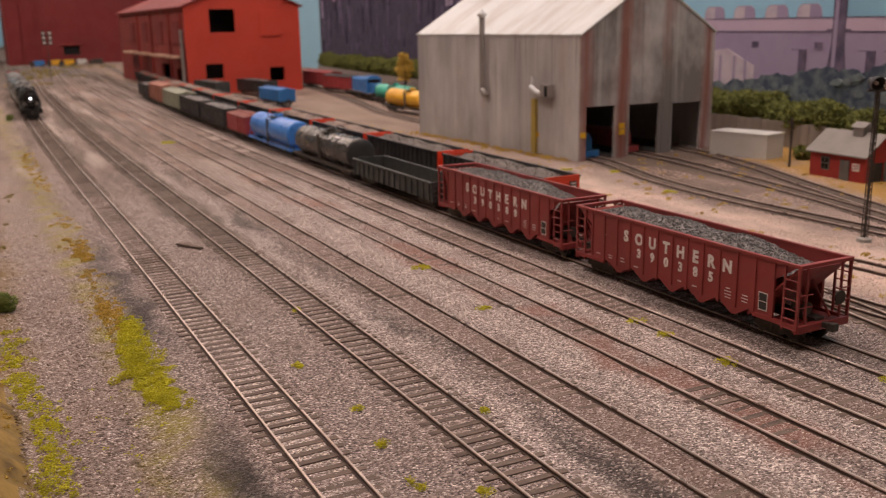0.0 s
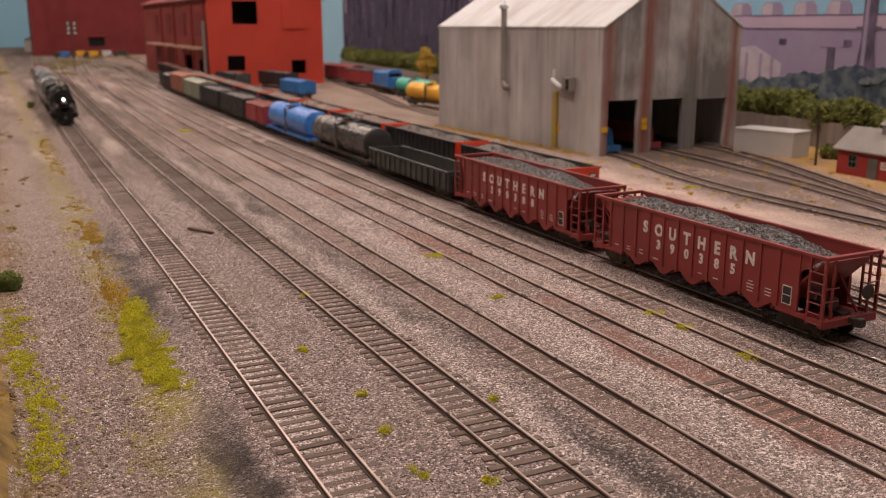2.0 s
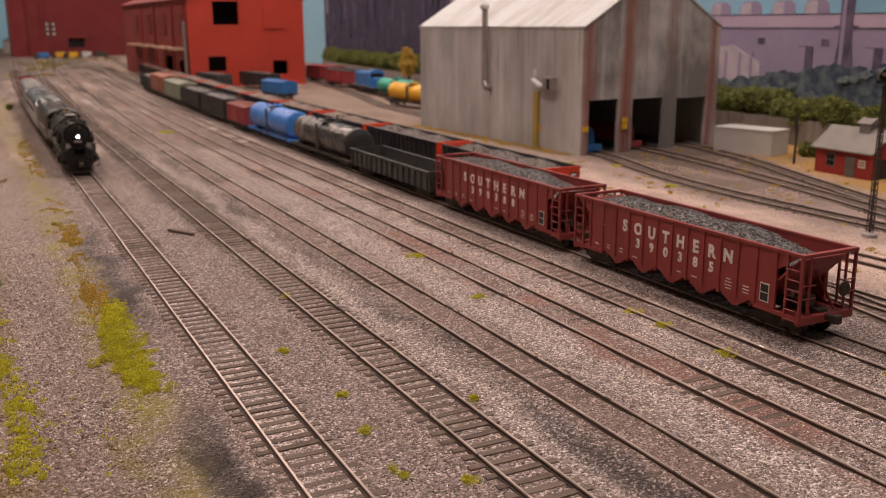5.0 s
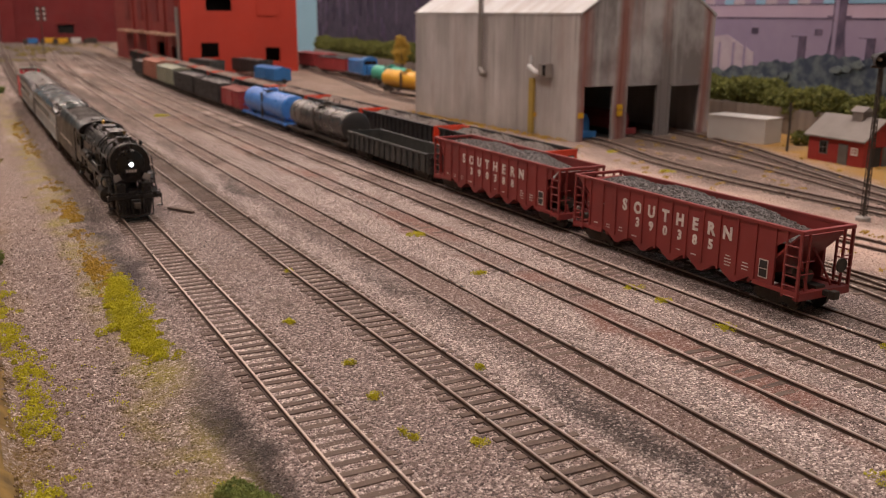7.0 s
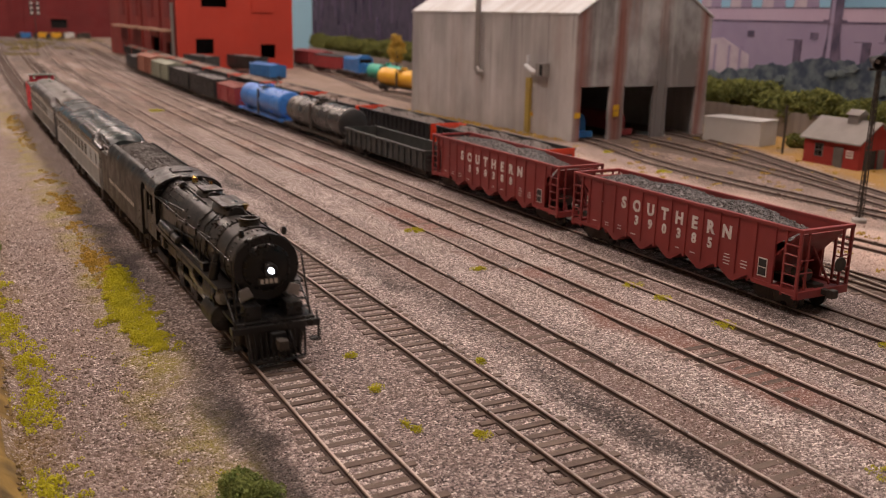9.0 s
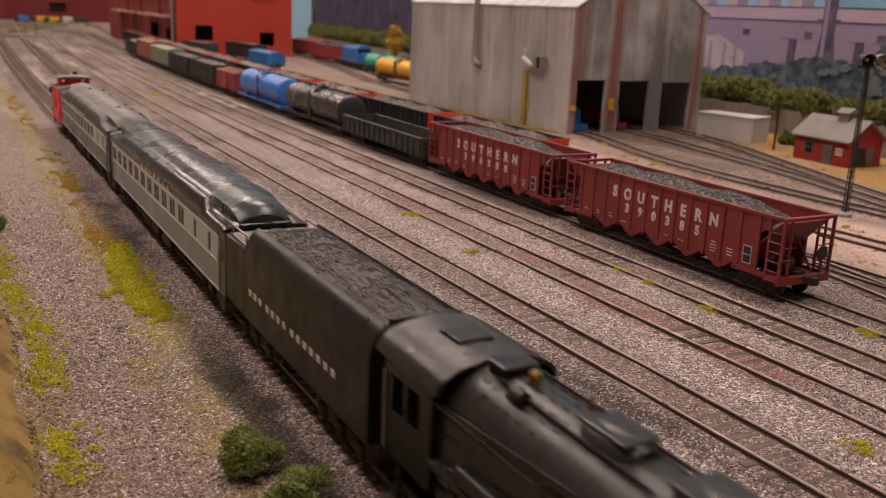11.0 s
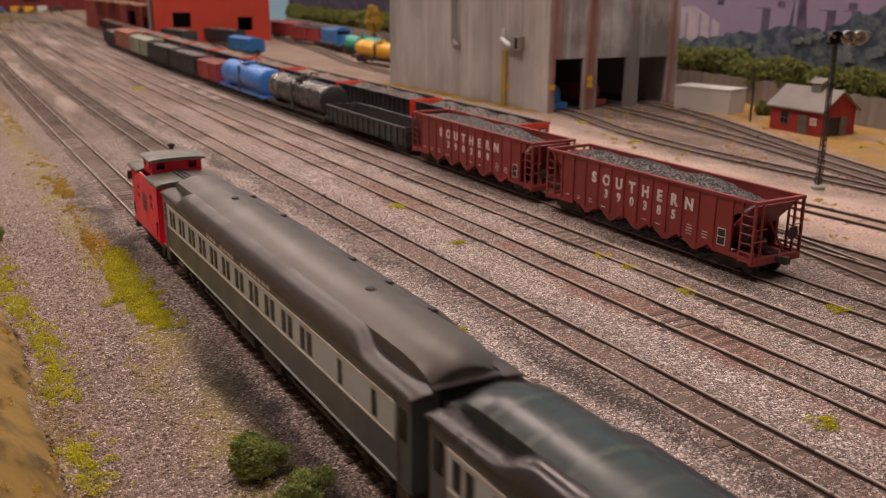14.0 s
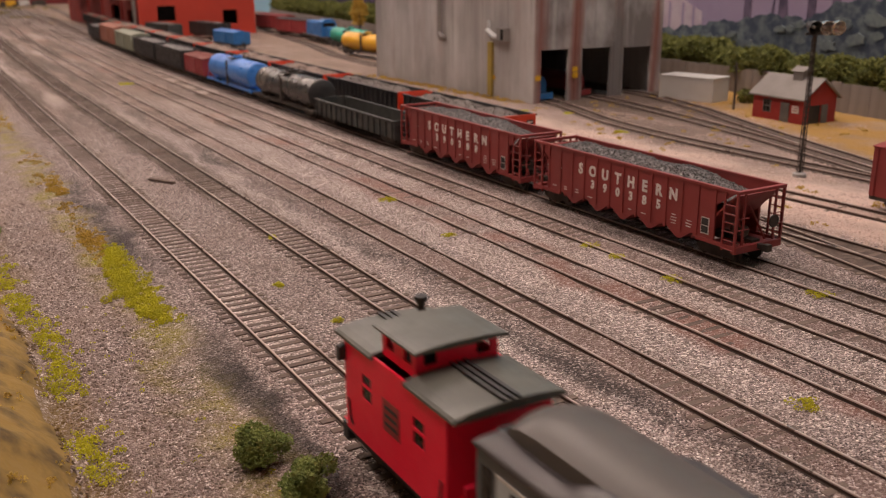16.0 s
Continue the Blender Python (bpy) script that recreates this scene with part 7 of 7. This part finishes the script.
    part("underframe", box(B(), -14, 14, -e, e, 7, 10), BLACK_CAR, t)
    return t


standing_cars()
far_clutter()
LOCO, DRIVERS, RODS = steam_locomotive()
TENDER = tender()
pairs = [-64 + 18.6 * i + s for i in range(11) for s in (-3.0, 3.0)]
COACH_1 = coach("passenger_coach", 139, COACH_MID, COACH_LIGHT, COACH_TOP, False, "two-tone grey passenger car with glossy black roof shoulders", pairs, (-116, -91))
pairs = [-62 + 17.8 * i + s for i in range(11) for s in (-3.1, 3.1)]
COACH_2 = coach("rear_coach", 136, COACH_DARK, COACH_LIGHT, COACH_TOP_OLIVE, True, "grey passenger car with smooth olive-grey roof", pairs, (-114, -90))
for i in range(7):
    boxpart("name_bar", (-17.3, -17.08, 28 - i * 11.0, 31 - i * 11.0, 37.3, 39.4), WHITE_LETTER, COACH_1)
for y in (52, 47, 42, 32, 27, 22, 17, 4, -1, -6, -11, -16, -21, -26):
    boxpart("name_bar", (-17.3, -17.08, y - 1.5, y + 1.5, 37.5, 39.3), WHITE_LETTER, COACH_2)
CABOOSE = caboose()


# ---- movement ----
def pilot_place(t):
    """Distance of the locomotive's pilot along the main line."""
    marks = [(-1, 1935), (0, 1765), (1.5, 1510), (3.5, 1190), (5, 948), (7, 628), (9, 323), (11, 18), (16, -746), (17, -899)]
    for (a, p), (b, q) in zip(marks, marks[1:]):
        if a <= t <= b:
            return p + (q - p) * (t - a) / (b - a)


def motions():
    steps = [i * 0.5 for i in range(33)]
    for ob, back in ((LOCO, 100), (TENDER, 252), (COACH_1, 463.5), (COACH_2, 748.5), (CABOOSE, 930)):
        walk(ob, [(t, on_track(TRACKS[0], pilot_place(t) + back, BEND_A)) for t in steps])
    fine = [i * 0.1 for i in range(161)]

    def turn(t):
        return math.degrees((pilot_place(0) - pilot_place(t)) / 11.3)
    for ob, x, y in DRIVERS:
        walk(ob, [(t, at(x, y, 11.3, 0, turn(t))) for t in fine])
    for ob, x, y in RODS:
        walk(ob, [(t, at(x, y - 4.6 * math.sin(radians(turn(t))), 11.3 + 4.6 * math.cos(radians(turn(t))))) for t in fine])


motions()
